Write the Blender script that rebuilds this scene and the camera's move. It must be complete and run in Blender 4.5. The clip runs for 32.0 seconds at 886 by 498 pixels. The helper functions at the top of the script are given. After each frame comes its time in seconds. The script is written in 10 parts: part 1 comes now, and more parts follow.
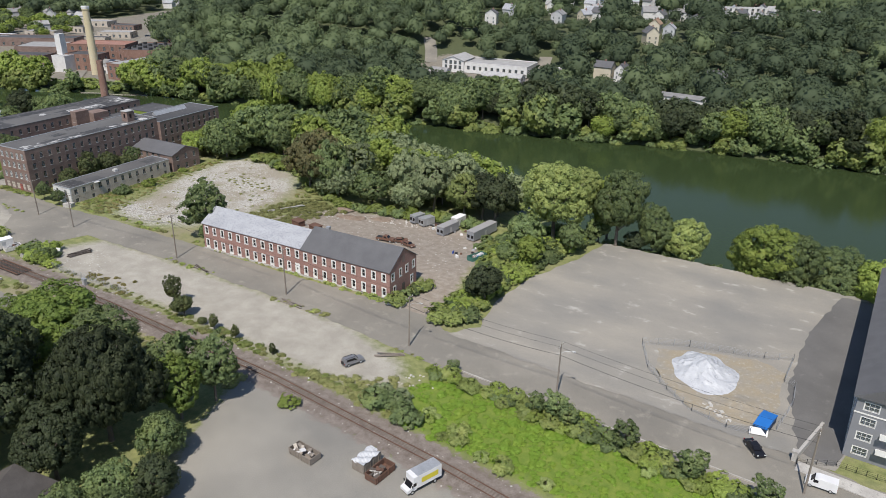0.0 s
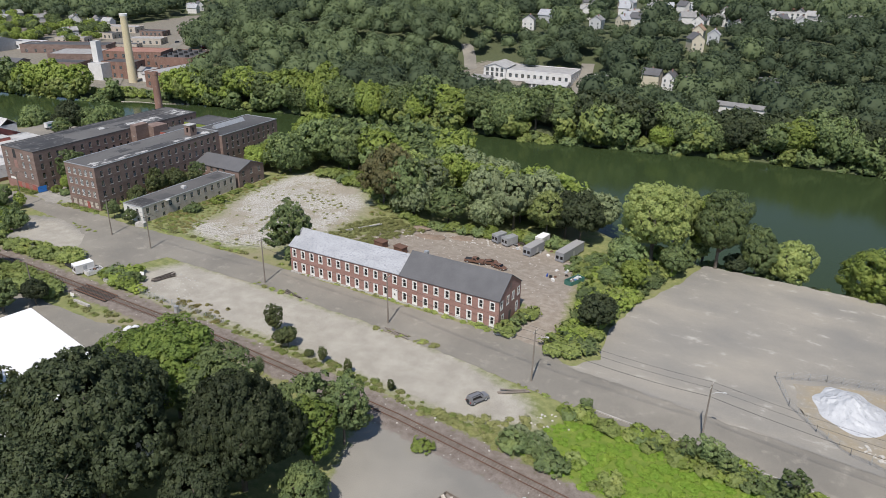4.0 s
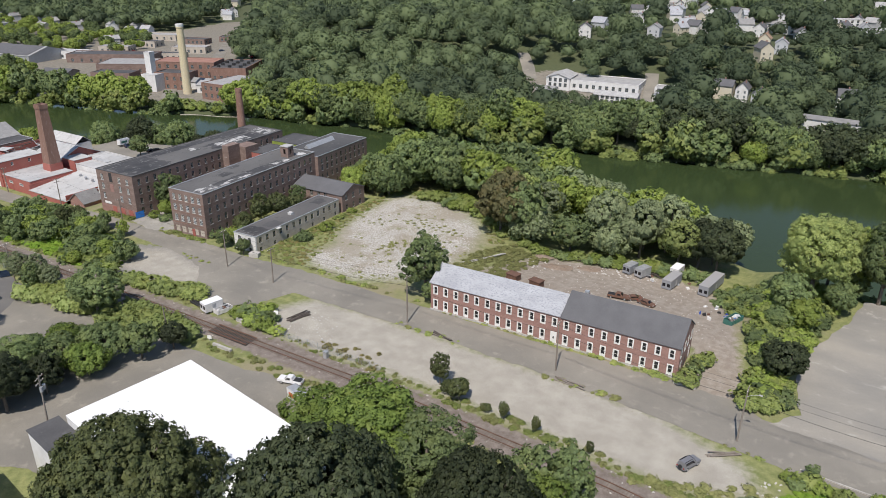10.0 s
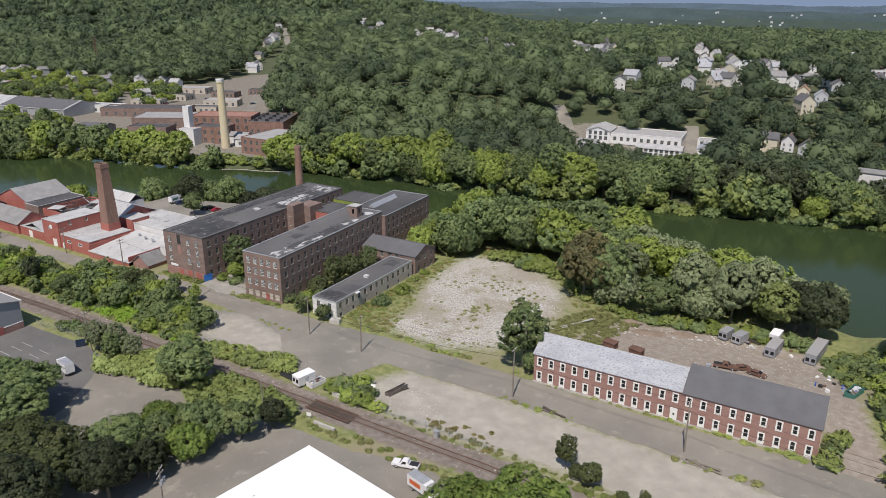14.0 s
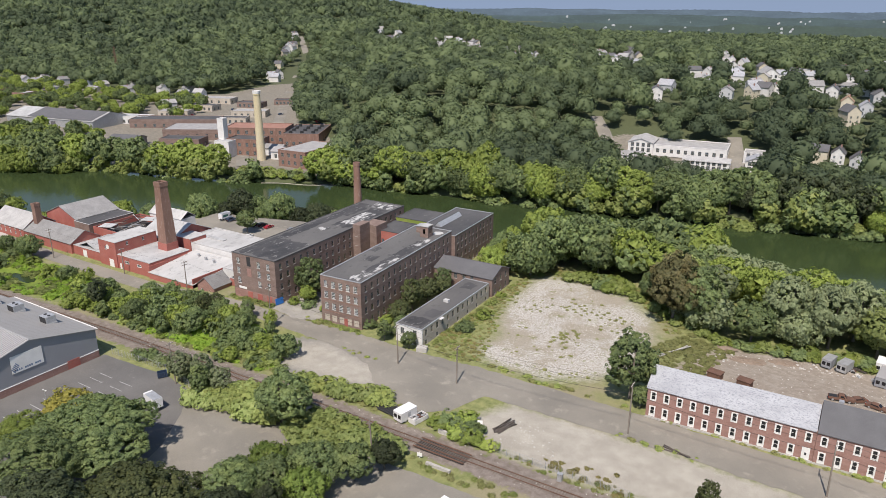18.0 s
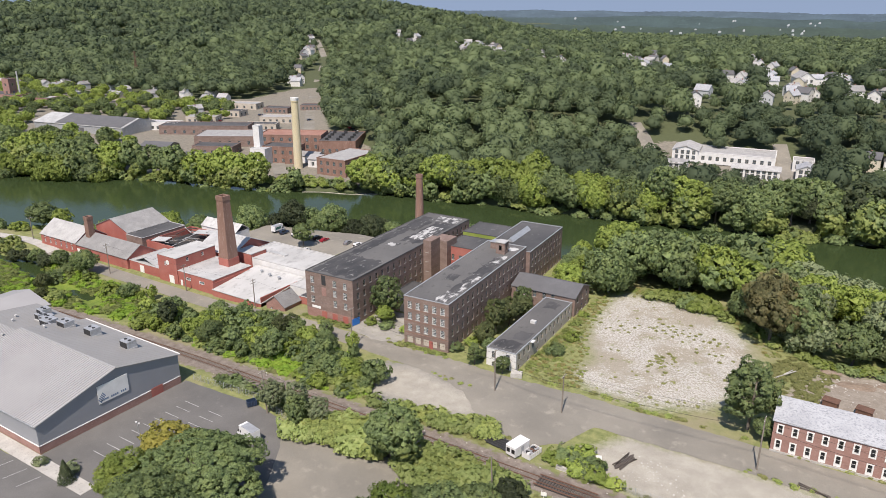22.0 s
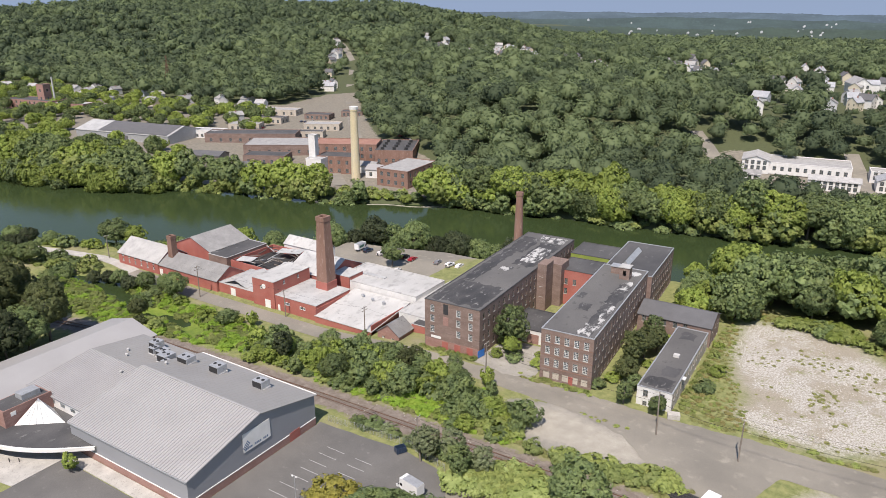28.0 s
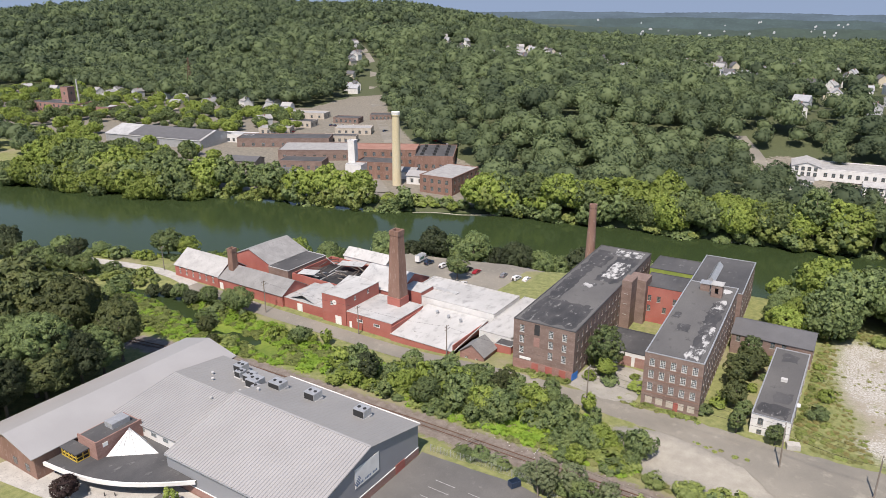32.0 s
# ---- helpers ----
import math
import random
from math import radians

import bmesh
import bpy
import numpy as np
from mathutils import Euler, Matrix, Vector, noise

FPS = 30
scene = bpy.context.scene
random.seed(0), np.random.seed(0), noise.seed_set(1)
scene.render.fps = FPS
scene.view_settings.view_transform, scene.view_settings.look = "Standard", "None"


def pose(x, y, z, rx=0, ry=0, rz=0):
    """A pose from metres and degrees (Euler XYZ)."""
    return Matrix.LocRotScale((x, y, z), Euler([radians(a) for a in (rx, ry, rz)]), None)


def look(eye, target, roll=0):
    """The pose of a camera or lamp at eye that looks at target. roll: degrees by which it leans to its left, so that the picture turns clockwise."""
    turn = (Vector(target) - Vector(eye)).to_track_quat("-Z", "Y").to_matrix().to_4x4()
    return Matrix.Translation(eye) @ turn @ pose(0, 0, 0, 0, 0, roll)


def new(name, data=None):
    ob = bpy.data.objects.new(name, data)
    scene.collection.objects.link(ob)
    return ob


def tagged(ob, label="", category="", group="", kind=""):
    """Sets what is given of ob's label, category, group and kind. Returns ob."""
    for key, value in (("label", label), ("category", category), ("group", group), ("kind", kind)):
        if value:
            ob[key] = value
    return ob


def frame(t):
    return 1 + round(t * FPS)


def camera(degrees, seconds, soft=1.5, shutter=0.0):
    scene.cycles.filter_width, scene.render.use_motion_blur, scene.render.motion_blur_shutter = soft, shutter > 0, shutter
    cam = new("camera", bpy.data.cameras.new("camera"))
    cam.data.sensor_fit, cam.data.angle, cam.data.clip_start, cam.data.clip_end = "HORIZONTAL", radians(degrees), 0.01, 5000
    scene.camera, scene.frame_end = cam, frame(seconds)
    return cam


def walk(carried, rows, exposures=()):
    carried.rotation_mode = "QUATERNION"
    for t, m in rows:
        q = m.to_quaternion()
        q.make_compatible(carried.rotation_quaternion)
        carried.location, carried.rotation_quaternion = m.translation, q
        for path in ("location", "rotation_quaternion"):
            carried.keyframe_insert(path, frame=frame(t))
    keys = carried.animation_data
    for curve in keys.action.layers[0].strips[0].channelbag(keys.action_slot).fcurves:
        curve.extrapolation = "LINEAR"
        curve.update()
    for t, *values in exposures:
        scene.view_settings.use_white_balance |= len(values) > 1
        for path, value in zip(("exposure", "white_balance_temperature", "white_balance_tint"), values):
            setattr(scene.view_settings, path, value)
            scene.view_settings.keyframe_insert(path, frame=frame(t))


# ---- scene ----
cam = camera(62.9, 32.0, 0.7)
METRES, EYE, TILT, LEAN, TURN = 214.0, 84.1, 0.0, 0.0, 30.6
ROWS = [
    (0.0, 0.0, 0.0, 0.0, 0.41, -23.46, -0.94),
    (0.5, -0.0146, 0.0055, 0.0009, 0.44, -23.44, -0.93),
    (1.0, -0.0293, 0.011, 0.0019, 0.49, -23.42, -0.94),
    (1.5, -0.0442, 0.0167, 0.0032, 0.52, -23.41, -0.91),
    (2.0, -0.059, 0.0225, 0.0046, 0.56, -23.4, -0.9),
    (2.5, -0.0738, 0.0281, 0.0059, 0.6, -23.38, -0.85),
    (3.0, -0.0887, 0.0337, 0.007, 0.64, -23.36, -0.85),
    (3.5, -0.1034, 0.039, 0.0083, 0.7, -23.36, -0.83),
    (5.5, -0.1622, 0.06, 0.0141, 0.92, -23.36, -0.66),
    (6.0, -0.1768, 0.0657, 0.0153, 0.95, -23.35, -0.67),
    (6.5, -0.1911, 0.0711, 0.0165, 0.99, -23.34, -0.65),
    (7.0, -0.2054, 0.0765, 0.0174, 1.02, -23.32, -0.64),
    (7.5, -0.2199, 0.0819, 0.0185, 1.05, -23.3, -0.62),
    (8.0, -0.2344, 0.0874, 0.0197, 1.08, -23.29, -0.61),
    (8.5, -0.2491, 0.093, 0.021, 1.11, -23.27, -0.61),
    (9.0, -0.2636, 0.0985, 0.0224, 1.14, -23.27, -0.6),
    (9.5, -0.2783, 0.1042, 0.0237, 1.16, -23.27, -0.59),
    (10.0, -0.2931, 0.1096, 0.025, 1.22, -23.27, -0.57),
    (10.5, -0.3079, 0.1149, 0.0262, 1.24, -23.25, -0.51),
    (11.0, -0.3227, 0.1202, 0.0274, 1.27, -23.11, -0.49),
    (11.5, -0.3372, 0.1249, 0.0288, 1.29, -22.85, -0.43),
    (12.0, -0.3518, 0.13, 0.0299, 1.31, -22.5, -0.4),
    (12.5, -0.3666, 0.1354, 0.0309, 1.31, -21.98, -0.37),
    (13.0, -0.3812, 0.1408, 0.0325, 1.33, -21.35, -0.37),
    (13.5, -0.3959, 0.146, 0.0339, 1.35, -20.52, -0.37),
    (14.0, -0.4104, 0.1509, 0.0349, 1.37, -19.67, -0.35),
    (14.5, -0.4249, 0.1559, 0.0358, 1.39, -19.38, -0.32),
    (16.5, -0.4835, 0.177, 0.0403, 1.44, -19.26, -0.25),
    (17.0, -0.4985, 0.1826, 0.0418, 1.45, -19.26, -0.26),
    (17.5, -0.513, 0.188, 0.0433, 1.46, -19.23, -0.23),
    (18.0, -0.5277, 0.1933, 0.0445, 1.49, -19.2, -0.22),
    (18.5, -0.5423, 0.1986, 0.0455, 1.5, -19.18, -0.21),
    (19.0, -0.5569, 0.2041, 0.0466, 1.53, -19.17, -0.2),
    (19.5, -0.5716, 0.2094, 0.0478, 1.56, -19.16, -0.2),
    (20.0, -0.5862, 0.2148, 0.049, 1.57, -19.15, -0.2),
    (20.5, -0.6008, 0.2203, 0.0501, 1.61, -19.13, -0.19),
    (21.0, -0.6158, 0.2257, 0.0513, 1.63, -19.11, -0.18),
    (21.5, -0.6306, 0.2311, 0.0526, 1.64, -19.1, -0.16),
    (22.0, -0.6452, 0.2365, 0.0538, 1.65, -19.09, -0.14),
    (22.5, -0.6589, 0.2418, 0.0552, 1.66, -19.06, -0.13),
    (23.0, -0.6733, 0.2475, 0.0564, 1.68, -19.05, -0.12),
    (23.5, -0.6877, 0.2529, 0.0577, 1.71, -19.04, -0.12),
    (24.0, -0.7023, 0.2582, 0.0589, 1.73, -19.04, -0.11),
    (24.5, -0.7169, 0.2635, 0.0601, 1.76, -19.02, -0.1),
    (25.0, -0.7314, 0.2687, 0.0613, 1.8, -19.02, -0.11),
    (25.5, -0.7459, 0.2742, 0.0626, 1.84, -19.0, -0.09),
    (27.5, -0.8042, 0.2958, 0.0666, 1.92, -19.04, -0.08),
    (28.0, -0.8189, 0.3012, 0.0677, 1.96, -19.04, -0.07),
    (28.5, -0.8336, 0.3066, 0.0688, 1.98, -19.04, -0.07),
    (29.0, -0.8482, 0.312, 0.07, 2.01, -19.05, -0.06),
    (29.5, -0.8629, 0.3172, 0.0713, 2.03, -19.05, -0.05),
    (30.0, -0.8776, 0.3223, 0.0723, 2.08, -19.05, -0.04),
    (30.5, -0.8922, 0.3274, 0.0734, 2.11, -19.06, -0.05),
    (31.0, -0.9068, 0.3326, 0.0747, 2.15, -19.07, -0.05),
    (31.5, -0.9214, 0.3379, 0.0757, 2.18, -19.06, -0.06),
    (32.0, -0.936, 0.3431, 0.0769, 2.21, -19.07, -0.06),
]
walk(cam, [(t, pose(0, 0, EYE, TILT, LEAN, TURN) @ pose(METRES * x, METRES * y, METRES * z, 90 + pitch, roll, yaw)) for t, x, y, z, yaw, pitch, roll in ROWS], [(0.0, 0.05, 6500, 12), (9.0, 0.1, 6550, 13), (13.0, -0.04, 6600, 14), (16.0, 0.12, 6750, 15), (19.0, 0.27, 6800, 15), (24.0, 0.36, 6850, 16), (32.0, 0.36, 6850, 16)])

# ---- world, sun ----
SUN_EL, SUN_AZ = 56.5, 165.5
world = bpy.data.worlds.new("world")
scene.world = world
world.use_nodes = True
wn = world.node_tree
wn.nodes.clear()
sky = wn.nodes.new("ShaderNodeTexSky")
sky.sky_type = "NISHITA"
sky.sun_disc = False
sky.sun_elevation, sky.sun_rotation = radians(SUN_EL), radians(SUN_AZ)
sky.altitude, sky.air_density, sky.dust_density, sky.ozone_density = 100, 1.0, 0.3, 2.0
bg = wn.nodes.new("ShaderNodeBackground")
bg.inputs["Strength"].default_value = 0.105
wout = wn.nodes.new("ShaderNodeOutputWorld")
wn.links.new(sky.outputs[0], bg.inputs["Color"])
wn.links.new(bg.outputs[0], wout.inputs["Surface"])
sun_data = bpy.data.lights.new("sun", "SUN")
sun_data.energy, sun_data.angle, sun_data.color = 4.3, radians(0.6), (1.0, 0.955, 0.88)
sun = new("sun", sun_data)
sun_dir = Vector((math.sin(radians(SUN_AZ)) * math.cos(radians(SUN_EL)), math.cos(radians(SUN_AZ)) * math.cos(radians(SUN_EL)), math.sin(radians(SUN_EL))))
sun.matrix_world = look(sun_dir * 400, (0, 0, 0))

# ---- sky low over the horizon ----
hm = bpy.data.materials.new("horizon_sky")
hm.use_nodes = True
hnt = hm.node_tree
hnt.nodes.clear()
hout = hnt.nodes.new("ShaderNodeOutputMaterial")
hem = hnt.nodes.new("ShaderNodeEmission")
hem.inputs["Color"].default_value, hem.inputs["Strength"].default_value = (0.225, 0.31, 0.455, 1), 1.0
hnt.links.new(hem.outputs[0], hout.inputs["Surface"])
strip = bmesh.new()
low = [strip.verts.new((-100 + 4600 * math.sin(radians(a)), 4600 * math.cos(radians(a)), -150)) for a in range(-80, 41, 4)]
high = [strip.verts.new((-100 + 4600 * math.sin(radians(a)), 4600 * math.cos(radians(a)), 320)) for a in range(-80, 41, 4)]
for k in range(len(low) - 1):
    strip.faces.new((low[k + 1], low[k], high[k], high[k + 1]))
strip_mesh = bpy.data.meshes.new("backdrop")
strip.to_mesh(strip_mesh)
strip.free()
strip_mesh.materials.append(hm)
tagged(new("backdrop", strip_mesh), "pale blue sky low over the hills", "sky", "", "structure")

# ---- lie of the land ----
NEAR_X = [-5000, -1200, -900, -571, -524, -455, -364, -300, -240, -174, -130, -100, -60, 0, 100, 5000]
NEAR_Y = [-300, 40, 90, 116, 127, 165, 222, 236, 244, 262, 256, 236, 216, 208, 205, 260]
FAR_X = [-5000, -1200, -719, -621, -530, -443, -396, -326, -272, -219, -143, -78, 5, 200, 5000]
FAR_Y = [-180, 140, 202, 220, 248, 272, 296, 312, 319, 331, 346, 363, 371, 385, 470]
WATER = -12.0


def sstep(a, b, v):
    k = np.clip((v - a) / (b - a), 0, 1)
    return k * k * (3 - 2 * k)


def bell(x, y, cx, cy, sx, sy):
    return np.exp(-((x - cx) / sx) ** 2 - ((y - cy) / sy) ** 2)


def line_distance(x, y, pts):
    best = np.full(np.shape(x), 1e9)
    for (ax, ay), (bx, by) in zip(pts[:-1], pts[1:]):
        dx, dy = bx - ax, by - ay
        k = np.clip(((x - ax) * dx + (y - ay) * dy) / (dx * dx + dy * dy), 0, 1)
        best = np.minimum(best, np.hypot(x - ax - k * dx, y - ay - k * dy))
    return best


def inside(x, y, poly):
    """Metres inside the outline (negative outside)."""
    d = line_distance(x, y, list(poly) + [poly[0]])
    odd = np.zeros(np.shape(x), bool)
    for (ax, ay), (bx, by) in zip(poly, list(poly[1:]) + [poly[0]]):
        if ay != by:
            odd ^= ((ay > y) != (by > y)) & (x < (bx - ax) * (y - ay) / (by - ay) + ax)
    return np.where(odd, d, -d)


BROOK = [(-360, 99), (-376, 104), (-398, 104), (-412, 108), (-432, 115), (-450, 108), (-480, 94), (-540, 84)]


def height(x, y):
    x, y = np.asarray(x, float), np.asarray(y, float)
    nb, fb = np.interp(x, NEAR_X, NEAR_Y), np.interp(x, FAR_X, FAR_Y)
    z = -3.0 * sstep(-285, -335, x) * sstep(97, 112, y)
    z = z - 4.5 * sstep(150, 192, y) * sstep(-168, -145, x) * (1 - sstep(-92, -80, x))
    z = z - 3.0 * np.exp(-(line_distance(x, y, BROOK) / 6.0) ** 2) * sstep(-350, -372, x)
    k = sstep(22, -3, nb - y)
    z = z * (1 - k) - 14.5 * k
    # the far side of the river
    road_x = np.interp(y, [250, 319, 410, 635, 1036, 1600, 5000], [-470, -500, -548, -741, -1000, -1150, -1800])
    east = sstep(-5, 150, x - road_x)
    start = np.interp(x, [-420, -300, -200, -160], [35, 105, 105, 84])
    far = -6.0 - 4.2 * (1 - sstep(60, 170, y - fb)) * sstep(-640, -560, x) * (1 - sstep(-400, -330, x)) + east * (26 * sstep(0, 135, y - fb - start) + 3 * sstep(200, 500, y - fb) - 47 * sstep(900, 1250, y))
    far = far + 118 * bell(x, y, -2250, 1650, 850, 700) + 44 * bell(x, y, -1290, 1430, 250, 330) + 40 * bell(x, y, -1700, 900, 480, 330)
    far = far + 26 * bell(x, y, -950, 950, 200, 260)
    bank = -14.5 + (far + 14.5) * sstep(-3, 10, y - fb)
    return np.where(y > fb - 4, bank, z)

# ---- mesh tools ----
def link_mesh(name, verts, faces):
    me = bpy.data.meshes.new(name)
    me.from_pydata(verts, [], faces)
    me.update()
    return me


def array_mesh(name, verts, quads):
    """A mesh from arrays of corners and faces of one kind."""
    verts, quads = np.asarray(verts, np.float32), np.asarray(quads, np.int32)
    me = bpy.data.meshes.new(name)
    me.vertices.add(len(verts))
    me.vertices.foreach_set("co", verts.ravel())
    me.loops.add(quads.size)
    me.loops.foreach_set("vertex_index", quads.ravel())
    me.polygons.add(len(quads))
    me.polygons.foreach_set("loop_start", np.arange(0, quads.size, quads.shape[1], dtype=np.int32))
    me.update(calc_edges=True)
    return me


def float_layer(me, name, values):
    layer = me.attributes.new(name, "FLOAT", "POINT")
    layer.data.foreach_set("value", np.asarray(values, np.float32))


def to_mesh(bm, name, smooth=False):
    bmesh.ops.recalc_face_normals(bm, faces=bm.faces)
    me = bpy.data.meshes.new(name)
    bm.to_mesh(me)
    bm.free()
    if smooth:
        for p in me.polygons:
            p.use_smooth = True
    return me


def part(name, bm, material, parent, label="", m=None, smooth=False):
    """Link a bmesh (or a mesh) as one mesh object under a thing or a part."""
    me = to_mesh(bm, name, smooth) if isinstance(bm, bmesh.types.BMesh) else bm
    if material is not None and not me.materials:
        me.materials.append(material)
    ob = new(name, me)
    ob.parent = parent
    if m is not None:
        ob.matrix_local = m
    if label:
        ob["label"] = label
    return ob


def thing(name, label, category, m=None, group="", kind=""):
    ob = new(name)
    ob.empty_display_size = 0.5
    if m is not None:
        ob.matrix_world = m
    return tagged(ob, label, category, group, kind)


def solid(name, bm, material, label, category, m=None, group="", kind="", smooth=False):
    """A thing of one mesh."""
    me = to_mesh(bm, name, smooth) if isinstance(bm, bmesh.types.BMesh) else bm
    if material is not None and not me.materials:
        me.materials.append(material)
    ob = new(name, me)
    if m is not None:
        ob.matrix_world = m
    return tagged(ob, label, category, group, kind)


def box(bm, x0, x1, y0, y1, z0, z1):
    v = [bm.verts.new(c) for c in ((x0, y0, z0), (x1, y0, z0), (x1, y1, z0), (x0, y1, z0), (x0, y0, z1), (x1, y0, z1), (x1, y1, z1), (x0, y1, z1))]
    for f in ((3, 2, 1, 0), (4, 5, 6, 7), (0, 1, 5, 4), (1, 2, 6, 5), (2, 3, 7, 6), (3, 0, 4, 7)):
        bm.faces.new([v[i] for i in f])
    return bm


def boxes(*rows):
    bm = bmesh.new()
    for r in rows:
        box(bm, *r)
    return bm


def prism(bm, outline, y0, y1, axis="y"):
    """An outline of (x, z) drawn out from y0 to y1 (or of (y, z) along x)."""
    put = (lambda a, b, c: (a, c, b)) if axis == "y" else (lambda a, b, c: (c, a, b))
    if axis == "z":
        put = lambda a, b, c: (a, b, c)
    one = [bm.verts.new(put(a, b, y0)) for a, b in outline]
    two = [bm.verts.new(put(a, b, y1)) for a, b in outline]
    bm.faces.new(one)
    bm.faces.new(two[::-1])
    for i in range(len(one)):
        j = (i + 1) % len(one)
        bm.faces.new((one[i], two[i], two[j], one[j]))
    return bm


def tube(bm, rings, n=8, cap=True):
    """Rings of (centre, radius) joined to a tube."""
    loops = []
    for i, (c, r) in enumerate(rings):
        c = Vector(c)
        a = Vector(rings[max(i - 1, 0)][0])
        b = Vector(rings[min(i + 1, len(rings) - 1)][0])
        d = (b - a).normalized()
        u = d.orthogonal().normalized() if abs(d.z) < 0.95 else Vector((1, 0, 0))
        v = d.cross(u).normalized()
        u = v.cross(d)
        loops.append([bm.verts.new(c + r * (math.cos(k * math.tau / n) * u + math.sin(k * math.tau / n) * v)) for k in range(n)])
    for p, q in zip(loops[:-1], loops[1:]):
        for k in range(n):
            bm.faces.new((p[k], p[(k + 1) % n], q[(k + 1) % n], q[k]))
    if cap:
        bm.faces.new(loops[0][::-1])
        bm.faces.new(loops[-1])
    return bm


def ground_z(x, y):
    return float(height(x, y))


# ---- materials ----
def material(name):
    m = bpy.data.materials.new(name)
    m.use_nodes = True
    nt = m.node_tree
    nt.nodes.clear()
    out = nt.nodes.new("ShaderNodeOutputMaterial")
    bsdf = nt.nodes.new("ShaderNodeBsdfPrincipled")
    nt.links.new(bsdf.outputs[0], out.inputs["Surface"])
    return m, nt, bsdf, out


def mixed(nt, fac, a, b, mode="MIX"):
    n = nt.nodes.new("ShaderNodeMix")
    n.data_type, n.blend_type = "RGBA", mode
    for sock, v in ((n.inputs["Factor"], fac), (n.inputs["A"], a), (n.inputs["B"], b)):
        if hasattr(v, "links"):
            nt.links.new(v, sock)
        else:
            sock.default_value = (*v, 1) if isinstance(v, (tuple, list)) else v
    return n.outputs["Result"]


def maths(nt, op, a, b=0.0, clamp=False):
    n = nt.nodes.new("ShaderNodeMath")
    n.operation, n.use_clamp = op, clamp
    for sock, v in zip(n.inputs, (a, b)):
        if hasattr(v, "links"):
            nt.links.new(v, sock)
        else:
            sock.default_value = v
    return n.outputs[0]


def grain(nt, scale, detail=3.0, stretch=(1, 1, 1), rough=0.55, where=None):
    n = nt.nodes.new("ShaderNodeTexNoise")
    n.inputs["Scale"].default_value, n.inputs["Detail"].default_value, n.inputs["Roughness"].default_value = scale, detail, rough
    if where is None:
        where = nt.nodes.new("ShaderNodeNewGeometry").outputs["Position"]
    if stretch != (1, 1, 1):
        mp = nt.nodes.new("ShaderNodeMapping")
        mp.inputs["Scale"].default_value = stretch
        nt.links.new(where, mp.inputs["Vector"])
        where = mp.outputs[0]
    nt.links.new(where, n.inputs["Vector"])
    return n.outputs["Fac"]


def sharper(nt, fac, lo, hi):
    n = nt.nodes.new("ShaderNodeMapRange")
    n.inputs["From Min"].default_value, n.inputs["From Max"].default_value = lo, hi
    nt.links.new(fac, n.inputs["Value"])
    return n.outputs[0]


def relief(nt, bsdf, fac, strength, distance=0.05):
    b = nt.nodes.new("ShaderNodeBump")
    b.inputs["Strength"].default_value, b.inputs["Distance"].default_value = strength, distance
    nt.links.new(fac, b.inputs["Height"])
    nt.links.new(b.outputs[0], bsdf.inputs["Normal"])


def surface(name, base, second, spots=None, scale=0.25, mid=1.6, fine=9.0, rough=0.85, bump=0.25, metal=0.0, stretch=(1, 1, 1), cover=(0.55, 0.72), vary=0.0, grit=0.35):
    """A weathered surface: two tones in large drifts, spots of a third, fine grain and relief."""
    m, nt, bsdf, out = material(name)
    col = mixed(nt, sharper(nt, grain(nt, scale, 4, stretch), 0.35, 0.68), base, second)
    if spots:
        col = mixed(nt, sharper(nt, grain(nt, mid, 5, stretch, 0.65), *cover), col, spots)
    f = grain(nt, fine, 3, stretch, 0.7)
    shade = maths(nt, "ADD", maths(nt, "MULTIPLY", f, 2 * grit), 1 - grit)
    if vary:
        oi = nt.nodes.new("ShaderNodeObjectInfo")
        shade = maths(nt, "MULTIPLY", shade, maths(nt, "ADD", maths(nt, "MULTIPLY", oi.outputs["Random"], 2 * vary), 1 - vary))
    grey = nt.nodes.new("ShaderNodeCombineColor")
    for s in grey.inputs[:3]:
        nt.links.new(shade, s)
    col = mixed(nt, 1.0, col, grey.outputs[0], "MULTIPLY")
    nt.links.new(col, bsdf.inputs["Base Color"])
    bsdf.inputs["Roughness"].default_value, bsdf.inputs["Metallic"].default_value = rough, metal
    if bump:
        relief(nt, bsdf, f, bump)
    return m


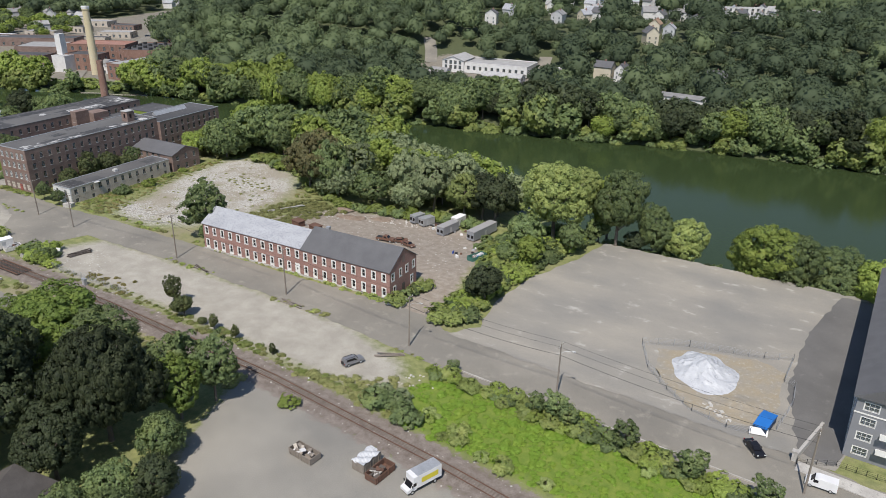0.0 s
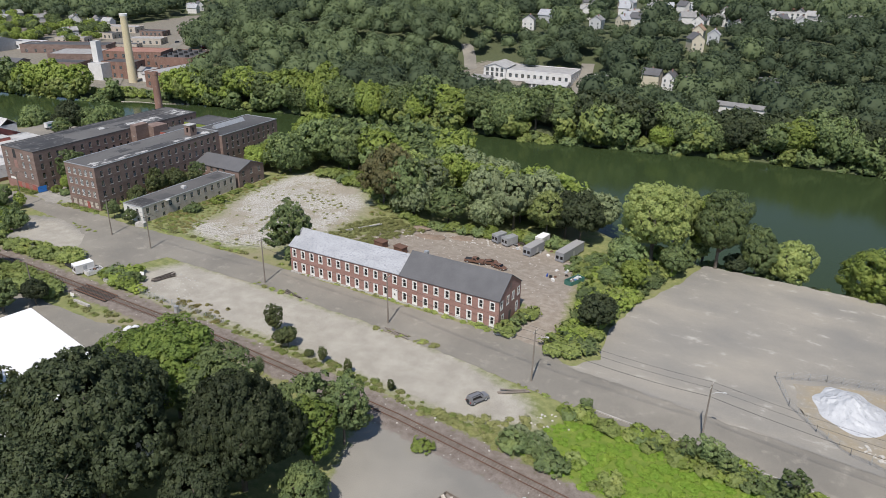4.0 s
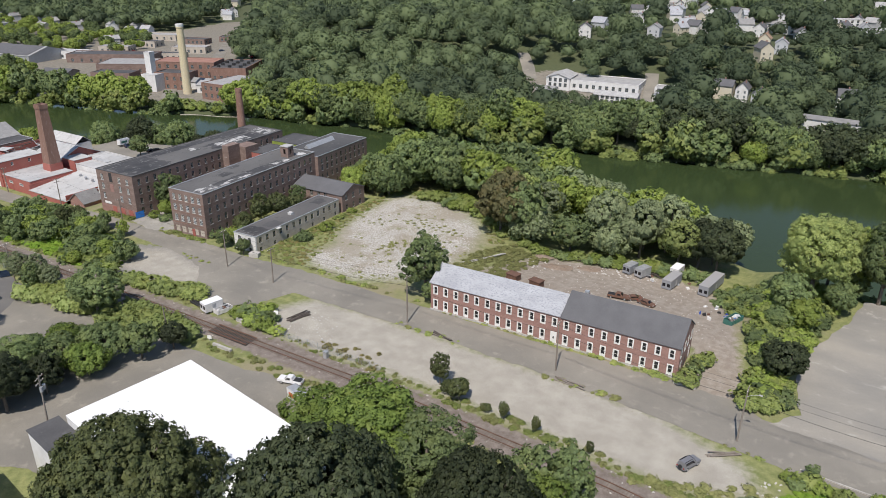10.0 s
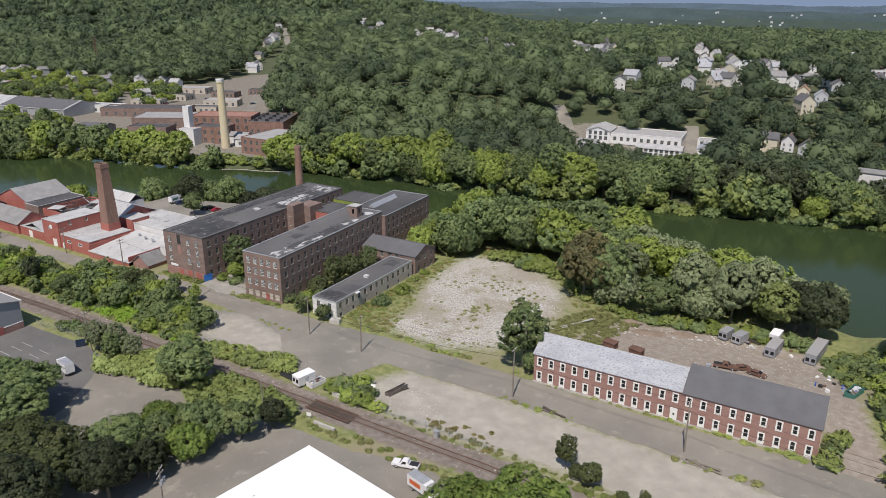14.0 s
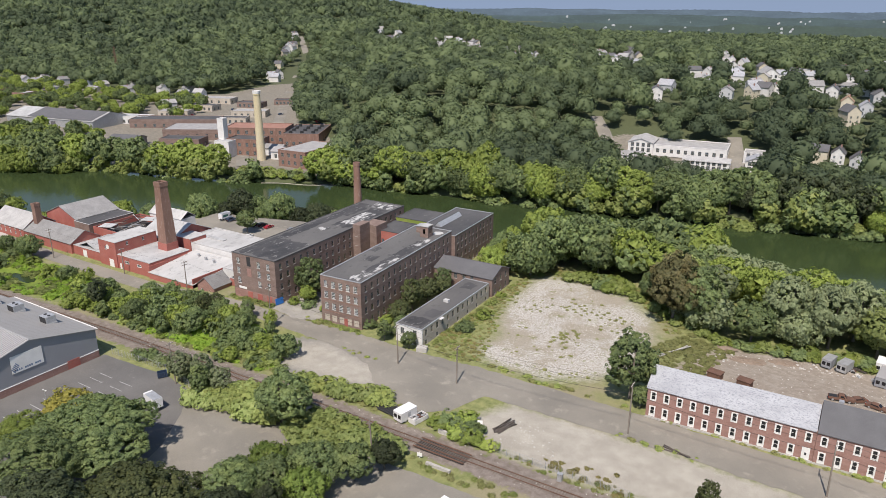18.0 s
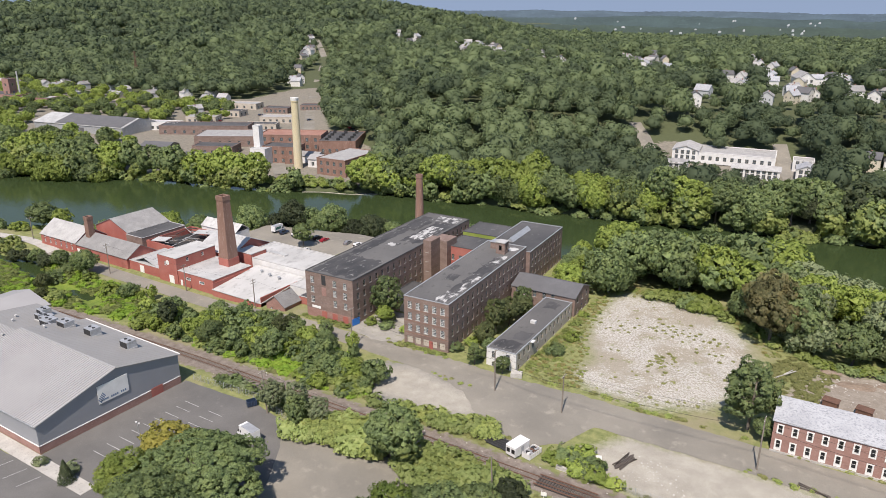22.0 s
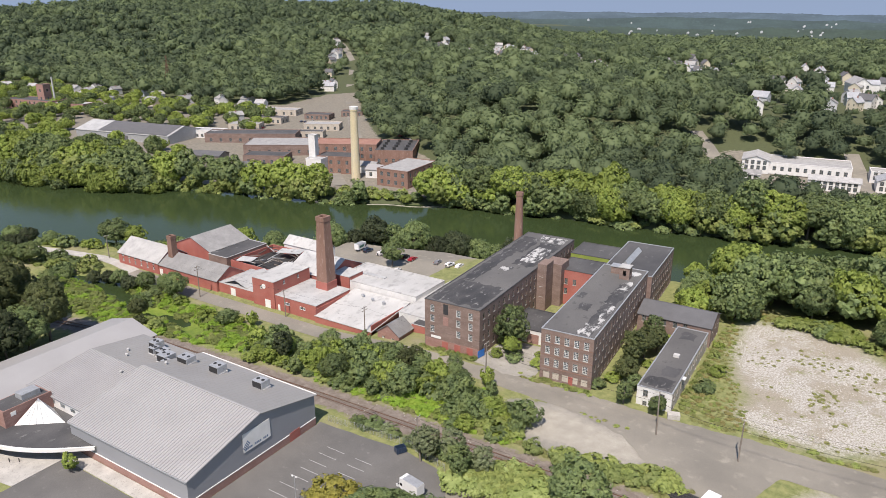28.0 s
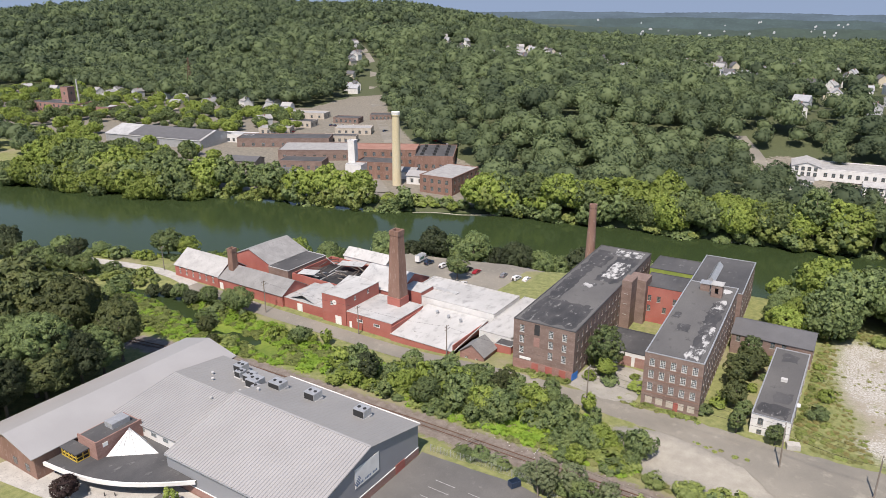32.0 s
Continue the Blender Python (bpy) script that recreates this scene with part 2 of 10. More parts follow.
def foliage(name, dark, light, yellow, through_light=0.38):
    """Leaves: tone by tree, by drift and by leaf, with some light passing through."""
    m, nt, bsdf, out = material(name)
    geo = nt.nodes.new("ShaderNodeNewGeometry")
    oi = nt.nodes.new("ShaderNodeObjectInfo")
    col = mixed(nt, geo.outputs["Random Per Island"], dark, light)
    drift = sharper(nt, grain(nt, 0.32, 3), 0.48, 0.75)
    col = mixed(nt, maths(nt, "MULTIPLY", drift, 0.55), col, yellow)
    shade = maths(nt, "ADD", maths(nt, "MULTIPLY", oi.outputs["Random"], 0.5), 0.75)
    grey = nt.nodes.new("ShaderNodeCombineColor")
    for s in grey.inputs[:3]:
        nt.links.new(shade, s)
    col = mixed(nt, 1.0, col, grey.outputs[0], "MULTIPLY")
    nt.links.new(col, bsdf.inputs["Base Color"])
    bsdf.inputs["Roughness"].default_value = 0.6
    bsdf.inputs["Specular IOR Level"].default_value = 0.25
    tr = nt.nodes.new("ShaderNodeBsdfTranslucent")
    nt.links.new(col, tr.inputs["Color"])
    mx = nt.nodes.new("ShaderNodeMixShader")
    mx.inputs[0].default_value = through_light
    nt.links.new(bsdf.outputs[0], mx.inputs[1])
    nt.links.new(tr.outputs[0], mx.inputs[2])
    nt.links.new(mx.outputs[0], out.inputs["Surface"])
    return m


def glazing(name, tone=(0.35, 0.4, 0.42)):
    m, nt, bsdf, out = material(name)
    bsdf.inputs["Base Color"].default_value = (*tone, 1)
    bsdf.inputs["Roughness"].default_value = 0.04
    bsdf.inputs["Transmission Weight"].default_value = 0.75
    return m


ASPHALT = surface("asphalt_worn", (0.196, 0.182, 0.155), (0.268, 0.247, 0.207), (0.335, 0.31, 0.258), 0.06, 0.3, 7, 0.9, 0.2, cover=(0.56, 0.76))
ASPHALT_DARK = surface("asphalt_dark", (0.118, 0.114, 0.108), (0.158, 0.152, 0.143), (0.21, 0.2, 0.185), 0.08, 0.5, 7, 0.9, 0.2, cover=(0.6, 0.8))
LOT = surface("worn_lot_paving", (0.235, 0.225, 0.202), (0.335, 0.307, 0.258), (0.46, 0.44, 0.395), 0.04, 0.16, 5, 0.92, 0.2, cover=(0.6, 0.74), stretch=(1, 1.7, 1))
CONCRETE = surface("concrete", (0.38, 0.36, 0.33), (0.5, 0.48, 0.44), (0.25, 0.24, 0.22), 0.3, 2, 12, 0.9, 0.2)
CONCRETE_OLD = surface("old_concrete", (0.27, 0.255, 0.225), (0.36, 0.34, 0.3), (0.2, 0.205, 0.1), 0.2, 0.5, 8, 0.92, 0.2, cover=(0.58, 0.72))
BRICK_RED = surface("red_brick", (0.265, 0.148, 0.122), (0.33, 0.195, 0.163), (0.4, 0.28, 0.24), 0.35, 2.2, 10, 0.9, 0.3, stretch=(1, 1, 3))
BRICK_MILL = surface("mill_brick", (0.175, 0.12, 0.1), (0.24, 0.172, 0.145), (0.31, 0.245, 0.21), 0.25, 1.6, 10, 0.9, 0.3, stretch=(1, 1, 2.5))
BRICK_STACK = surface("stack_brick", (0.2, 0.115, 0.085), (0.26, 0.155, 0.12), (0.33, 0.24, 0.2), 0.25, 1.6, 10, 0.9, 0.3, stretch=(1, 1, 0.3))
RED_PAINT = surface("red_painted_brick", (0.34, 0.1, 0.08), (0.4, 0.145, 0.115), (0.3, 0.15, 0.12), 0.2, 1.5, 8, 0.8, 0.2)
YELLOW_BRICK = surface("buff_brick", (0.55, 0.47, 0.3), (0.62, 0.54, 0.37), (0.5, 0.46, 0.36), 0.1, 0.6, 6, 0.9, 0.1, stretch=(1, 1, 0.25))
WHITE_PAINT = surface("white_paint", (0.78, 0.77, 0.74), (0.7, 0.69, 0.66), (0.55, 0.53, 0.5), 0.4, 2, 10, 0.6, 0.05, grit=0.08, cover=(0.66, 0.85))
WHITE_WALL = surface("white_painted_brick", (0.7, 0.69, 0.67), (0.6, 0.59, 0.57), (0.4, 0.34, 0.3), 0.4, 2, 10, 0.7, 0.2, grit=0.15, cover=(0.6, 0.8))
CREAM_WALL = surface("cream_painted_brick", (0.5, 0.45, 0.38), (0.42, 0.37, 0.31), (0.3, 0.22, 0.17), 0.4, 2, 10, 0.8, 0.2, grit=0.2)
MEMBRANE = surface("white_roof_membrane", (0.86, 0.86, 0.86), (0.82, 0.82, 0.82), None, 0.1, 1, 6, 0.5, 0.03, grit=0.04)
SHINGLE_LIGHT = surface("light_grey_shingles", (0.34, 0.35, 0.37), (0.42, 0.43, 0.45), (0.24, 0.25, 0.27), 0.2, 1.9, 6, 0.9, 0.3, stretch=(1, 2.2, 1), cover=(0.5, 0.62))
SHINGLE_DARK = surface("dark_grey_shingles", (0.105, 0.105, 0.11), (0.125, 0.125, 0.13), None, 0.3, 1.6, 9, 0.9, 0.2)
SHINGLE_MID = surface("weathered_shingles", (0.27, 0.265, 0.26), (0.35, 0.345, 0.335), (0.2, 0.195, 0.19), 0.3, 1.8, 9, 0.9, 0.2, vary=0.3)
TAR = surface("tar_roof", (0.06, 0.06, 0.062), (0.1, 0.098, 0.098), (0.19, 0.185, 0.18), 0.12, 0.5, 6, 0.85, 0.25, stretch=(1, 0.6, 1), cover=(0.6, 0.75))
TAR_PALE = surface("grey_tar_roof", (0.105, 0.102, 0.1), (0.14, 0.136, 0.13), (0.075, 0.073, 0.072), 0.1, 0.4, 6, 0.85, 0.2, stretch=(1, 0.6, 1), cover=(0.58, 0.7), grit=0.25)
TAR_CRACKED = surface("cracked_tar", (0.04, 0.04, 0.042), (0.075, 0.073, 0.073), (0.24, 0.235, 0.225), 0.3, 0.9, 5, 0.8, 0.3, stretch=(1, 0.4, 1), cover=(0.57, 0.68), grit=0.4)
TAR_BLEACHED = surface("bleached_tar", (0.05, 0.05, 0.052), (0.1, 0.098, 0.096), (0.5, 0.495, 0.48), 0.3, 0.7, 4, 0.8, 0.3, stretch=(1, 0.4, 1), cover=(0.45, 0.58), grit=0.4)
ROOF_WHITE = surface("white_coated_roof", (0.52, 0.515, 0.5), (0.41, 0.405, 0.39), (0.27, 0.265, 0.255), 0.1, 0.45, 7, 0.7, 0.1, cover=(0.53, 0.74), stretch=(1, 0.55, 1), grit=0.18)
ROOF_SILVER = surface("silver_coated_roof", (0.48, 0.48, 0.47), (0.36, 0.36, 0.355), (0.22, 0.22, 0.22), 0.15, 0.6, 7, 0.6, 0.15, cover=(0.55, 0.75))
METAL_ROOF = surface("grey_metal_roof", (0.325, 0.318, 0.315), (0.355, 0.348, 0.345), None, 0.1, 1, 5, 0.55, 0.02, metal=0.0, grit=0.06)
METAL_WALL = surface("grey_metal_wall", (0.25, 0.258, 0.275), (0.275, 0.283, 0.3), None, 0.1, 1, 5, 0.5, 0.02, grit=0.06)
GALV = surface("galvanised_metal", (0.5, 0.51, 0.52), (0.4, 0.41, 0.42), (0.3, 0.3, 0.3), 0.8, 3, 10, 0.45, 0.05, metal=0.4)
RUST = surface("rusty_steel", (0.12, 0.065, 0.045), (0.17, 0.09, 0.06), (0.07, 0.05, 0.045), 0.6, 3, 12, 0.85, 0.3)
# near-black that puts the darkness of unlit hollows into the colour
DARK = surface("unlit_black", (0.03, 0.03, 0.032), (0.045, 0.045, 0.045), None, 0.5, 1, 5, 0.9, 0)
BLACK = surface("black_rubber", (0.022, 0.022, 0.023), (0.03, 0.03, 0.03), None, 1, 2, 10, 0.6, 0.05)
WOOD_GREY = surface("weathered_timber", (0.2, 0.17, 0.14), (0.27, 0.235, 0.2), (0.14, 0.12, 0.1), 0.5, 3, 14, 0.9, 0.2, stretch=(1, 1, 0.3))
TIE = surface("grey_sleeper_timber", (0.14, 0.118, 0.1), (0.19, 0.165, 0.14), (0.23, 0.2, 0.175), 0.5, 3, 12, 0.95, 0.3)
WOOD_DARK = surface("creosoted_timber", (0.085, 0.07, 0.06), (0.12, 0.1, 0.085), (0.16, 0.14, 0.12), 0.5, 3, 14, 0.9, 0.3)
BARK = surface("bark", (0.12, 0.1, 0.08), (0.17, 0.145, 0.12), None, 1, 4, 14, 0.95, 0.4, stretch=(1, 1, 0.3))
GLASS = glazing("window_glass")
TUFTS = foliage("grass_tufts", (0.17, 0.185, 0.065), (0.27, 0.275, 0.105), (0.34, 0.32, 0.15), 0.1)
LEAF_LIME = foliage("leaves_lime", (0.24, 0.31, 0.1), (0.36, 0.43, 0.155), (0.45, 0.49, 0.2))
LEAF_COPPER = foliage("leaves_copper", (0.045, 0.03, 0.03), (0.08, 0.05, 0.045), (0.11, 0.07, 0.05))
GLASS_DARK = surface("dark_window_glass", (0.012, 0.013, 0.014), (0.03, 0.032, 0.034), None, 0.5, 1, 3, 0.12, 0)
METAL_SMOOTH = surface("smooth_grey_roof", (0.26, 0.255, 0.245), (0.29, 0.283, 0.272), None, 0.08, 1, 5, 0.55, 0.02, grit=0.06)
LEAF = foliage("leaves_green", (0.11, 0.152, 0.068), (0.22, 0.288, 0.115), (0.34, 0.39, 0.135))
LEAF_DARK = foliage("leaves_dark", (0.042, 0.056, 0.03), (0.088, 0.111, 0.054), (0.13, 0.15, 0.065))
LEAF_LIGHT = foliage("leaves_light", (0.185, 0.25, 0.058), (0.33, 0.41, 0.098), (0.45, 0.5, 0.12))
LEAF_GREY = foliage("leaves_greyish", (0.185, 0.23, 0.12), (0.31, 0.36, 0.195), (0.37, 0.4, 0.2))
LEAF_WILLOW = foliage("leaves_willow", (0.22, 0.28, 0.095), (0.38, 0.435, 0.15), (0.47, 0.495, 0.165))
LEAF_FRESH = foliage("leaves_fresh", (0.12, 0.18, 0.045), (0.225, 0.31, 0.072), (0.32, 0.38, 0.085))
LEAF_OLIVE = foliage("leaves_olive", (0.07, 0.088, 0.04), (0.14, 0.165, 0.064), (0.2, 0.21, 0.075))
LEAF_RUSSET = foliage("leaves_russet", (0.125, 0.13, 0.06), (0.22, 0.205, 0.09), (0.31, 0.235, 0.1))
LEAF_GOLD = foliage("leaves_golden", (0.2, 0.195, 0.045), (0.34, 0.31, 0.075), (0.44, 0.37, 0.08))
WEED = foliage("weeds", (0.19, 0.242, 0.075), (0.32, 0.375, 0.118), (0.44, 0.45, 0.155))
GRASS_DRY = foliage("dry_grass", (0.228, 0.224, 0.080), (0.385, 0.336, 0.144), (0.490, 0.400, 0.192))
GRASS_LUSH = foliage("lush_grass", (0.17, 0.29, 0.035), (0.25, 0.37, 0.06), (0.34, 0.4, 0.07))

# ---- ground ----
def spread(lo, hi, step, far_lo, far_hi, grow=1.16):
    mid = list(np.arange(lo, hi + 0.01, step))
    for sign, start, stop, add in ((-1, lo, far_lo, -1), (1, hi, far_hi, 1)):
        d, v, side = step, start, []
        while (v - stop) * sign < 0:
            d *= grow
            v += sign * d
            side.append(v)
        mid = side[::-1] + mid if add < 0 else mid + side
    return np.array(mid)


RAIL_X = [-900, -520, -415, -362, -300, -220, -150, -95, -50, 0, 80, 400]
RAIL_Y = [-150, 42, 77, 87.5, 90.5, 92.3, 93.2, 91, 86.2, 79, 63, -30]


def rail_y(x):
    return np.interp(x, RAIL_X, RAIL_Y)


GRAVEL_LOT = [(-196, 100), (-185, 118), (-160, 118.5), (-120, 118), (-92, 116), (-74, 109), (-70, 102), (-84, 96.5), (-110, 98), (-140, 99.5), (-170, 98)]
PALE_LOT = [(-262, 101), (-258, 116), (-246, 121), (-222, 118), (-216, 108), (-222, 101), (-236, 99.5)]
RUBBLE = [(-200, 134), (-186, 133), (-172, 141), (-167, 152), (-166, 170), (-171, 184), (-184, 198), (-196, 203), (-212, 201), (-216, 196), (-215, 178), (-212, 160), (-206, 150), (-208, 140)]
YARD = [(-160, 150), (-150, 186), (-128, 191), (-100, 192), (-92, 180), (-86, 160), (-77, 128), (-92, 129), (-93, 147), (-130, 147)]
LAWN = [(-72, 95), (-64, 110), (-33, 110.5), (-14, 107), (10, 103), (60, 92), (60, 74), (0, 86), (-33, 90), (-55, 91.5)]
BACK_LOT = [(-100, 88), (-93, 68), (-84, 52), (-60, 40), (-20, 40), (20, 55), (30, 66), (0, 75), (-48, 83), (-84, 87.5)]
MARSH = [(-340, 96), (-336, 113), (-380, 117), (-432, 119), (-452, 112), (-440, 90), (-400, 86), (-362, 92)]
PIT = [(-32, 146), (-28, 133), (-20, 126), (-10, 123), (-3, 130), (-2, 152), (-20, 157)]

gx = spread(-450, 48, 2.0, -4700, 4300)
gy = spread(26, 300, 2.0, -900, 4850, 1.1)
GX, GY = np.meshgrid(gx, gy)
flat_x, flat_y = GX.ravel(), GY.ravel()
idx = np.arange(len(flat_x)).reshape(GX.shape)
quads = np.stack((idx[:-1, :-1], idx[:-1, 1:], idx[1:, 1:], idx[1:, :-1]), -1).reshape(-1, 4)
gz = height(flat_x, flat_y)
rough_ground = np.array([noise.noise((x * 0.12, y * 0.12, 0.0)) for x, y in zip(flat_x, flat_y)])
ground_mesh = array_mesh("ground", np.column_stack((flat_x, flat_y, gz - 0.02 + 0.05 * np.minimum(rough_ground, 0))), quads)
for p in ground_mesh.polygons:
    p.use_smooth = True
clip = lambda v: np.clip(v, -30, 30)
float_layer(ground_mesh, "gravel", clip(np.maximum(inside(flat_x, flat_y, GRAVEL_LOT), inside(flat_x, flat_y, PALE_LOT) - 3.5)))
float_layer(ground_mesh, "rubble", clip(inside(flat_x, flat_y, RUBBLE)))
float_layer(ground_mesh, "yard", clip(inside(flat_x, flat_y, YARD)))
float_layer(ground_mesh, "lawn", clip(np.maximum(inside(flat_x, flat_y, LAWN), inside(flat_x, flat_y, MARSH))))
float_layer(ground_mesh, "lot", clip(np.maximum(inside(flat_x, flat_y, BACK_LOT), inside(flat_x, flat_y, PALE_LOT))))
float_layer(ground_mesh, "ballast", clip(4.2 - np.abs(flat_y - rail_y(flat_x))))
WORKS = [(-1150, 330), (-900, 285), (-700, 222), (-600, 240), (-520, 264), (-444, 286), (-408, 306), (-420, 350), (-474, 380), (-520, 405), (-560, 445), (-640, 530), (-730, 640), (-760, 640), (-720, 500), (-850, 470), (-1150, 460)]
float_layer(ground_mesh, "works", clip(np.maximum(inside(flat_x, flat_y, WORKS), inside(flat_x, flat_y, [(-292, 440), (-284, 474), (-262, 480), (-186, 474), (-176, 440), (-205, 418), (-240, 420)]))))
float_layer(ground_mesh, "pit", clip(inside(flat_x, flat_y, PIT)))
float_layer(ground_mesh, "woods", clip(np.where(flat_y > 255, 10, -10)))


def ground_material():
    m, nt, bsdf, out = material("ground")
    big, mid, fine = grain(nt, 0.05, 4), grain(nt, 0.55, 5, rough=0.65), grain(nt, 5.0, 3, rough=0.7)
    wobble = maths(nt, "ADD", maths(nt, "MULTIPLY", maths(nt, "SUBTRACT", mid, 0.5), 7.0), maths(nt, "MULTIPLY", maths(nt, "SUBTRACT", fine, 0.5), 2.0))

    def mask(name, soft=1.2):
        at = nt.nodes.new("ShaderNodeAttribute")
        at.attribute_name = name
        return maths(nt, "ADD", maths(nt, "DIVIDE", maths(nt, "ADD", at.outputs["Fac"], wobble), soft), 0.5, True)

    col = mixed(nt, sharper(nt, mid, 0.35, 0.65), (0.15, 0.175, 0.06), (0.26, 0.265, 0.105))
    col = mixed(nt, sharper(nt, big, 0.52, 0.66), col, (0.26, 0.235, 0.14))
    # across the river the ground colour is darkened for shade under the trees
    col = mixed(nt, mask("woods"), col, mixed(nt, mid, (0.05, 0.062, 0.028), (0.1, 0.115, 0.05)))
    col = mixed(nt, mask("works"), col, mixed(nt, sharper(nt, mid, 0.3, 0.7), (0.15, 0.14, 0.11), (0.27, 0.24, 0.195)))
    col = mixed(nt, mask("lot"), col, mixed(nt, sharper(nt, big, 0.35, 0.65), (0.215, 0.205, 0.182), (0.31, 0.29, 0.25)))
    col = mixed(nt, mask("lawn", 2.5), col, mixed(nt, sharper(nt, mid, 0.35, 0.7), (0.11, 0.18, 0.02), (0.2, 0.25, 0.04)))
    col = mixed(nt, mask("yard", 2), col, mixed(nt, sharper(nt, mid, 0.42, 0.62), (0.265, 0.222, 0.178), (0.335, 0.295, 0.245)))
    stones = mixed(nt, sharper(nt, grain(nt, 1.9, 5, rough=0.8), 0.42, 0.62), (0.25, 0.225, 0.175), (0.6, 0.585, 0.55))
    earth = mixed(nt, sharper(nt, grain(nt, 2.4, 4, rough=0.8), 0.35, 0.7), (0.25, 0.22, 0.165), (0.4, 0.365, 0.3))
    stones = mixed(nt, sharper(nt, grain(nt, 0.07, 5, rough=0.65), 0.47, 0.56), stones, earth)
    stones = mixed(nt, sharper(nt, grain(nt, 0.2, 6, rough=0.8), 0.56, 0.66), stones, (0.2, 0.215, 0.08))
    col = mixed(nt, mask("rubble", 6), col, stones)
    col = mixed(nt, mask("gravel", 4.0), col, mixed(nt, sharper(nt, grain(nt, 0.22, 5, rough=0.6), 0.38, 0.66), (0.325, 0.3, 0.252), (0.41, 0.383, 0.325)))
    col = mixed(nt, mask("ballast", 1.0), col, mixed(nt, sharper(nt, mid, 0.35, 0.65), (0.15, 0.12, 0.1), (0.25, 0.215, 0.185)))
    grey = nt.nodes.new("ShaderNodeCombineColor")
    shade = maths(nt, "ADD", maths(nt, "MULTIPLY", fine, 0.9), 0.55)
    for s in grey.inputs[:3]:
        nt.links.new(shade, s)
    nt.links.new(mixed(nt, 1.0, col, grey.outputs[0], "MULTIPLY"), bsdf.inputs["Base Color"])
    bsdf.inputs["Roughness"].default_value = 0.95
    relief(nt, bsdf, fine, 0.5, 0.12)
    return m


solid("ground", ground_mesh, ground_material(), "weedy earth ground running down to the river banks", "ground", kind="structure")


def sheet(name, outline, mat, z, label, category, jitter=0.5, seed=0, thick=0.0):
    """A paved sheet with an uneven edge, lying just above the ground."""
    pts = []
    for (ax, ay), (bx, by) in zip(outline, outline[1:] + outline[:1]):
        n = max(1, int(math.hypot(bx - ax, by - ay) / 1.6))
        for k in range(n):
            x, y = ax + (bx - ax) * k / n, ay + (by - ay) * k / n
            o = Vector((by - ay, ax - bx)).normalized() * jitter * noise.noise((x * 0.35 + seed, y * 0.35, seed))
            pts.append((x + o.x, y + o.y, z))
    bm = bmesh.new()
    f = bm.faces.new([bm.verts.new(p) for p in pts])
    if f.calc_area() and f.normal.z < 0:
        f.normal_flip()
    bmesh.ops.triangulate(bm, faces=bm.faces[:])
    return solid(name, bm, mat, label, category, kind="structure")


STREET = [(-560, 112), (-470, 120), (-432, 123.5), (-380, 123), (-335, 122), (-300, 121), (-266, 120), (-258, 119.5), (-240, 118.5), (-228, 115), (-220, 108), (-214, 101), (-203, 102), (-197, 107), (-193, 117.5), (-160, 118.5), (-125, 118), (-95, 115.5), (-78, 113.5), (-66, 112.2), (-38, 111.6), (-14, 109), (20, 103), (60, 95), (60, 110), (22, 118), (6, 121), (2, 124), (-70, 126.2), (-74, 126.4), (-78, 129.5), (-92, 130.6), (-126, 129.5), (-160, 130), (-200, 129.6), (-222, 128), (-240, 128.6), (-257, 127.5), (-276, 126.8), (-300, 128), (-312, 126.5)]
STREET = [p for p in STREET if p[0] > -281] + [(-280, 126.8), (-280, 120.5)]
STREET = STREET[-1:] + STREET[:-1]
sheet("road", STREET, ASPHALT, 0.03, "worn grey asphalt street with faded patches", "road", 0.7, 3)
EAST_LOT = [(-72.5, 125.6), (-68, 132), (-70.5, 146), (-69, 163), (-62, 184), (-60, 197), (-40, 197.5), (-23, 198), (12, 198.5), (14, 190), (13, 160), (11, 131), (8, 121)]
sheet("car_park", EAST_LOT, LOT, 0.07, "large empty worn paved lot with pale stains", "pavement", 0.9, 5)
sheet("driveway", [(1.9, 123.4), (-2.6, 143.4), (-1.6, 170), (3.6, 196), (12.5, 196.5), (12.6, 160), (10.4, 131), (7.6, 122)], ASPHALT_DARK, 0.11, "dark asphalt driveway beside the apartment house", "pavement", 0.8, 17)
CLUB_LOT = [(-292.4, 40), (-292.4, 80.5), (-268, 82), (-257, 80), (-250, 72), (-243, 61), (-238, 46), (-230, 28), (-300, 28), (-300, 37)]
sheet("club_car_park", CLUB_LOT, ASPHALT_DARK, 0.05, "dark asphalt car park with faded white bay lines", "pavement", 0.2, 7)
MID_LOT = [(-256, 76), (-244, 84), (-236, 84), (-222, 83.5), (-214, 78), (-205, 84), (-196, 82.5), (-178, 83), (-158, 86), (-146, 85), (-140, 80), (-150, 66), (-180, 40), (-200, 32), (-240, 40), (-243, 60)]
sheet("yard_paving", MID_LOT, ASPHALT, 0.04, "cracked grey asphalt yard beside the railway", "pavement", 0.9, 9)



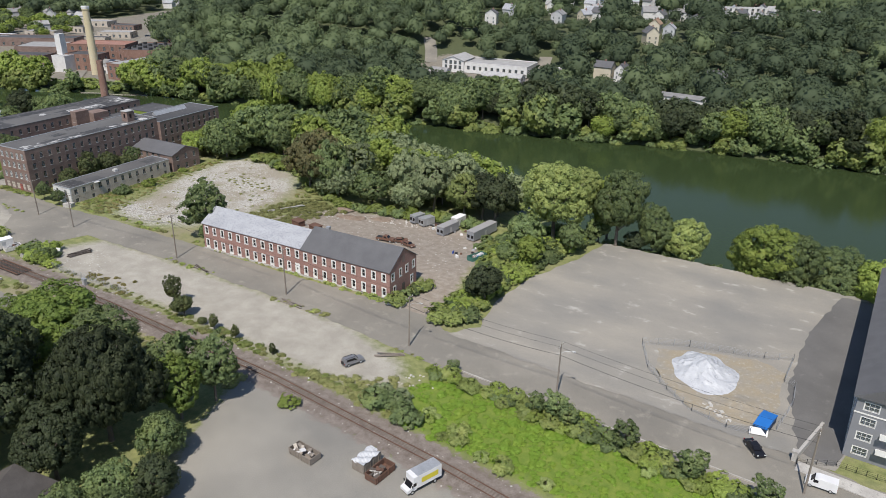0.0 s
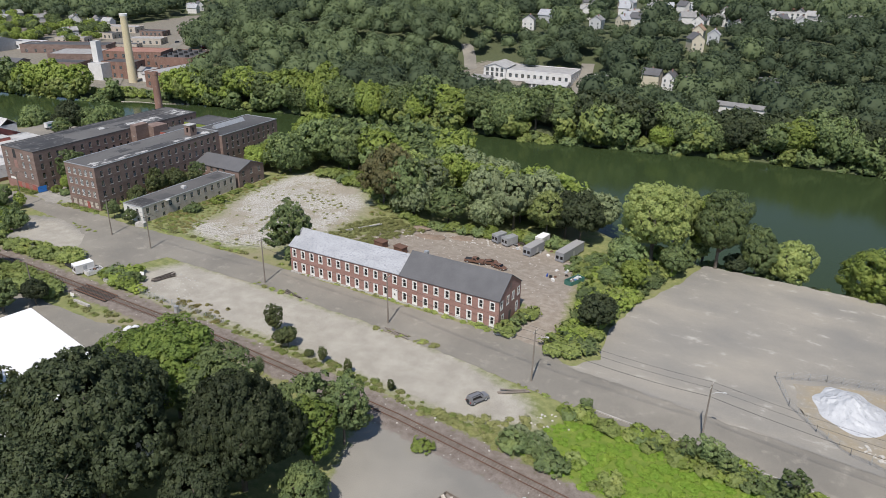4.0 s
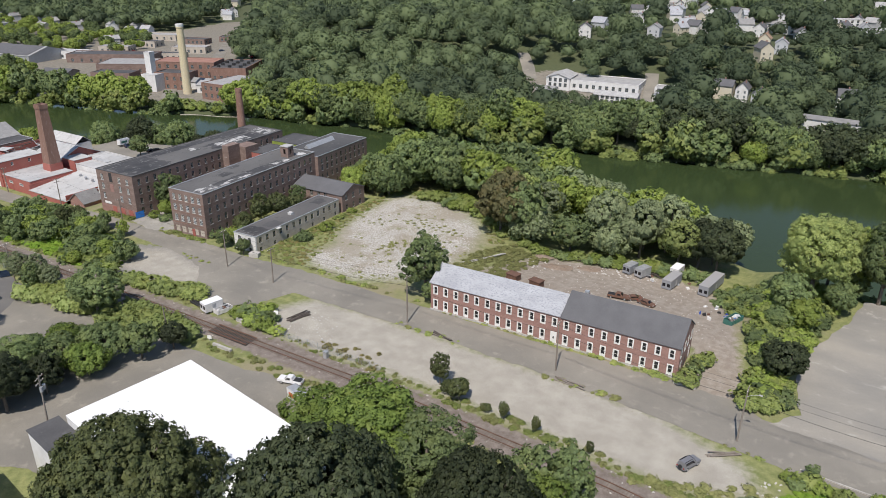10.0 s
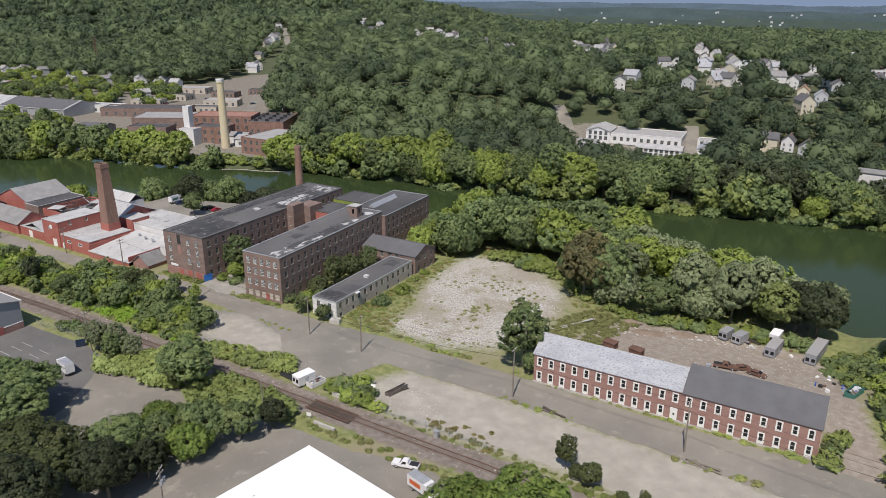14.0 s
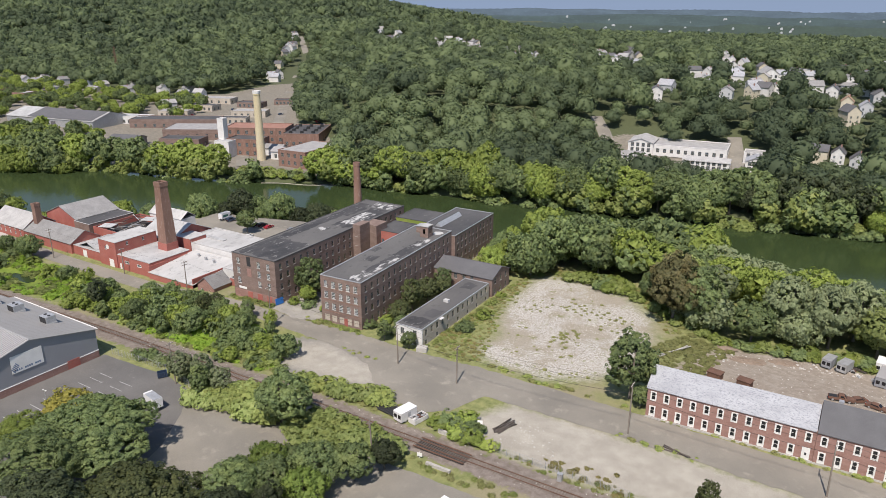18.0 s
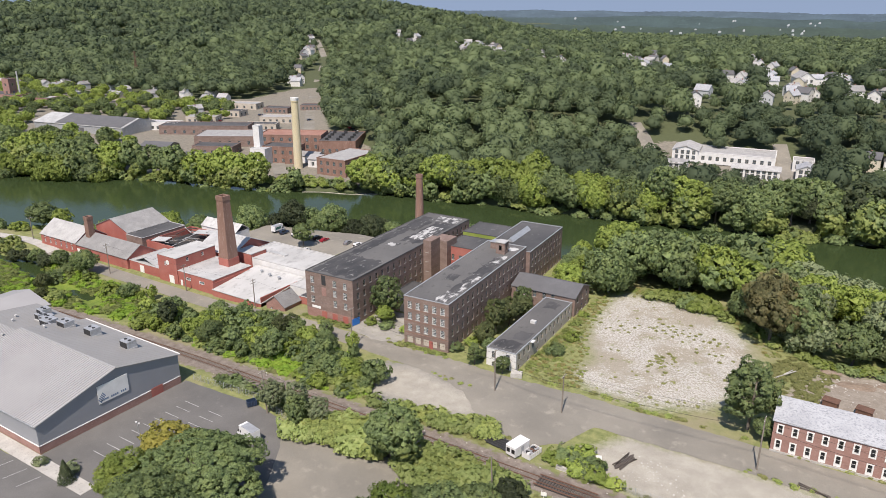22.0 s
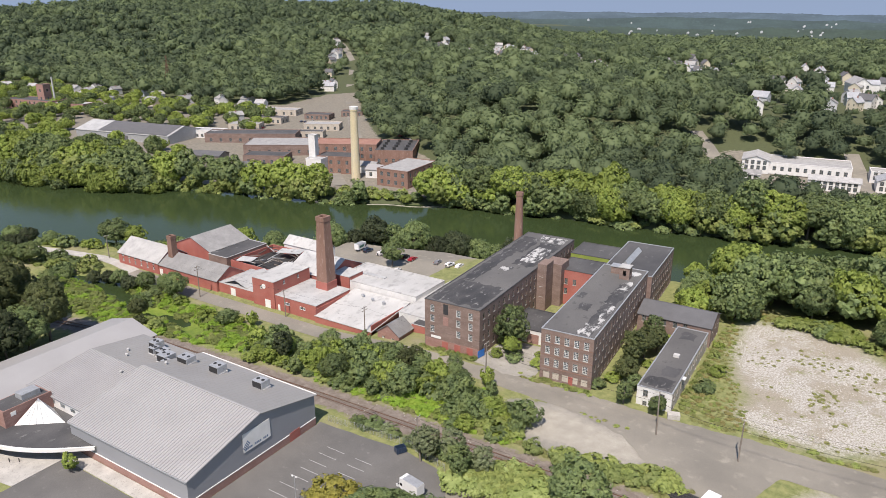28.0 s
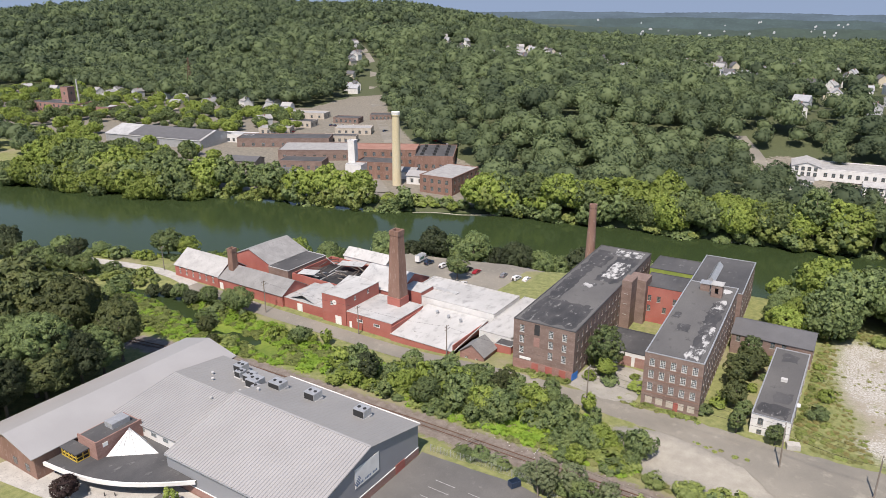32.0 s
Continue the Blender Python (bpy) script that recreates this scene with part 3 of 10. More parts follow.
def lane(name, line, width, mat, label, lift=0.05, step=3.0):
    """A road strip that follows the ground along a line."""
    bm = bmesh.new()
    pts = []
    for (ax, ay), (bx, by) in zip(line[:-1], line[1:]):
        n = max(1, int(math.hypot(bx - ax, by - ay) / step))
        pts += [(ax + (bx - ax) * k / n, ay + (by - ay) * k / n) for k in range(n)]
    pts.append(line[-1])
    rows = []
    for i, (x, y) in enumerate(pts):
        a, b = pts[max(i - 1, 0)], pts[min(i + 1, len(pts) - 1)]
        d = Vector((b[0] - a[0], b[1] - a[1])).normalized()
        rows.append([bm.verts.new((x - d.y * o, y + d.x * o, ground_z(x - d.y * o, y + d.x * o) + lift)) for o in np.linspace(-width / 2, width / 2, 4)])
    for p, q in zip(rows[:-1], rows[1:]):
        for k in range(3):
            bm.faces.new((p[k], p[k + 1], q[k + 1], q[k]))
    return solid(name, bm, mat, label, "road", kind="structure")


lane("road", [(-279, 123.6), (-300, 123.6), (-335, 123.4), (-385, 123.4), (-436, 125)], 6.6, ASPHALT, "cracked grey lane along the red works", 0.08)
RIVER_TRACK = [(-430, 126), (-443, 128), (-455, 128.5), (-472, 125), (-488, 121), (-513, 116), (-560, 108), (-600, 104)]
lane("path", RIVER_TRACK, 4.8, CONCRETE, "pale gravel track beside the river", 0.12)
lane("road", [(-470, 298), (-500, 325), (-548, 410), (-640, 515), (-741, 635), (-860, 790), (-1000, 930)], 9, ASPHALT, "grey road climbing into the wooded hills", 0.4, 8)
sheet("works_car_park", [(-382, 172), (-382, 200), (-361, 204), (-338, 211), (-312, 212), (-300, 208), (-298, 170)], ASPHALT, -2.9, "grey asphalt car park behind the works", "pavement", 0.5, 11)

sheet("forecourt", [(-277, 128.5), (-275.5, 146.5), (-259, 146.5), (-258, 128.2), (-266, 126.5)], CONCRETE_OLD, 0.05, "cracked weedy concrete forecourt between the mills", "pavement", 0.8, 15)
# ---- river ----
wx = list(np.linspace(-5000, -1300, 8)) + list(np.linspace(-1200, 300, 61)) + [600, 1200, 3000, 5000]
bm = bmesh.new()
lo = [bm.verts.new((x, float(np.interp(x, NEAR_X, NEAR_Y)) - 14, WATER)) for x in wx]
hi = [bm.verts.new((x, float(np.interp(x, FAR_X, FAR_Y)) + 6, WATER)) for x in wx]
for i in range(len(wx) - 1):
    bm.faces.new((lo[i], lo[i + 1], hi[i + 1], hi[i]))


def water_material():
    m, nt, bsdf, out = material("river_water")
    bsdf.inputs["Base Color"].default_value = (0.034, 0.052, 0.02, 1)
    bsdf.inputs["Roughness"].default_value = 0.1
    bsdf.inputs["IOR"].default_value = 1.33
    bsdf.inputs["Specular IOR Level"].default_value = 0.27
    n = grain(nt, 0.5, 4, (1, 2.0, 1), 0.6)
    relief(nt, bsdf, n, 0.12, 0.25)
    return m


WATER_MAT = water_material()
solid("water", bm, WATER_MAT, "calm dark green river water", "river", kind="structure")
for name, pts in (("water", [(-362, 99.5, 1.6), (-368, 102.4, 4.4), (-377, 104.4, 5.0), (-388, 104.4, 3.0)]), ("water", [(-404, 105.5, 2), (-412, 108, 4), (-424, 112, 4.5), (-434, 115, 5), (-446, 110, 4), (-462, 102, 4), (-480, 94, 5), (-540, 84, 5)])):
    bm = bmesh.new()
    a = [bm.verts.new((x - 0.3 * w, y - w, -4.3)) for x, y, w in pts]
    b = [bm.verts.new((x + 0.3 * w, y + w, -4.3)) for x, y, w in pts]
    for i in range(len(pts) - 1):
        bm.faces.new((a[i + 1], a[i], b[i], b[i + 1]))
    solid(name, bm, WATER_MAT, "still dark pond water in a brook bed", "brook", kind="structure")

# ---- trees ----
def leaf_sprays(pos, nrm, size, rng, tilt=0.6, slim=0.7):
    """Pointed three-cornered leaves or leaf sprays at pos, facing about along nrm."""
    n = nrm + rng.normal(0, tilt, nrm.shape)
    n /= np.linalg.norm(n, axis=1)[:, None] + 1e-9
    ref = np.where(np.abs(n[:, 2:3]) < 0.9, [[0, 0, 1.0]], [[1.0, 0, 0]])
    u = np.cross(n, ref)
    u /= np.linalg.norm(u, axis=1)[:, None]
    v = np.cross(n, u)
    a = rng.uniform(0, math.tau, len(pos))[:, None]
    u, v = u * np.cos(a) + v * np.sin(a), v * np.cos(a) - u * np.sin(a)
    s = (size * rng.uniform(0.65, 1.35, len(pos)))[:, None]
    flip = np.where((np.cross(u, v) * nrm).sum(1) < 0, -1.0, 1.0)[:, None]
    v = v * flip
    c = np.stack((pos + u * s, pos + (v * slim - u * 0.6) * s, pos - (v * slim + u * 0.6) * s), 1)
    soft = nrm / (np.linalg.norm(nrm, axis=1)[:, None] + 1e-9) + 0.7 * n
    soft /= np.linalg.norm(soft, axis=1)[:, None] + 1e-9
    return np.concatenate((c.reshape(-1, 3), np.repeat(soft, 3, 0)), 1)


def ball(rng, n):
    p = rng.normal(0, 1, (n, 3))
    return p / np.linalg.norm(p, axis=1)[:, None]


def crown_points(rng, lumps, leaves, rx, rz, lump, base, flat=0.2, droop=0.0, lobes=7):
    """Leaf places and outward directions on a crown: boughs rounded into lobes, each covered with clusters of leaves."""
    a = np.arange(lobes) * 2.4 + rng.uniform(0, 6)
    up = rng.uniform(-0.35, 0.75, lobes)
    out = rng.uniform(0.42, 0.62, lobes)
    mid = np.column_stack((np.cos(a) * out * np.sqrt(1 - up * up * 0.6), np.sin(a) * out * np.sqrt(1 - up * up * 0.6), up * 0.62))
    mid = np.concatenate(([[0, 0, 0.1]], mid))
    rad = np.concatenate(([0.74], rng.uniform(0.36, 0.52, lobes)))
    pick = rng.choice(lobes + 1, lumps * 6, p=rad ** 2 / (rad ** 2).sum())
    d = ball(rng, lumps * 6)
    c = mid[pick] + d * rad[pick][:, None]
    clear = np.linalg.norm(c[:, None] - mid[None], axis=2) / rad[None]
    ok = (clear.min(1) > 0.96) & (c[:, 2] > -0.75)
    c, d = c[ok][:lumps], d[ok][:lumps]
    c = c * rng.uniform(0.9, 1.07, len(c))[:, None] * [rx, rx, rz]
    c[:, 2] *= np.where(c[:, 2] < 0, 0.75, 1)
    r = lump * rng.uniform(0.6, 1.3, len(c))
    pick = rng.integers(0, len(c), leaves)
    o, face = ball(rng, leaves), d[pick]
    facing = (o * face).sum(1)[:, None]
    o = np.where(facing < -0.15, o - 2 * facing * face, o)
    p = c[pick] + o * (r[pick] * rng.uniform(0.75, 1.1, leaves))[:, None] * [1, 1, 0.8]
    p[:, 2] -= droop * rng.uniform(0, 1, leaves) ** 2
    nrm = o + 0.5 * face
    nrm[:, 2] += flat
    p[:, 2] += base
    return p, nrm


def leaf_mesh(name, corners):
    """Separate leaves from rows of place and soft outward direction."""
    me = array_mesh(name, corners[:, :3], np.arange(len(corners)).reshape(-1, 3))
    me.polygons.foreach_set("use_smooth", np.ones(len(me.polygons), bool))
    layer = me.attributes.new("custom_normal", "FLOAT_VECTOR", "POINT")
    layer.data.foreach_set("vector", np.ascontiguousarray(corners[:, 3:6], np.float32).ravel())
    return me


def trunk_mesh(rng, tall, r, limbs):
    bm = bmesh.new()
    lean = rng.normal(0, 0.03 * tall, 2)
    mid = (lean[0] * 0.5, lean[1] * 0.5, tall * 0.5)
    tube(bm, [((0, 0, -0.6), r * 1.5), ((0, 0, 0.3), r * 1.15), (mid, r * 0.8), ((lean[0], lean[1], tall), r * 0.3)], 8)
    for k in range(limbs):
        a, s = k * 2.4 + rng.uniform(0, 0.6), rng.uniform(0.28, 0.7)
        p = Vector((lean[0] * s, lean[1] * s, tall * s))
        out = tall * rng.uniform(0.22, 0.4)
        q = p + Vector((math.cos(a) * out * 0.55, math.sin(a) * out * 0.55, out * 0.45))
        e = p + Vector((math.cos(a) * out, math.sin(a) * out, out * 1.05))
        tube(bm, [(p, r * 0.45), (q, r * 0.3), (e, r * 0.1)], 6)
    return to_mesh(bm, "trunk", True)


def tree_model(seed, rx, rz, lumps, leaves, size, lump, clear, thick, tilt=0.6, droop=0.0, flat=0.2):
    """Meshes of a tree: trunk with limbs, and a crown of leaves."""
    rng = np.random.default_rng(seed)
    base = clear + rz * 0.75
    p, n = crown_points(rng, lumps, leaves, rx, rz, lump, base, flat, droop)
    # the inner boughs, behind the outer leaves
    q, k = crown_points(rng, lumps // 2, leaves // 6, rx * 0.76, rz * 0.78, lump, base, flat, droop)
    crown = leaf_mesh("crown", np.concatenate((leaf_sprays(p, n, np.full(len(p), size), rng, tilt), leaf_sprays(q, k, np.full(len(q), size * 2.1), rng, tilt))))
    return trunk_mesh(rng, base + rz * 0.55, thick, 7), crown


MODELS = {
    # close to the camera: many small leaves
    "big_a": tree_model(1, 7.8, 8.2, 420, 17000, 0.24, 0.85, 4.0, 0.45, 0.5),
    "big_b": tree_model(2, 7.2, 8.7, 380, 16000, 0.24, 0.9, 4.0, 0.42, 0.5),
    "dome": tree_model(31, 12.8, 9.0, 1250, 44000, 0.27, 0.8, 4.0, 0.6, 0.5),
    # across the street and along the tracks
    "mid_a": tree_model(3, 5.2, 5.6, 170, 5600, 0.29, 0.8, 2.6, 0.3),
    "mid_b": tree_model(4, 4.7, 6.7, 160, 5400, 0.29, 0.8, 2.8, 0.28),
    "mid_c": tree_model(5, 6.0, 5.4, 170, 5800, 0.30, 0.95, 2.4, 0.32, droop=0.8),
    # by the river
    "far_a": tree_model(6, 6.3, 6.0, 190, 3600, 0.4, 0.8, 2.0, 0.3),
    "far_b": tree_model(7, 5.6, 7.0, 180, 3500, 0.4, 0.8, 2.0, 0.3),
    "far_c": tree_model(8, 7.0, 5.6, 200, 3800, 0.4, 0.9, 1.6, 0.3, droop=1.8),
    # the same seen from farther off: fewer, larger leaf sprays
    "dist_a": tree_model(16, 6.3, 6.0, 110, 1400, 0.62, 1.0, 2.0, 0.3, 0.5),
    "dist_b": tree_model(17, 5.6, 7.0, 100, 1350, 0.62, 1.0, 2.0, 0.3, 0.5),
    "dist_c": tree_model(18, 7.0, 5.5, 110, 1450, 0.62, 1.1, 1.6, 0.3, 0.5, 1.6),
    "young": tree_model(19, 3.4, 5.3, 40, 650, 0.56, 1.0, 1.0, 0.2, 0.6),
    # saplings and shrubs
    "sapling": tree_model(9, 1.8, 2.9, 50, 1600, 0.18, 0.42, 0.6, 0.1),
    "shrub": tree_model(10, 2.5, 1.5, 50, 1200, 0.23, 0.5, 0.0, 0.08, 0.5, 0.0, 1.0),
    "bushy": tree_model(12, 2.7, 1.6, 44, 560, 0.34, 0.6, 0.0, 0.08, 0.5, 0.0, 1.0),
    "thin": tree_model(21, 2.6, 3.0, 40, 330, 0.2, 0.7, 2.2, 0.12),
    "tuft": tree_model(13, 1.9, 0.5, 26, 180, 0.36, 0.5, 0.0, 0.03, 0.5, 0.0, 2.5),
    "weedy": tree_model(11, 2.3, 0.9, 24, 330, 0.36, 0.6, 0.0, 0.05, 0.5, 0.0, 1.6),
}
TREE_MATS = {"fresh": LEAF_FRESH, "olive": LEAF_OLIVE, "willow": LEAF_WILLOW, "green": LEAF, "dark": LEAF_DARK, "light": LEAF_LIGHT, "grey": LEAF_GREY, "russet": LEAF_RUSSET, "gold": LEAF_GOLD, "weed": WEED, "rank": GRASS_LUSH, "tufts": TUFTS, "lime": LEAF_LIME, "copper": LEAF_COPPER, "dry": GRASS_DRY, "grass": GRASS_DRY, "lush": GRASS_LUSH}
TREE_WORDS = {"fresh": "fresh bright green", "olive": "dark olive green", "willow": "pale yellow-green", "green": "mid-green", "dark": "dark green", "light": "bright yellowish-green", "grey": "pale greyish-green", "russet": "russet-tinged", "gold": "golden-leaved", "weed": "rank light green", "lime": "lime green", "copper": "dark copper-leaved"}
made_trees = {}
planting = random.Random(5)


def plant(model, tone, x, y, scale=1.0, tall=None, label="", group="", name=None, z=None):
    """One tree or shrub at a place; trees of a kind share their meshes."""
    small = model in ("sapling", "shrub", "weedy")
    name = name or ("shrub" if model in ("shrub", "weedy") else "tree")
    z = ground_z(x, y) if z is None else z
    s = scale
    m = pose(x, y, z - 0.05, 0, 0, planting.uniform(0, 360)) @ Matrix.Diagonal((s, s, (tall or s), 1))
    key = (model, tone)
    if key not in made_trees:
        trunk, crown = MODELS[model]
        crown = crown.copy()
        crown.materials.append(TREE_MATS[tone])
        if not trunk.materials:
            trunk.materials.append(BARK)
        made_trees[key] = (trunk, crown)
    trunk, crown = made_trees[key]
    words = label or ("%s leafy shrub growing wild on the ground" if small else "%s broad-leaved tree in full summer leaf") % TREE_WORDS[tone]
    ob = thing(name, words, "shrub" if name == "shrub" else "tree", m, group)
    part("trunk", trunk, None, ob)
    part("crown", crown, None, ob)
    return ob


def row(spec, model, tones, group="", jitter=0.0, sizes=(0.8, 1.2), name=None, label=""):
    for x, y in spec:
        s = planting.uniform(*sizes)
        plant(model if isinstance(model, str) else planting.choice(model), planting.choice(tones), x + planting.uniform(-jitter, jitter), y + planting.uniform(-jitter, jitter), s, s * planting.uniform(0.88, 1.15), label, group, name)


def mass(spec, model, tone, label, name="undergrowth", jitter=0.0, sizes=(0.8, 1.2), category="undergrowth", clump=0.0, seed=1):
    """Many plants that nobody would count, in one object."""
    rng = np.random.default_rng(seed)
    models = [model] if isinstance(model, str) else model
    store = []
    for x, y in spec:
        x, y = x + rng.uniform(-jitter, jitter), y + rng.uniform(-jitter, jitter)
        trunk, crown = MODELS[models[rng.integers(len(models))]]
        s = rng.uniform(*sizes) * (1 + clump * noise.noise((x * 0.045, y * 0.045, 4.0)))
        a = rng.uniform(0, math.tau)
        turn = np.array([[math.cos(a), -math.sin(a), 0], [math.sin(a), math.cos(a), 0], [0, 0, 1]])
        at = np.array([x, y, ground_z(x, y) - 0.05])
        co = np.empty(len(crown.vertices) * 3, np.float32)
        crown.vertices.foreach_get("co", co)
        nv = np.empty(len(crown.vertices) * 3, np.float32)
        crown.attributes["custom_normal"].data.foreach_get("vector", nv)
        store.append(np.concatenate((co.reshape(-1, 3) @ turn.T * [s, s, s * rng.uniform(0.85, 1.2)] + at, nv.reshape(-1, 3) @ turn.T), 1))
    ob = solid(name, leaf_mesh(name, np.concatenate(store)), TREE_MATS[tone], label, category, kind="stuff")
    return ob


def shares(spec, n, seed=2):
    """Split places at random into n lots."""
    rng = random.Random(seed)
    lots = [[] for _ in range(n)]
    for p in spec:
        lots[rng.randrange(n)].append(p)
    return lots


def scatter(poly, gap, keep=lambda x, y: True, seed=0):
    rng = random.Random(seed)
    xs, ys = [p[0] for p in poly], [p[1] for p in poly]
    out, y = [], min(ys)
    while y < max(ys):
        x = min(xs) + (gap / 2 if int(y / gap) % 2 else 0)
        while x < max(xs):
            px, py = x + rng.uniform(-0.38, 0.38) * gap, y + rng.uniform(-0.38, 0.38) * gap
            if inside(np.array(px), np.array(py), poly) > 0 and keep(px, py):
                out.append((px, py))
            x += gap
        y += gap * 0.87
    return out


# tall trees below the camera, south of the tracks
for x, y, wide, tall, tone, mod in ((-122.5, 46.5, 1.12, 1.42, "dark", "dome"), (-104, 60.5, 0.76, 1.2, "dark", "dome"), (-150, 35.5, 1.06, 1.32, "olive", "dome"), (-139.5, 69.5, 1.1, 0.8, "fresh", "big_b"), (-129, 68.5, 1.3, 1.05, "fresh", "big_b"), (-118, 69, 1.05, 0.95, "green", "big_a"), (-117, 35, 1.1, 1.2, "dark", "big_b"), (-134, 22, 1.2, 1.2, "dark", "big_a"), (-101, 48.5, 0.75, 0.85, "dark", "big_a"), (-152, 20, 1.1, 1.1, "dark", "big_a")):
    plant(mod, tone, x, y, wide, tall, group="trees south of the railway")
for x, y, wide, tall, tone in ((-83, 46, 0.75, 0.8, "green"), (-77, 49, 0.6, 0.55, "light"), (-89, 50, 0.7, 0.75, "green"), (-85, 55, 0.65, 0.7, "dark"), (-91, 43, 0.7, 0.7, "green"), (-78, 42, 0.7, 0.7, "green"), (-72, 39, 0.7, 0.65, "green"), (-92, 62, 0.7, 0.8, "green")):
    plant("mid_c", tone, x, y, wide, tall, group="trees south of the railway")
plant("mid_b", "fresh", -98.5, 71.5, 0.9, 0.95, group="trees south of the railway")
plant("mid_b", "green", -97.5, 79, 0.9, 1.0, group="trees south of the railway")
plant("mid_b", "green", -102, 75, 1.0, 1.1, group="trees south of the railway")
for x, y, wide, tall, tone, mod in ((-249, 49, 1.05, 0.72, "green", "dome"), (-221.5, 39, 1.02, 0.7, "olive", "dome"), (-246, 37, 1.1, 0.8, "green", "big_a"), (-264, 42, 0.7, 0.55, "light", "big_b"), (-205, 46, 0.8, 0.72, "dark", "big_b"), (-211, 52, 0.75, 0.62, "green", "big_a"), (-230, 28, 1.1, 0.9, "dark", "big_b"), (-208, 32, 1.0, 0.85, "dark", "big_a")):
    plant(mod, tone, x, y, wide, tall, group="trees by the car park")
plant("thin", "grey", -172, 52.5, 1.1, 1.5, "thin grey-leaved tree with bare twigs")
plant("mid_a", "gold", -265.5, 54.5, 1.15, 0.8, "golden-leaved small tree beside the car park")
for x, y, s, tone, mod in ((-225.5, 81, 1.2, "green", "mid_a"), (-214, 65, 0.78, "fresh", "mid_c"), (-205, 69, 0.9, "green", "mid_c"), (-209, 60, 0.85, "green", "mid_c"), (-199.5, 74, 0.78, "green", "mid_a"), (-216, 58, 0.75, "green", "mid_c"), (-203, 63, 0.75, "fresh", "mid_c"), (-210, 68, 0.7, "green", "mid_a"), (-196.5, 80.5, 0.62, "dark", "mid_a"), (-204, 54, 0.7, "dark", "mid_b")):
    plant(mod, tone, x, y, s, s * 0.95, group="trees between the yard and the tracks")
# along the tracks and the gravel lot
for x, y, wide, tall, mod in ((-136, 101.6, 0.42, 0.56, "mid_b"), (-129.6, 99, 0.44, 0.44, "mid_a"), (-133, 100, 0.3, 0.26, "mid_c"), (-118.7, 98.2, 0.22, 0.28, "mid_b"), (-111.3, 97.6, 0.2, 0.26, "mid_b"), (-123, 98.6, 0.2, 0.15, "mid_c"), (-100, 97.4, 0.16, 0.2, "mid_b")):
    plant(mod, "olive", x, y, wide, tall, "dark olive sapling beside the tracks", "saplings along the tracks")
plant("mid_b", "green", -162.4, 136, 1.3, 1.2, "full green broad-leaved tree beside the brick building")
plant("mid_a", "green", -158.8, 133.2, 0.45, 0.5)
# street edge by the lawn
for x, y, s in ((-39, 109, 1.25), (-36, 107.6, 1.1), (-25, 107, 1.25), (-13, 105.6, 1.3), (-1, 104.6, 1.3), (-63.5, 112.5, 0.65), (-43, 108, 1.0)):
    plant("sapling", "green", x, y, s, s * 0.85, group="small trees along the kerb")
row(scatter([(-70, 109), (-62, 112), (-36, 110.8), (-12, 108), (4, 105), (4, 102), (-30, 106), (-60, 107)], 2.7, seed=3), "shrub", ["light", "weed", "green"], "hedge along the kerb", sizes=(0.55, 0.9))
row([(-60, 94.5), (-55, 93.5), (-50, 92.6), (-58, 97), (-46, 92), (-40, 91.4), (-52, 95.5), (-34, 91), (-61, 99), (-30, 104.5), (-20, 103.5), (-44, 106)], ["bushy", "weedy"], ["lime", "weed", "light"], "low growth on the lawn", 1.2, (0.35, 0.8), "shrub")
row([(-68, 96), (-66.5, 98), (-70, 94.5), (-64, 95), (-62, 93.4), (-71, 97.5)], "shrub", ["grey", "green"], "thicket by the tracks", 0.4, (0.8, 1.2))
# hedge between yard drive and the east lot
HEDGE = shares(scatter([(-79, 128), (-74.5, 127.5), (-71, 133), (-73, 146), (-71, 163), (-66, 184), (-62, 197), (-76, 197), (-84, 180), (-82, 160), (-78, 142)], 2.6, seed=4), 3)
for lot, tone in zip(HEDGE, ("weed", "green", "light")):
    mass(lot, ["bushy", "shrub"], tone, "overgrown hedge and weeds beside the paved lot", "hedge", 0.4, (0.8, 1.35), "hedge")
plant("mid_a", "dark", -72.5, 143, 0.85, 0.85)
plant("mid_a", "dark", -76, 148, 0.5, 0.6)
# near river bank, east
for x, y, wide, tall, tone, mod in ((-73, 187, 1.3, 1.38, "willow", "big_b"), (-70, 199, 0.9, 1.2, "willow", "big_a"), (-57, 197, 1.02, 1.3, "green", "big_a"), (-62, 204, 0.9, 1.25, "light", "big_b"), (-47, 201, 0.75, 0.95, "green", "big_b"), (-38.5, 203, 0.85, 0.93, "willow", "big_b"), (-17, 205, 1.35, 1.3, "light", "big_a"), (-9, 203, 0.95, 1.2, "green", "big_b"), (3, 206, 1.1, 1.22, "green", "big_a"), (13, 204, 1.15, 1.15, "light", "big_b"), (25, 205, 1.2, 1.2, "green", "big_a"), (37, 206, 1.1, 1.1, "dark", "big_b")):
    plant(mod, tone, x, y, wide, tall, group="trees on the near river bank")
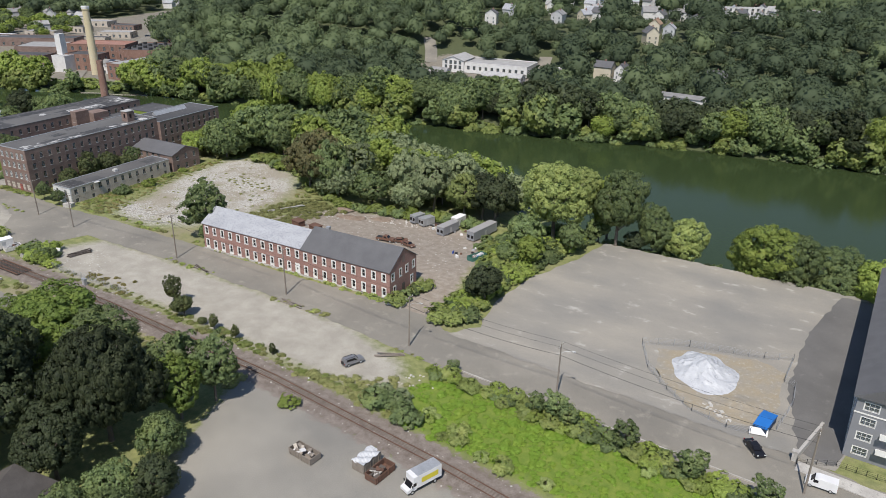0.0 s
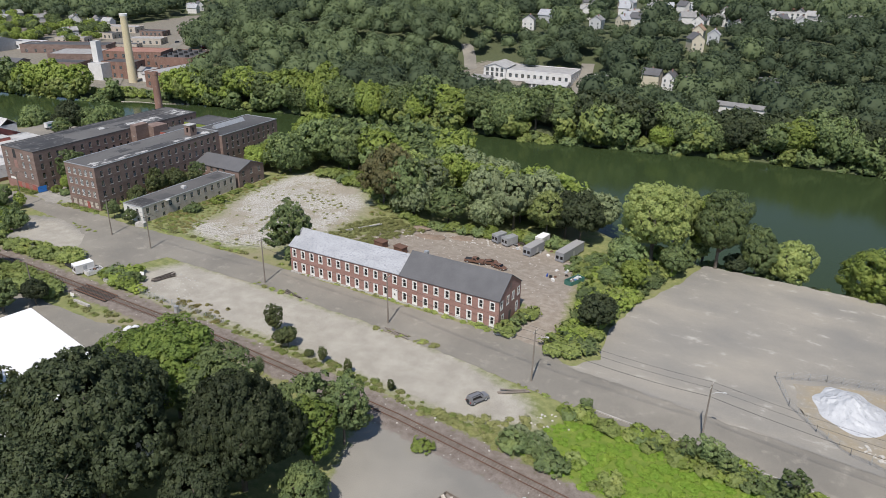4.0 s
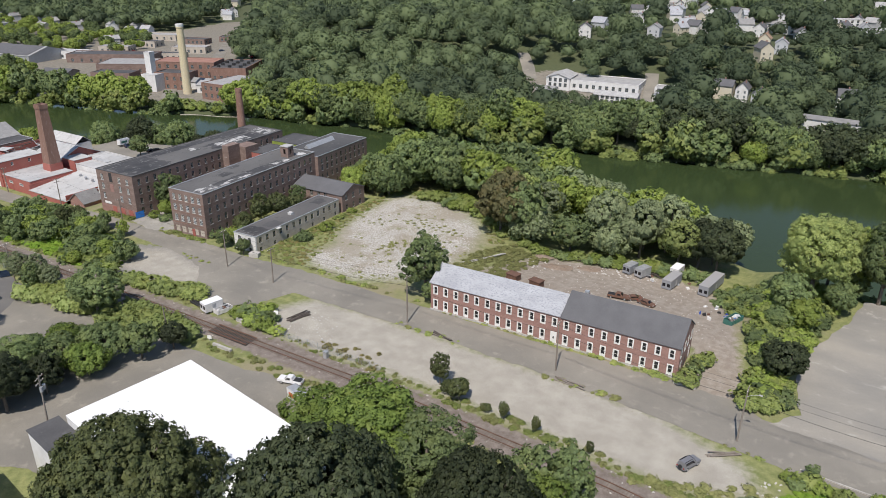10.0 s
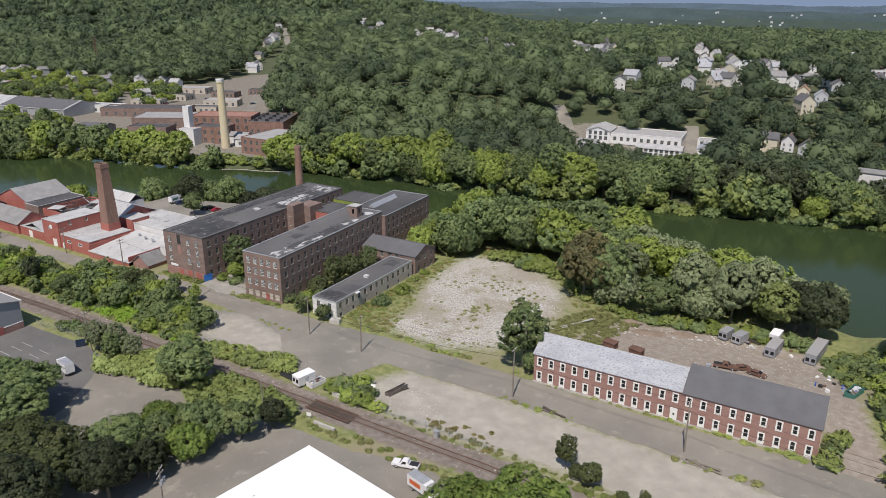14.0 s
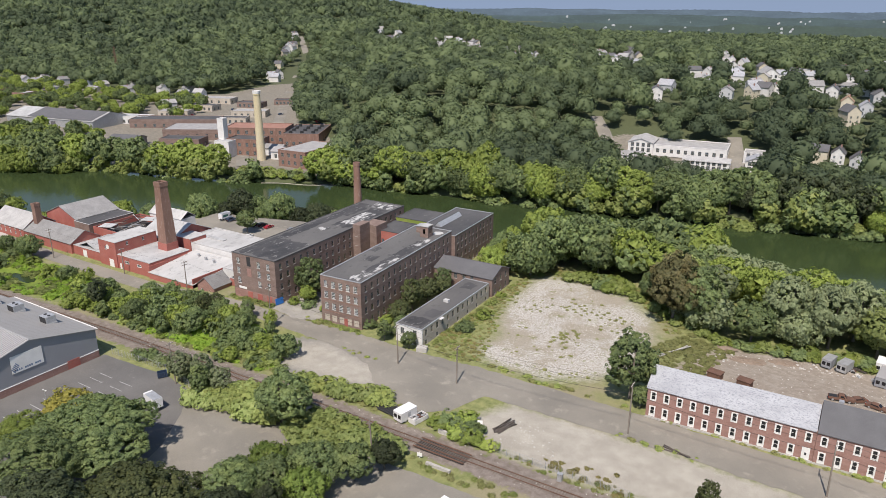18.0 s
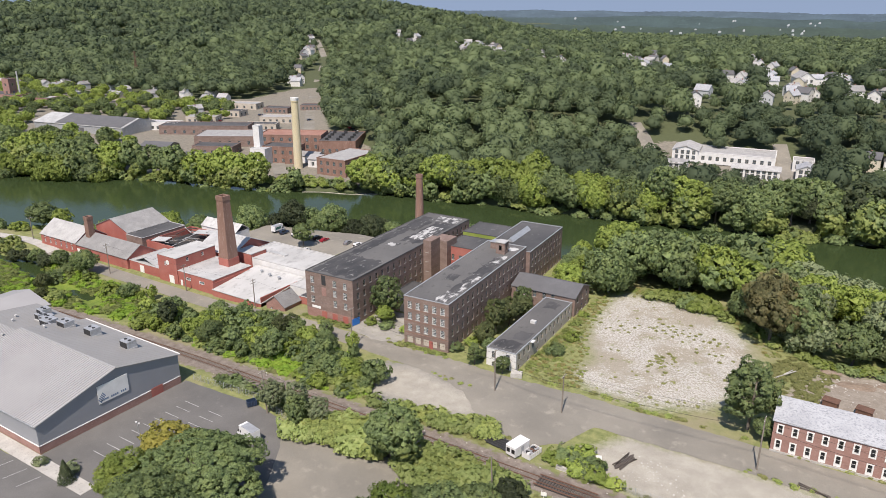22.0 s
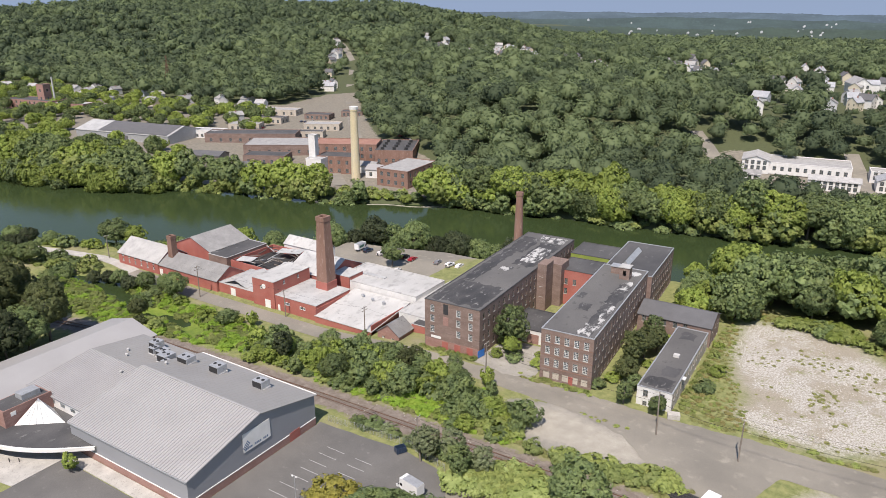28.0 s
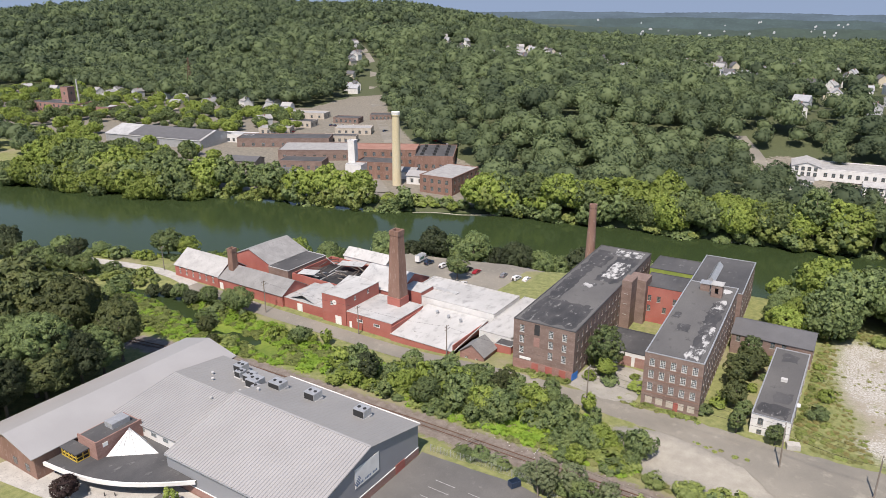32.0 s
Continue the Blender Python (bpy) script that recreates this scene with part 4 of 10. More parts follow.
for x, y, wide, tall, tone in ((-77, 176, 0.95, 1.05, "green"), (-72.5, 170, 0.7, 0.75, "light"), (-78, 166, 0.6, 0.6, "green"), (-66, 184, 0.7, 0.8, "green"), (-28.5, 202, 0.5, 0.5, "green"), (-31, 205, 0.6, 0.55, "dark"), (-63, 199, 0.7, 0.65, "green"), (-52, 199.5, 0.65, 0.6, "dark"), (-44, 203, 0.6, 0.6, "green"), (-23, 203, 0.6, 0.55, "green"), (-12, 201, 0.55, 0.5, "dark"), (-2, 203, 0.65, 0.6, "green"), (8, 202, 0.65, 0.6, "green"), (18, 203, 0.7, 0.65, "dark")):
    plant("mid_a", tone, x, y, wide, tall, group="trees on the near river bank")
for lot, tone in zip(shares(scatter([(-62, 199), (30, 200), (30, 209), (-60, 213)], 4.2, seed=6), 2), ("green", "weed")):
    mass(lot, "bushy", tone, "undergrowth on the near river bank", sizes=(0.9, 1.4))
for lot, tone in zip(shares(scatter([(-97, 181), (-94, 197), (-80, 199), (-79, 180), (-86, 172)], 2.3, lambda x, y: x + 0.25 * y > -52.5 or y > 192, 66), 2), ("weed", "green")):
    mass(lot, ["bushy", "weedy"], tone, "bright weeds round the parked trailers", "weeds", 0.8, (0.35, 0.9), "weeds", 0.4)
# wood between the yards and the river
WOOD = scatter([(-228, 212), (-222, 194), (-214, 206), (-190, 208), (-172, 197), (-164, 182), (-158, 186), (-140, 196), (-116, 198), (-100, 202), (-92, 214), (-104, 236), (-130, 250), (-175, 256), (-220, 244), (-238, 236)], 10.4, seed=7)
near_wood = [p for p in WOOD if p[1] < 212]
row([p for p in near_wood if p[0] < -172], ["far_a", "far_b", "far_c"], ["green", "light", "green", "light"], "riverside wood", sizes=(1.0, 1.5))
row([p for p in near_wood if p[0] >= -172 and planting.random() < 0.85], ["far_a", "far_b", "far_c"], ["willow", "grey", "willow", "light", "green"], "riverside wood", sizes=(0.85, 1.25))
for lot, tone in zip(shares([p for p in WOOD if p[1] >= 212 and p[0] < -165], 3), ("green", "light", "green")):
    mass(lot, ["far_a", "dist_b", "dist_c"], tone, "thick green riverside woodland", "woodland", 0.5, (1.05, 1.6), "woods")
for lot, tone in zip(shares([p for p in WOOD if p[1] >= 212 and p[0] >= -165], 2), ("light", "grey")):
    mass(lot, ["far_a", "dist_b", "dist_c"], tone, "lower green riverside woodland with gaps", "woodland", 0.5, (0.85, 1.25), "woods")
for x, y, s, tone in ((-166, 187, 1.25, "russet"), (-160, 190, 1.2, "green"), (-168, 196, 1.2, "russet"), (-100, 203, 1.1, "dark"), (-106, 205, 1.0, "dark"), (-124, 203, 1.2, "grey"), (-136, 205, 1.2, "grey"), (-118, 212, 1.2, "grey")):
    plant("mid_a", tone, x, y, s * 1.15, s * 1.35)
for lot, tone in zip(shares(scatter([(-214, 203), (-170, 194), (-150, 189), (-118, 196), (-98, 198), (-98, 194), (-120, 191.5), (-152, 186), (-166, 185), (-186, 206)], 3.3, seed=8), 3), ("weed", "green", "light")):
    mass(lot, "bushy", tone, "undergrowth along the edge of the riverside wood", sizes=(0.7, 1.2))
row([(-235, 200), (-233, 206), (-236, 213), (-232, 193), (-229, 199), (-238, 222), (-228, 208)], ["mid_a", "mid_c"], ["green", "light"], "trees behind the mill", 0.8, (0.65, 0.95))
# mill yard
for x, y, s, tone, mod in ((-271, 141, 0.95, "green", "mid_b"), (-269, 137, 0.5, "light", "mid_a"), (-235.5, 141, 0.6, "olive", "mid_a"), (-237, 150, 0.75, "olive", "mid_b"), (-236, 157, 0.75, "olive", "mid_a"), (-234, 163, 0.6, "olive", "mid_a"), (-237, 168, 0.6, "green", "mid_b"), (-232.4, 129, 0.42, "green", "mid_b"), (-223.5, 128.6, 0.42, "green", "mid_a"), (-232, 137, 0.4, "green", "mid_a")):
    plant(mod, tone, x, y, s, s * 1.05, group="trees in the mill yard")
row([(-272.5, 134), (-270, 139), (-266.5, 136), (-274, 143), (-263, 142), (-259, 136), (-240, 176), (-232, 172), (-226, 174), (-241, 134), (-240, 139), (-238, 145), (-233, 134), (-234, 153), (-231, 160), (-220, 176), (-218, 168), (-216.5, 158), (-217, 148)], ["shrub", "bushy", "shrub"], ["green", "weed", "light"], "shrubs in the mill yard", 1.0, (0.5, 1.15))
mass([(-295 + 1.5 * k, 128.9) for k in range(13)] + [(-255.6 + 1.4 * k, 129.2) for k in range(10)] + [(-219.8 + 0.4 * (k % 2), 133 + 2.0 * k) for k in range(20)], ["tuft", "weedy"], "weed", "low weeds at the foot of the mill walls", "weeds", 0.5, (0.25, 0.6), "weeds")
# thicket between the tracks and the red works
def thicket(x, y):
    if noise.noise((x * 0.06, y * 0.09, 11.0)) + 0.3 * noise.noise((x * 0.2, y * 0.2, 5.0)) < -0.14:
        return False
    return y > rail_y(x) + 5.5 and not (-392 < x < -366 and 98 < y < 110) and (x > -338 or (y > 113 and planting.random() < 0.45) or planting.random() < 0.05)
THICKET = shares(scatter([(-250, 98), (-246, 103), (-262, 118), (-272, 121), (-300, 118.5), (-330, 116), (-400, 116), (-432, 118), (-452, 110), (-440, 92), (-400, 88), (-350, 92), (-300, 96)], 5.0, thicket, 9), 4)
row(THICKET[0][:46], ["mid_a", "mid_b", "mid_c"], ["green", "dark", "green", "olive"], "thicket beside the railway", 1.5, (0.3, 0.72))
for lot, tone in zip(THICKET[1:], ("green", "light", "green")):
    mass(lot, ["young", "dist_c"], tone, "dense thicket of young trees beside the railway", "thicket", 1.8, (0.24, 0.58), "thicket", 0.9)
for lot, tone in zip(shares(scatter([(-250, 96.5), (-246, 101), (-262, 116), (-300, 116), (-330, 114), (-432, 117), (-450, 108), (-440, 88), (-350, 92.5), (-300, 95)], 3.6, thicket, 10), 3), ("weed", "light", "green")):
    mass(lot, ["bushy", "weedy"], tone, "undergrowth between the railway and the works", jitter=1.0, sizes=(0.6, 1.3), clump=0.6)
for lot, tone in zip(shares(scatter(MARSH, 2.3, lambda x, y: y > rail_y(x) + 4.5 and line_distance(np.array(x), np.array(y), BROOK) > 4.5, 19), 2), ("weed", "rank")):
    mass(lot, ["tuft", "tuft", "weedy"], tone, "rank bright green growth round the brook", "marsh_growth", 0.8, (0.5, 1.0), "marsh growth", 0.5)
row([(-430, 115), (-424, 116), (-436, 113), (-409, 117), (-400, 117.5), (-394, 118), (-416, 115)], ["mid_a", "mid_c"], ["dark", "green"], "thicket by the brook", 0.6, (0.5, 0.75))
# dark wood south-west
row([(-386, 18), (-385.5, 27), (-387, 36), (-386, 45), (-387, 54), (-388, 63), (-391, 71), (-394, 48), (-395, 30)], ["big_a", "big_b"], ["green", "olive", "dark"], "dark wood by the club house", 1.0, (0.75, 1.0))
DARK_WOOD = scatter([(-384, 16), (-390, 44), (-394, 62), (-404, 72), (-440, 76), (-520, 60), (-520, 20), (-430, -10)], 9.0, lambda x, y: y < rail_y(x) - 5, 11)
row([p for p in DARK_WOOD if p[0] > -412 and p[1] > 30], ["big_a", "big_b"], ["green", "olive", "green"], "dark wood by the club house", sizes=(0.95, 1.3))
mass([p for p in DARK_WOOD if not (p[0] > -412 and p[1] > 30)], ["far_a", "dist_b"], "olive", "dense dark green woodland by the club house", "woodland", 0.5, (1.5, 2.0), "woods")
row(scatter([(-520, 100), (-490, 110), (-472, 114), (-468, 96), (-520, 76)], 7, lambda x, y: line_distance(np.array(x), np.array(y), BROOK) > 6.5, 12), "mid_c", ["green", "dark"], "thicket by the brook", sizes=(0.6, 0.9))
# knotweed and shrubs between yard and tracks
for lot, tone in zip(shares(scatter([(-252, 77), (-248, 86), (-230, 87.5), (-228, 81), (-238, 77.5)], 2.6, seed=13), 2), ("lime", "weed")):
    mass(lot, ["shrub", "bushy"], tone, "bank of pale green knotweed beside the tracks", "knotweed", 0.4, (0.9, 1.5), "weeds")
for lot, tone in zip(shares(scatter([(-224, 80), (-222, 88), (-205, 88.5), (-198, 88), (-196, 85), (-206, 84), (-214, 76)], 2.8, seed=14), 2), ("lime", "weed")):
    mass(lot, ["shrub", "bushy"], tone, "bank of pale green knotweed beside the tracks", "knotweed", 0.4, (0.8, 1.3), "weeds")
for lot, tone in zip(shares(scatter([(-232, 96.5), (-215, 99), (-206, 101), (-214, 103), (-232, 100.5), (-246, 98)], 2.4, seed=15), 2), ("lime", "weed")):
    mass(lot, ["shrub", "bushy"], tone, "bank of pale green knotweed beside the tracks", "knotweed", 0.4, (0.7, 1.1), "weeds")
row(scatter([(-199, 97), (-190, 106), (-186, 106), (-184, 98)], 2.6, seed=16), "shrub", ["light", "green"], "shrubs by the fence", sizes=(0.7, 1.2))
row(scatter([(-286, 82.5), (-270, 84.5), (-256, 84), (-252, 88), (-288, 87)], 3.0, seed=17), ["shrub", "weedy"], ["green", "grey"], "shrubs along the tracks", sizes=(0.7, 1.2))
row([(-262, 82), (-256, 84), (-252, 80), (-248, 82.5)], "mid_b", ["green", "grey"], "shrubs along the tracks", sizes=(0.5, 0.65))
# street weeds
street_weeds, track_weeds = [], []
for x0, x1, y, gap in ((-240, -228, 118.5, 2.4), (-216, -206, 131.5, 2), (-200, -160, 131.5, 3.2), (-152, -95, 131.0, 2.2), (-160, -140, 118.8, 2.6), (-118, -100, 117, 2.8), (-78, -70, 114, 2.4), (-262, -242, 128.6, 2.4), (-300, -276, 127.8, 2.6)):
    street_weeds += [(x, y) for x in np.arange(x0, x1, gap * 0.55)]
row([(-90.5, 134), (-90, 138), (-89.8, 141), (-91, 131.5), (-89.5, 143)], "shrub", ["green", "weed"], "shrubs at the gable end", 0.5, (0.8, 1.15))
mass(scatter([(-176, 99), (-150, 97.5), (-150, 103), (-160, 104.5), (-172, 101.5)], 1.7, lambda x, y: planting.random() < 0.6, 18), ["tuft", "tuft", "weedy"], "dry", "dry grey weeds along the wire fence", "weeds", 1.2, (0.15, 0.5), "weeds", 0.5)
for x0, x1, off, gap in ((-200, -100, -6.5, 1.3), (-190, -74, 5.6, 0.9), (-292, -262, 6, 1.3)):
    track_weeds += [(x, float(rail_y(x)) + off) for x in np.arange(x0, x1, gap)]
for lot, tone in zip(shares(street_weeds, 2), ("weed", "tufts")):
    mass([p for p in lot if planting.random() < 0.8], ["tuft"], tone, "low weeds growing along the street edge", "weeds", 0.9, (0.15, 0.6), "weeds", 0.6)
for lot, tone in zip(shares(track_weeds, 2), ("weed", "tufts")):
    mass(lot, ["tuft"], tone, "low weeds growing along the tracks", "weeds", 1.5, (0.15, 0.55), "weeds", 0.7)
plant("shrub", "light", -84.5, 85.5, 0.8, 0.7)
plant("shrub", "light", -181.5, 99, 0.8, 0.7)
plant("mid_a", "green", -348, 186, 0.8, 0.85, "green tree standing in the works car park")
row([(-390, 200), (-383, 206), (-376, 210), (-366, 212), (-356, 215), (-348, 218), (-340, 222), (-330, 226), (-372, 204), (-384, 214), (-360, 222), (-345, 228), (-322, 230), (-314, 232), (-306, 233), (-296, 234), (-286, 236)], ["mid_a", "mid_c"], ["green", "green", "dark"], "trees behind the works car park", 1.5, (1.0, 1.35))
for x, y, wide, tall, tone in ((-466, 143, 1.25, 1.1, "green"), (-458, 147, 0.9, 0.85, "light"), (-511, 123, 0.95, 0.9, "green"), (-503, 125, 0.8, 0.75, "dark"), (-496, 131, 0.75, 0.7, "green"), (-457, 158, 0.7, 0.6, "green"), (-446, 160, 0.7, 0.6, "green"), (-540, 114, 1.2, 1.2, "dark"), (-550, 118, 1.2, 1.2, "green"), (-532, 110, 1.0, 1.0, "dark")):
    plant("mid_a", tone, x, y, wide, tall, group="trees behind the red works")
row([(-285, 220), (-276, 224), (-268, 228), (-292, 226), (-300, 222)], "mid_a", ["grey", "green"], "trees behind the mill", 1.5, (0.7, 0.9))

row([(-612, 112), (-600, 114), (-585, 114), (-572, 116), (-560, 118), (-428, 182), (-416, 190), (-404, 196)], ["mid_a", "bushy", "mid_c", "shrub"], ["green", "light", "green"], "growth on the near bank", 2.5, (0.8, 1.2))
for lot, tone in zip(shares(scatter([(-620, 104), (-540, 116), (-500, 122), (-462, 134), (-446, 146), (-420, 170), (-400, 186), (-400, 198), (-420, 192), (-455, 164), (-500, 138), (-560, 119), (-620, 113)], 5.0, lambda x, y: line_distance(np.array(x), np.array(y), RIVER_TRACK) > 4.2, 64), 3), ("weed", "green", "light")):
    mass(lot, ["bushy", "shrub"], tone, "bushes between the works and the river", "undergrowth", 1.2, (0.6, 1.4), "undergrowth", 0.6)
for lot, tone in zip(shares(scatter([(-520, 108), (-490, 104), (-455, 112), (-440, 120), (-446, 124), (-462, 122), (-488, 116), (-520, 110)], 3.4, seed=65), 2), ("weed", "green")):
    mass(lot, ["bushy", "weedy"], tone, "bushes beside the river track", "undergrowth", 1.2, (0.4, 1.0), "undergrowth", 0.6)
# far bank: a row of trees that can be told apart
bank_front, bank_back = [], []
for x in np.arange(-690, 60, 8.2):
    fb = float(np.interp(x, FAR_X, FAR_Y))
    if not -462 < x < -405:
        bank_front.append((x, fb + 5 + planting.uniform(-2, 4)))
        if x > -405 or x < -560:
            bank_back.append((x + 3, fb + 13 + planting.uniform(-3, 4)))
row([p for p in bank_front if -330 < p[0] <= -185], ["far_a", "far_b", "far_c"], ["light", "green", "light", "green"], "trees on the far river bank", 1.5, (1.15, 1.75))
row([p for p in bank_front if p[0] > -185], ["far_a", "far_b", "far_c"], ["green", "dark", "green", "dark", "green", "light"], "trees on the far river bank", 1.5, (1.1, 1.65))
for lot, tone in zip(shares([p for p in bank_front if p[0] < -462], 2), ("light", "green")):
    mass(lot, ["far_a", "dist_b"], tone, "tall bright green trees lining the far bank", "woodland", 1.5, (1.05, 1.6), "woods")
for lot, tone in zip(shares([p for p in bank_front if -462 <= p[0] <= -330], 3), ("light", "green", "light")):
    mass(lot, ["far_a", "dist_b", "dist_c"], tone, "bright green trees lining the far bank", "woodland", 1.5, (1.15, 1.75), "woods")
for lot, tone in zip(shares([p for p in bank_back if p[0] <= -285], 2), ("light", "green")):
    mass(lot, ["dist_a", "dist_b", "dist_c"], tone, "bright green trees behind the far bank", "woodland", 1.5, (1.2, 1.75), "woods")
for lot, tone in zip(shares([p for p in bank_back if p[0] >= -180], 2), ("green", "dark")):
    mass(lot, ["dist_a", "dist_b", "dist_c"], tone, "dark green trees behind the far bank", "woodland", 1.5, (1.2, 1.75), "woods")
mass([p for p in bank_back if -285 < p[0] < -180], ["dist_a", "dist_c"], "light", "lower trees below the apartment houses", "woodland", 1.5, (0.8, 1.1), "woods")
for lot, tone in zip(shares([(x, float(np.interp(x, FAR_X, FAR_Y)) + planting.uniform(-0.5, 3.0)) for x in np.arange(-700, 60, 3.8) if not -436 < x < -402], 2), ("green", "weed")):
    mass(lot, ["bushy", "young"], tone, "undergrowth along the far river bank", sizes=(0.9, 2.0), jitter=1.4)

row(scatter([(-462, 276), (-440, 276), (-408, 296), (-402, 304), (-420, 304), (-446, 292), (-464, 286)], 4.6, lambda x, y: planting.random() < 0.8, 62), ["bushy", "shrub"], ["light", "weed", "green"], "bushes on the factory bank", 0.8, (0.8, 1.7), "shrub", "bright green bush on the river bank below the factory")
for lot, tone in zip(shares(scatter([(-700, 186), (-620, 205), (-560, 224), (-560, 240), (-620, 226), (-700, 212)], 6.5, seed=63), 2), ("green", "light")):
    mass(lot, ["dist_a", "dist_c"], tone, "trees along the upper far bank", "woodland", 2.0, (0.9, 1.4), "woods")
for lot, tone in zip(shares(scatter([(-1120, 350), (-900, 300), (-700, 236), (-620, 250), (-600, 290), (-640, 300), (-760, 290), (-800, 340), (-640, 380), (-640, 420), (-720, 470), (-850, 465), (-1120, 455)], 14.5, lambda x, y: planting.random() < 0.8, 61), 2), ("green", "light")):
    mass(lot, ["dist_a", "dist_c"], tone, "trees standing between the far factory buildings", "woodland", 3, (0.55, 1.0), "woods")

# ---- far woods ----
def wood_template(seed, n, size, lump, heart):
    rng = np.random.default_rng(seed)
    p, nrm = crown_points(rng, 40 + n // 8, n, 7.0, 6.2, lump, 8.8, 0.15, lobes=9)
    leaves = leaf_sprays(p, nrm, np.full(n, size), rng, 0.4, 0.85)
    # the dense inner mass of the crown, behind the outer leaves
    core, rows, cols = [], 3, 6
    for i in range(rows):
        for j in range(cols):
            for a, b in ((i, j), (i + 1, j), (i + 1, j + 1), (i, j), (i + 1, j + 1), (i, j + 1)):
                lat, lon = math.pi * (0.62 * a / rows), math.tau * b / cols
                d = (math.sin(lat) * math.cos(lon), math.sin(lat) * math.sin(lon), math.cos(lat))
                k = 1 + 0.12 * math.sin(3 * lon + seed) * math.sin(lat)
                core.append((heart * k * d[0], heart * k * d[1], 8.6 + 0.86 * heart * d[2], *d))
    return np.concatenate((leaves, np.array(core)))


INDUSTRY = WORKS
APARTMENTS = [(-292, 432), (-288, 470), (-262, 476), (-240, 462), (-186, 470), (-176, 440), (-205, 418), (-240, 420)]
PLATEAU_HOUSES = [(-660, 884), (-672, 900), (-645, 872), (-690, 905), (-655, 915), (-630, 868), (-640, 900), (-590, 800), (-575, 792), (-520, 757), (-505, 750), (-463, 720), (-389, 768), (-375, 760), (-365, 727), (-355, 735), (-490, 733), (-607, 838), (-420, 900), (-445, 860), (-402, 842)]
VALLEY_HOUSES = [(-739, 846), (-755, 850), (-807, 897), (-899, 790), (-880, 765), (-912, 810), (-770, 640), (-755, 618), (-975, 890), (-990, 905)]
EAST_HOUSES = [(-270, 777), (-264, 632), (-233, 570), (-222, 616), (-192, 718), (-205, 725), (-214, 704), (-212, 607), (-307, 915), (-317, 944), (-330, 930), (-279, 542), (-96, 665), (-110, 655), (-133, 605), (-125, 667), (-93, 714), (-122, 694), (-246, 677), (-206, 615)]
HEIGHT_HOUSES = [(-180, 640), (-165, 620), (-270, 642), (-156, 467), (-145, 470), (-134, 463), (-150, 554), (-146, 529), (-138, 548), (-88, 480), (-240, 760), (-225, 690), (-160, 690), (-285, 800), (-255, 720), (-80, 640), (-60, 690), (-105, 735), (-170, 780), (-150, 740)]
PLATEAU_HOUSES += [(-679, 806), (-629, 794), (-606, 845), (-557, 828), (-543, 846), (-486, 767), (-508, 930), (-532, 956), (-448, 1030), (-399, 818), (-412, 806), (-385, 828), (-700, 1020), (-718, 1000), (-772, 894), (-839, 940)]
EAST_HOUSES += [(-286, 849), (-268, 740), (-283, 585), (-274, 690), (-290, 700), (-255, 700), (-226, 890), (-320, 1090), (-335, 1020)]
VALLEY_HOUSES += [(-1011, 900), (-915, 822), (-822, 694), (-775, 632), (-902, 806)]
PLATEAU_HOUSES += [(-638, 814), (-650, 826), (-550, 805), (-487, 752), (-473, 731), (-407, 773), (-400, 795), (-268, 819), (-224, 633), (-218, 589), (-660, 850), (-575, 770), (-690, 870), (-625, 850), (-430, 830), (-350, 800), (-330, 860), (-300, 870)]
HOUSES = PLATEAU_HOUSES + VALLEY_HOUSES + EAST_HOUSES + HEIGHT_HOUSES
clear_spots = [(x + 0.012 * (-80 - x), y - 5, 10.5 + 0.004 * y) for x, y in HOUSES] + [(-300, 472, 12)]
APARTMENT_SITES = [(-263, 446), (-250, 446), (-238, 446), (-226, 440), (-215, 428), (-204, 428), (-190, 436), (-258, 426), (-95, 416), (-80, 418)]


HILL_STREETS = [[(-210, 496), (-198, 456), (-188, 414)], [(-308, 494), (-296, 478), (-284, 458)]]


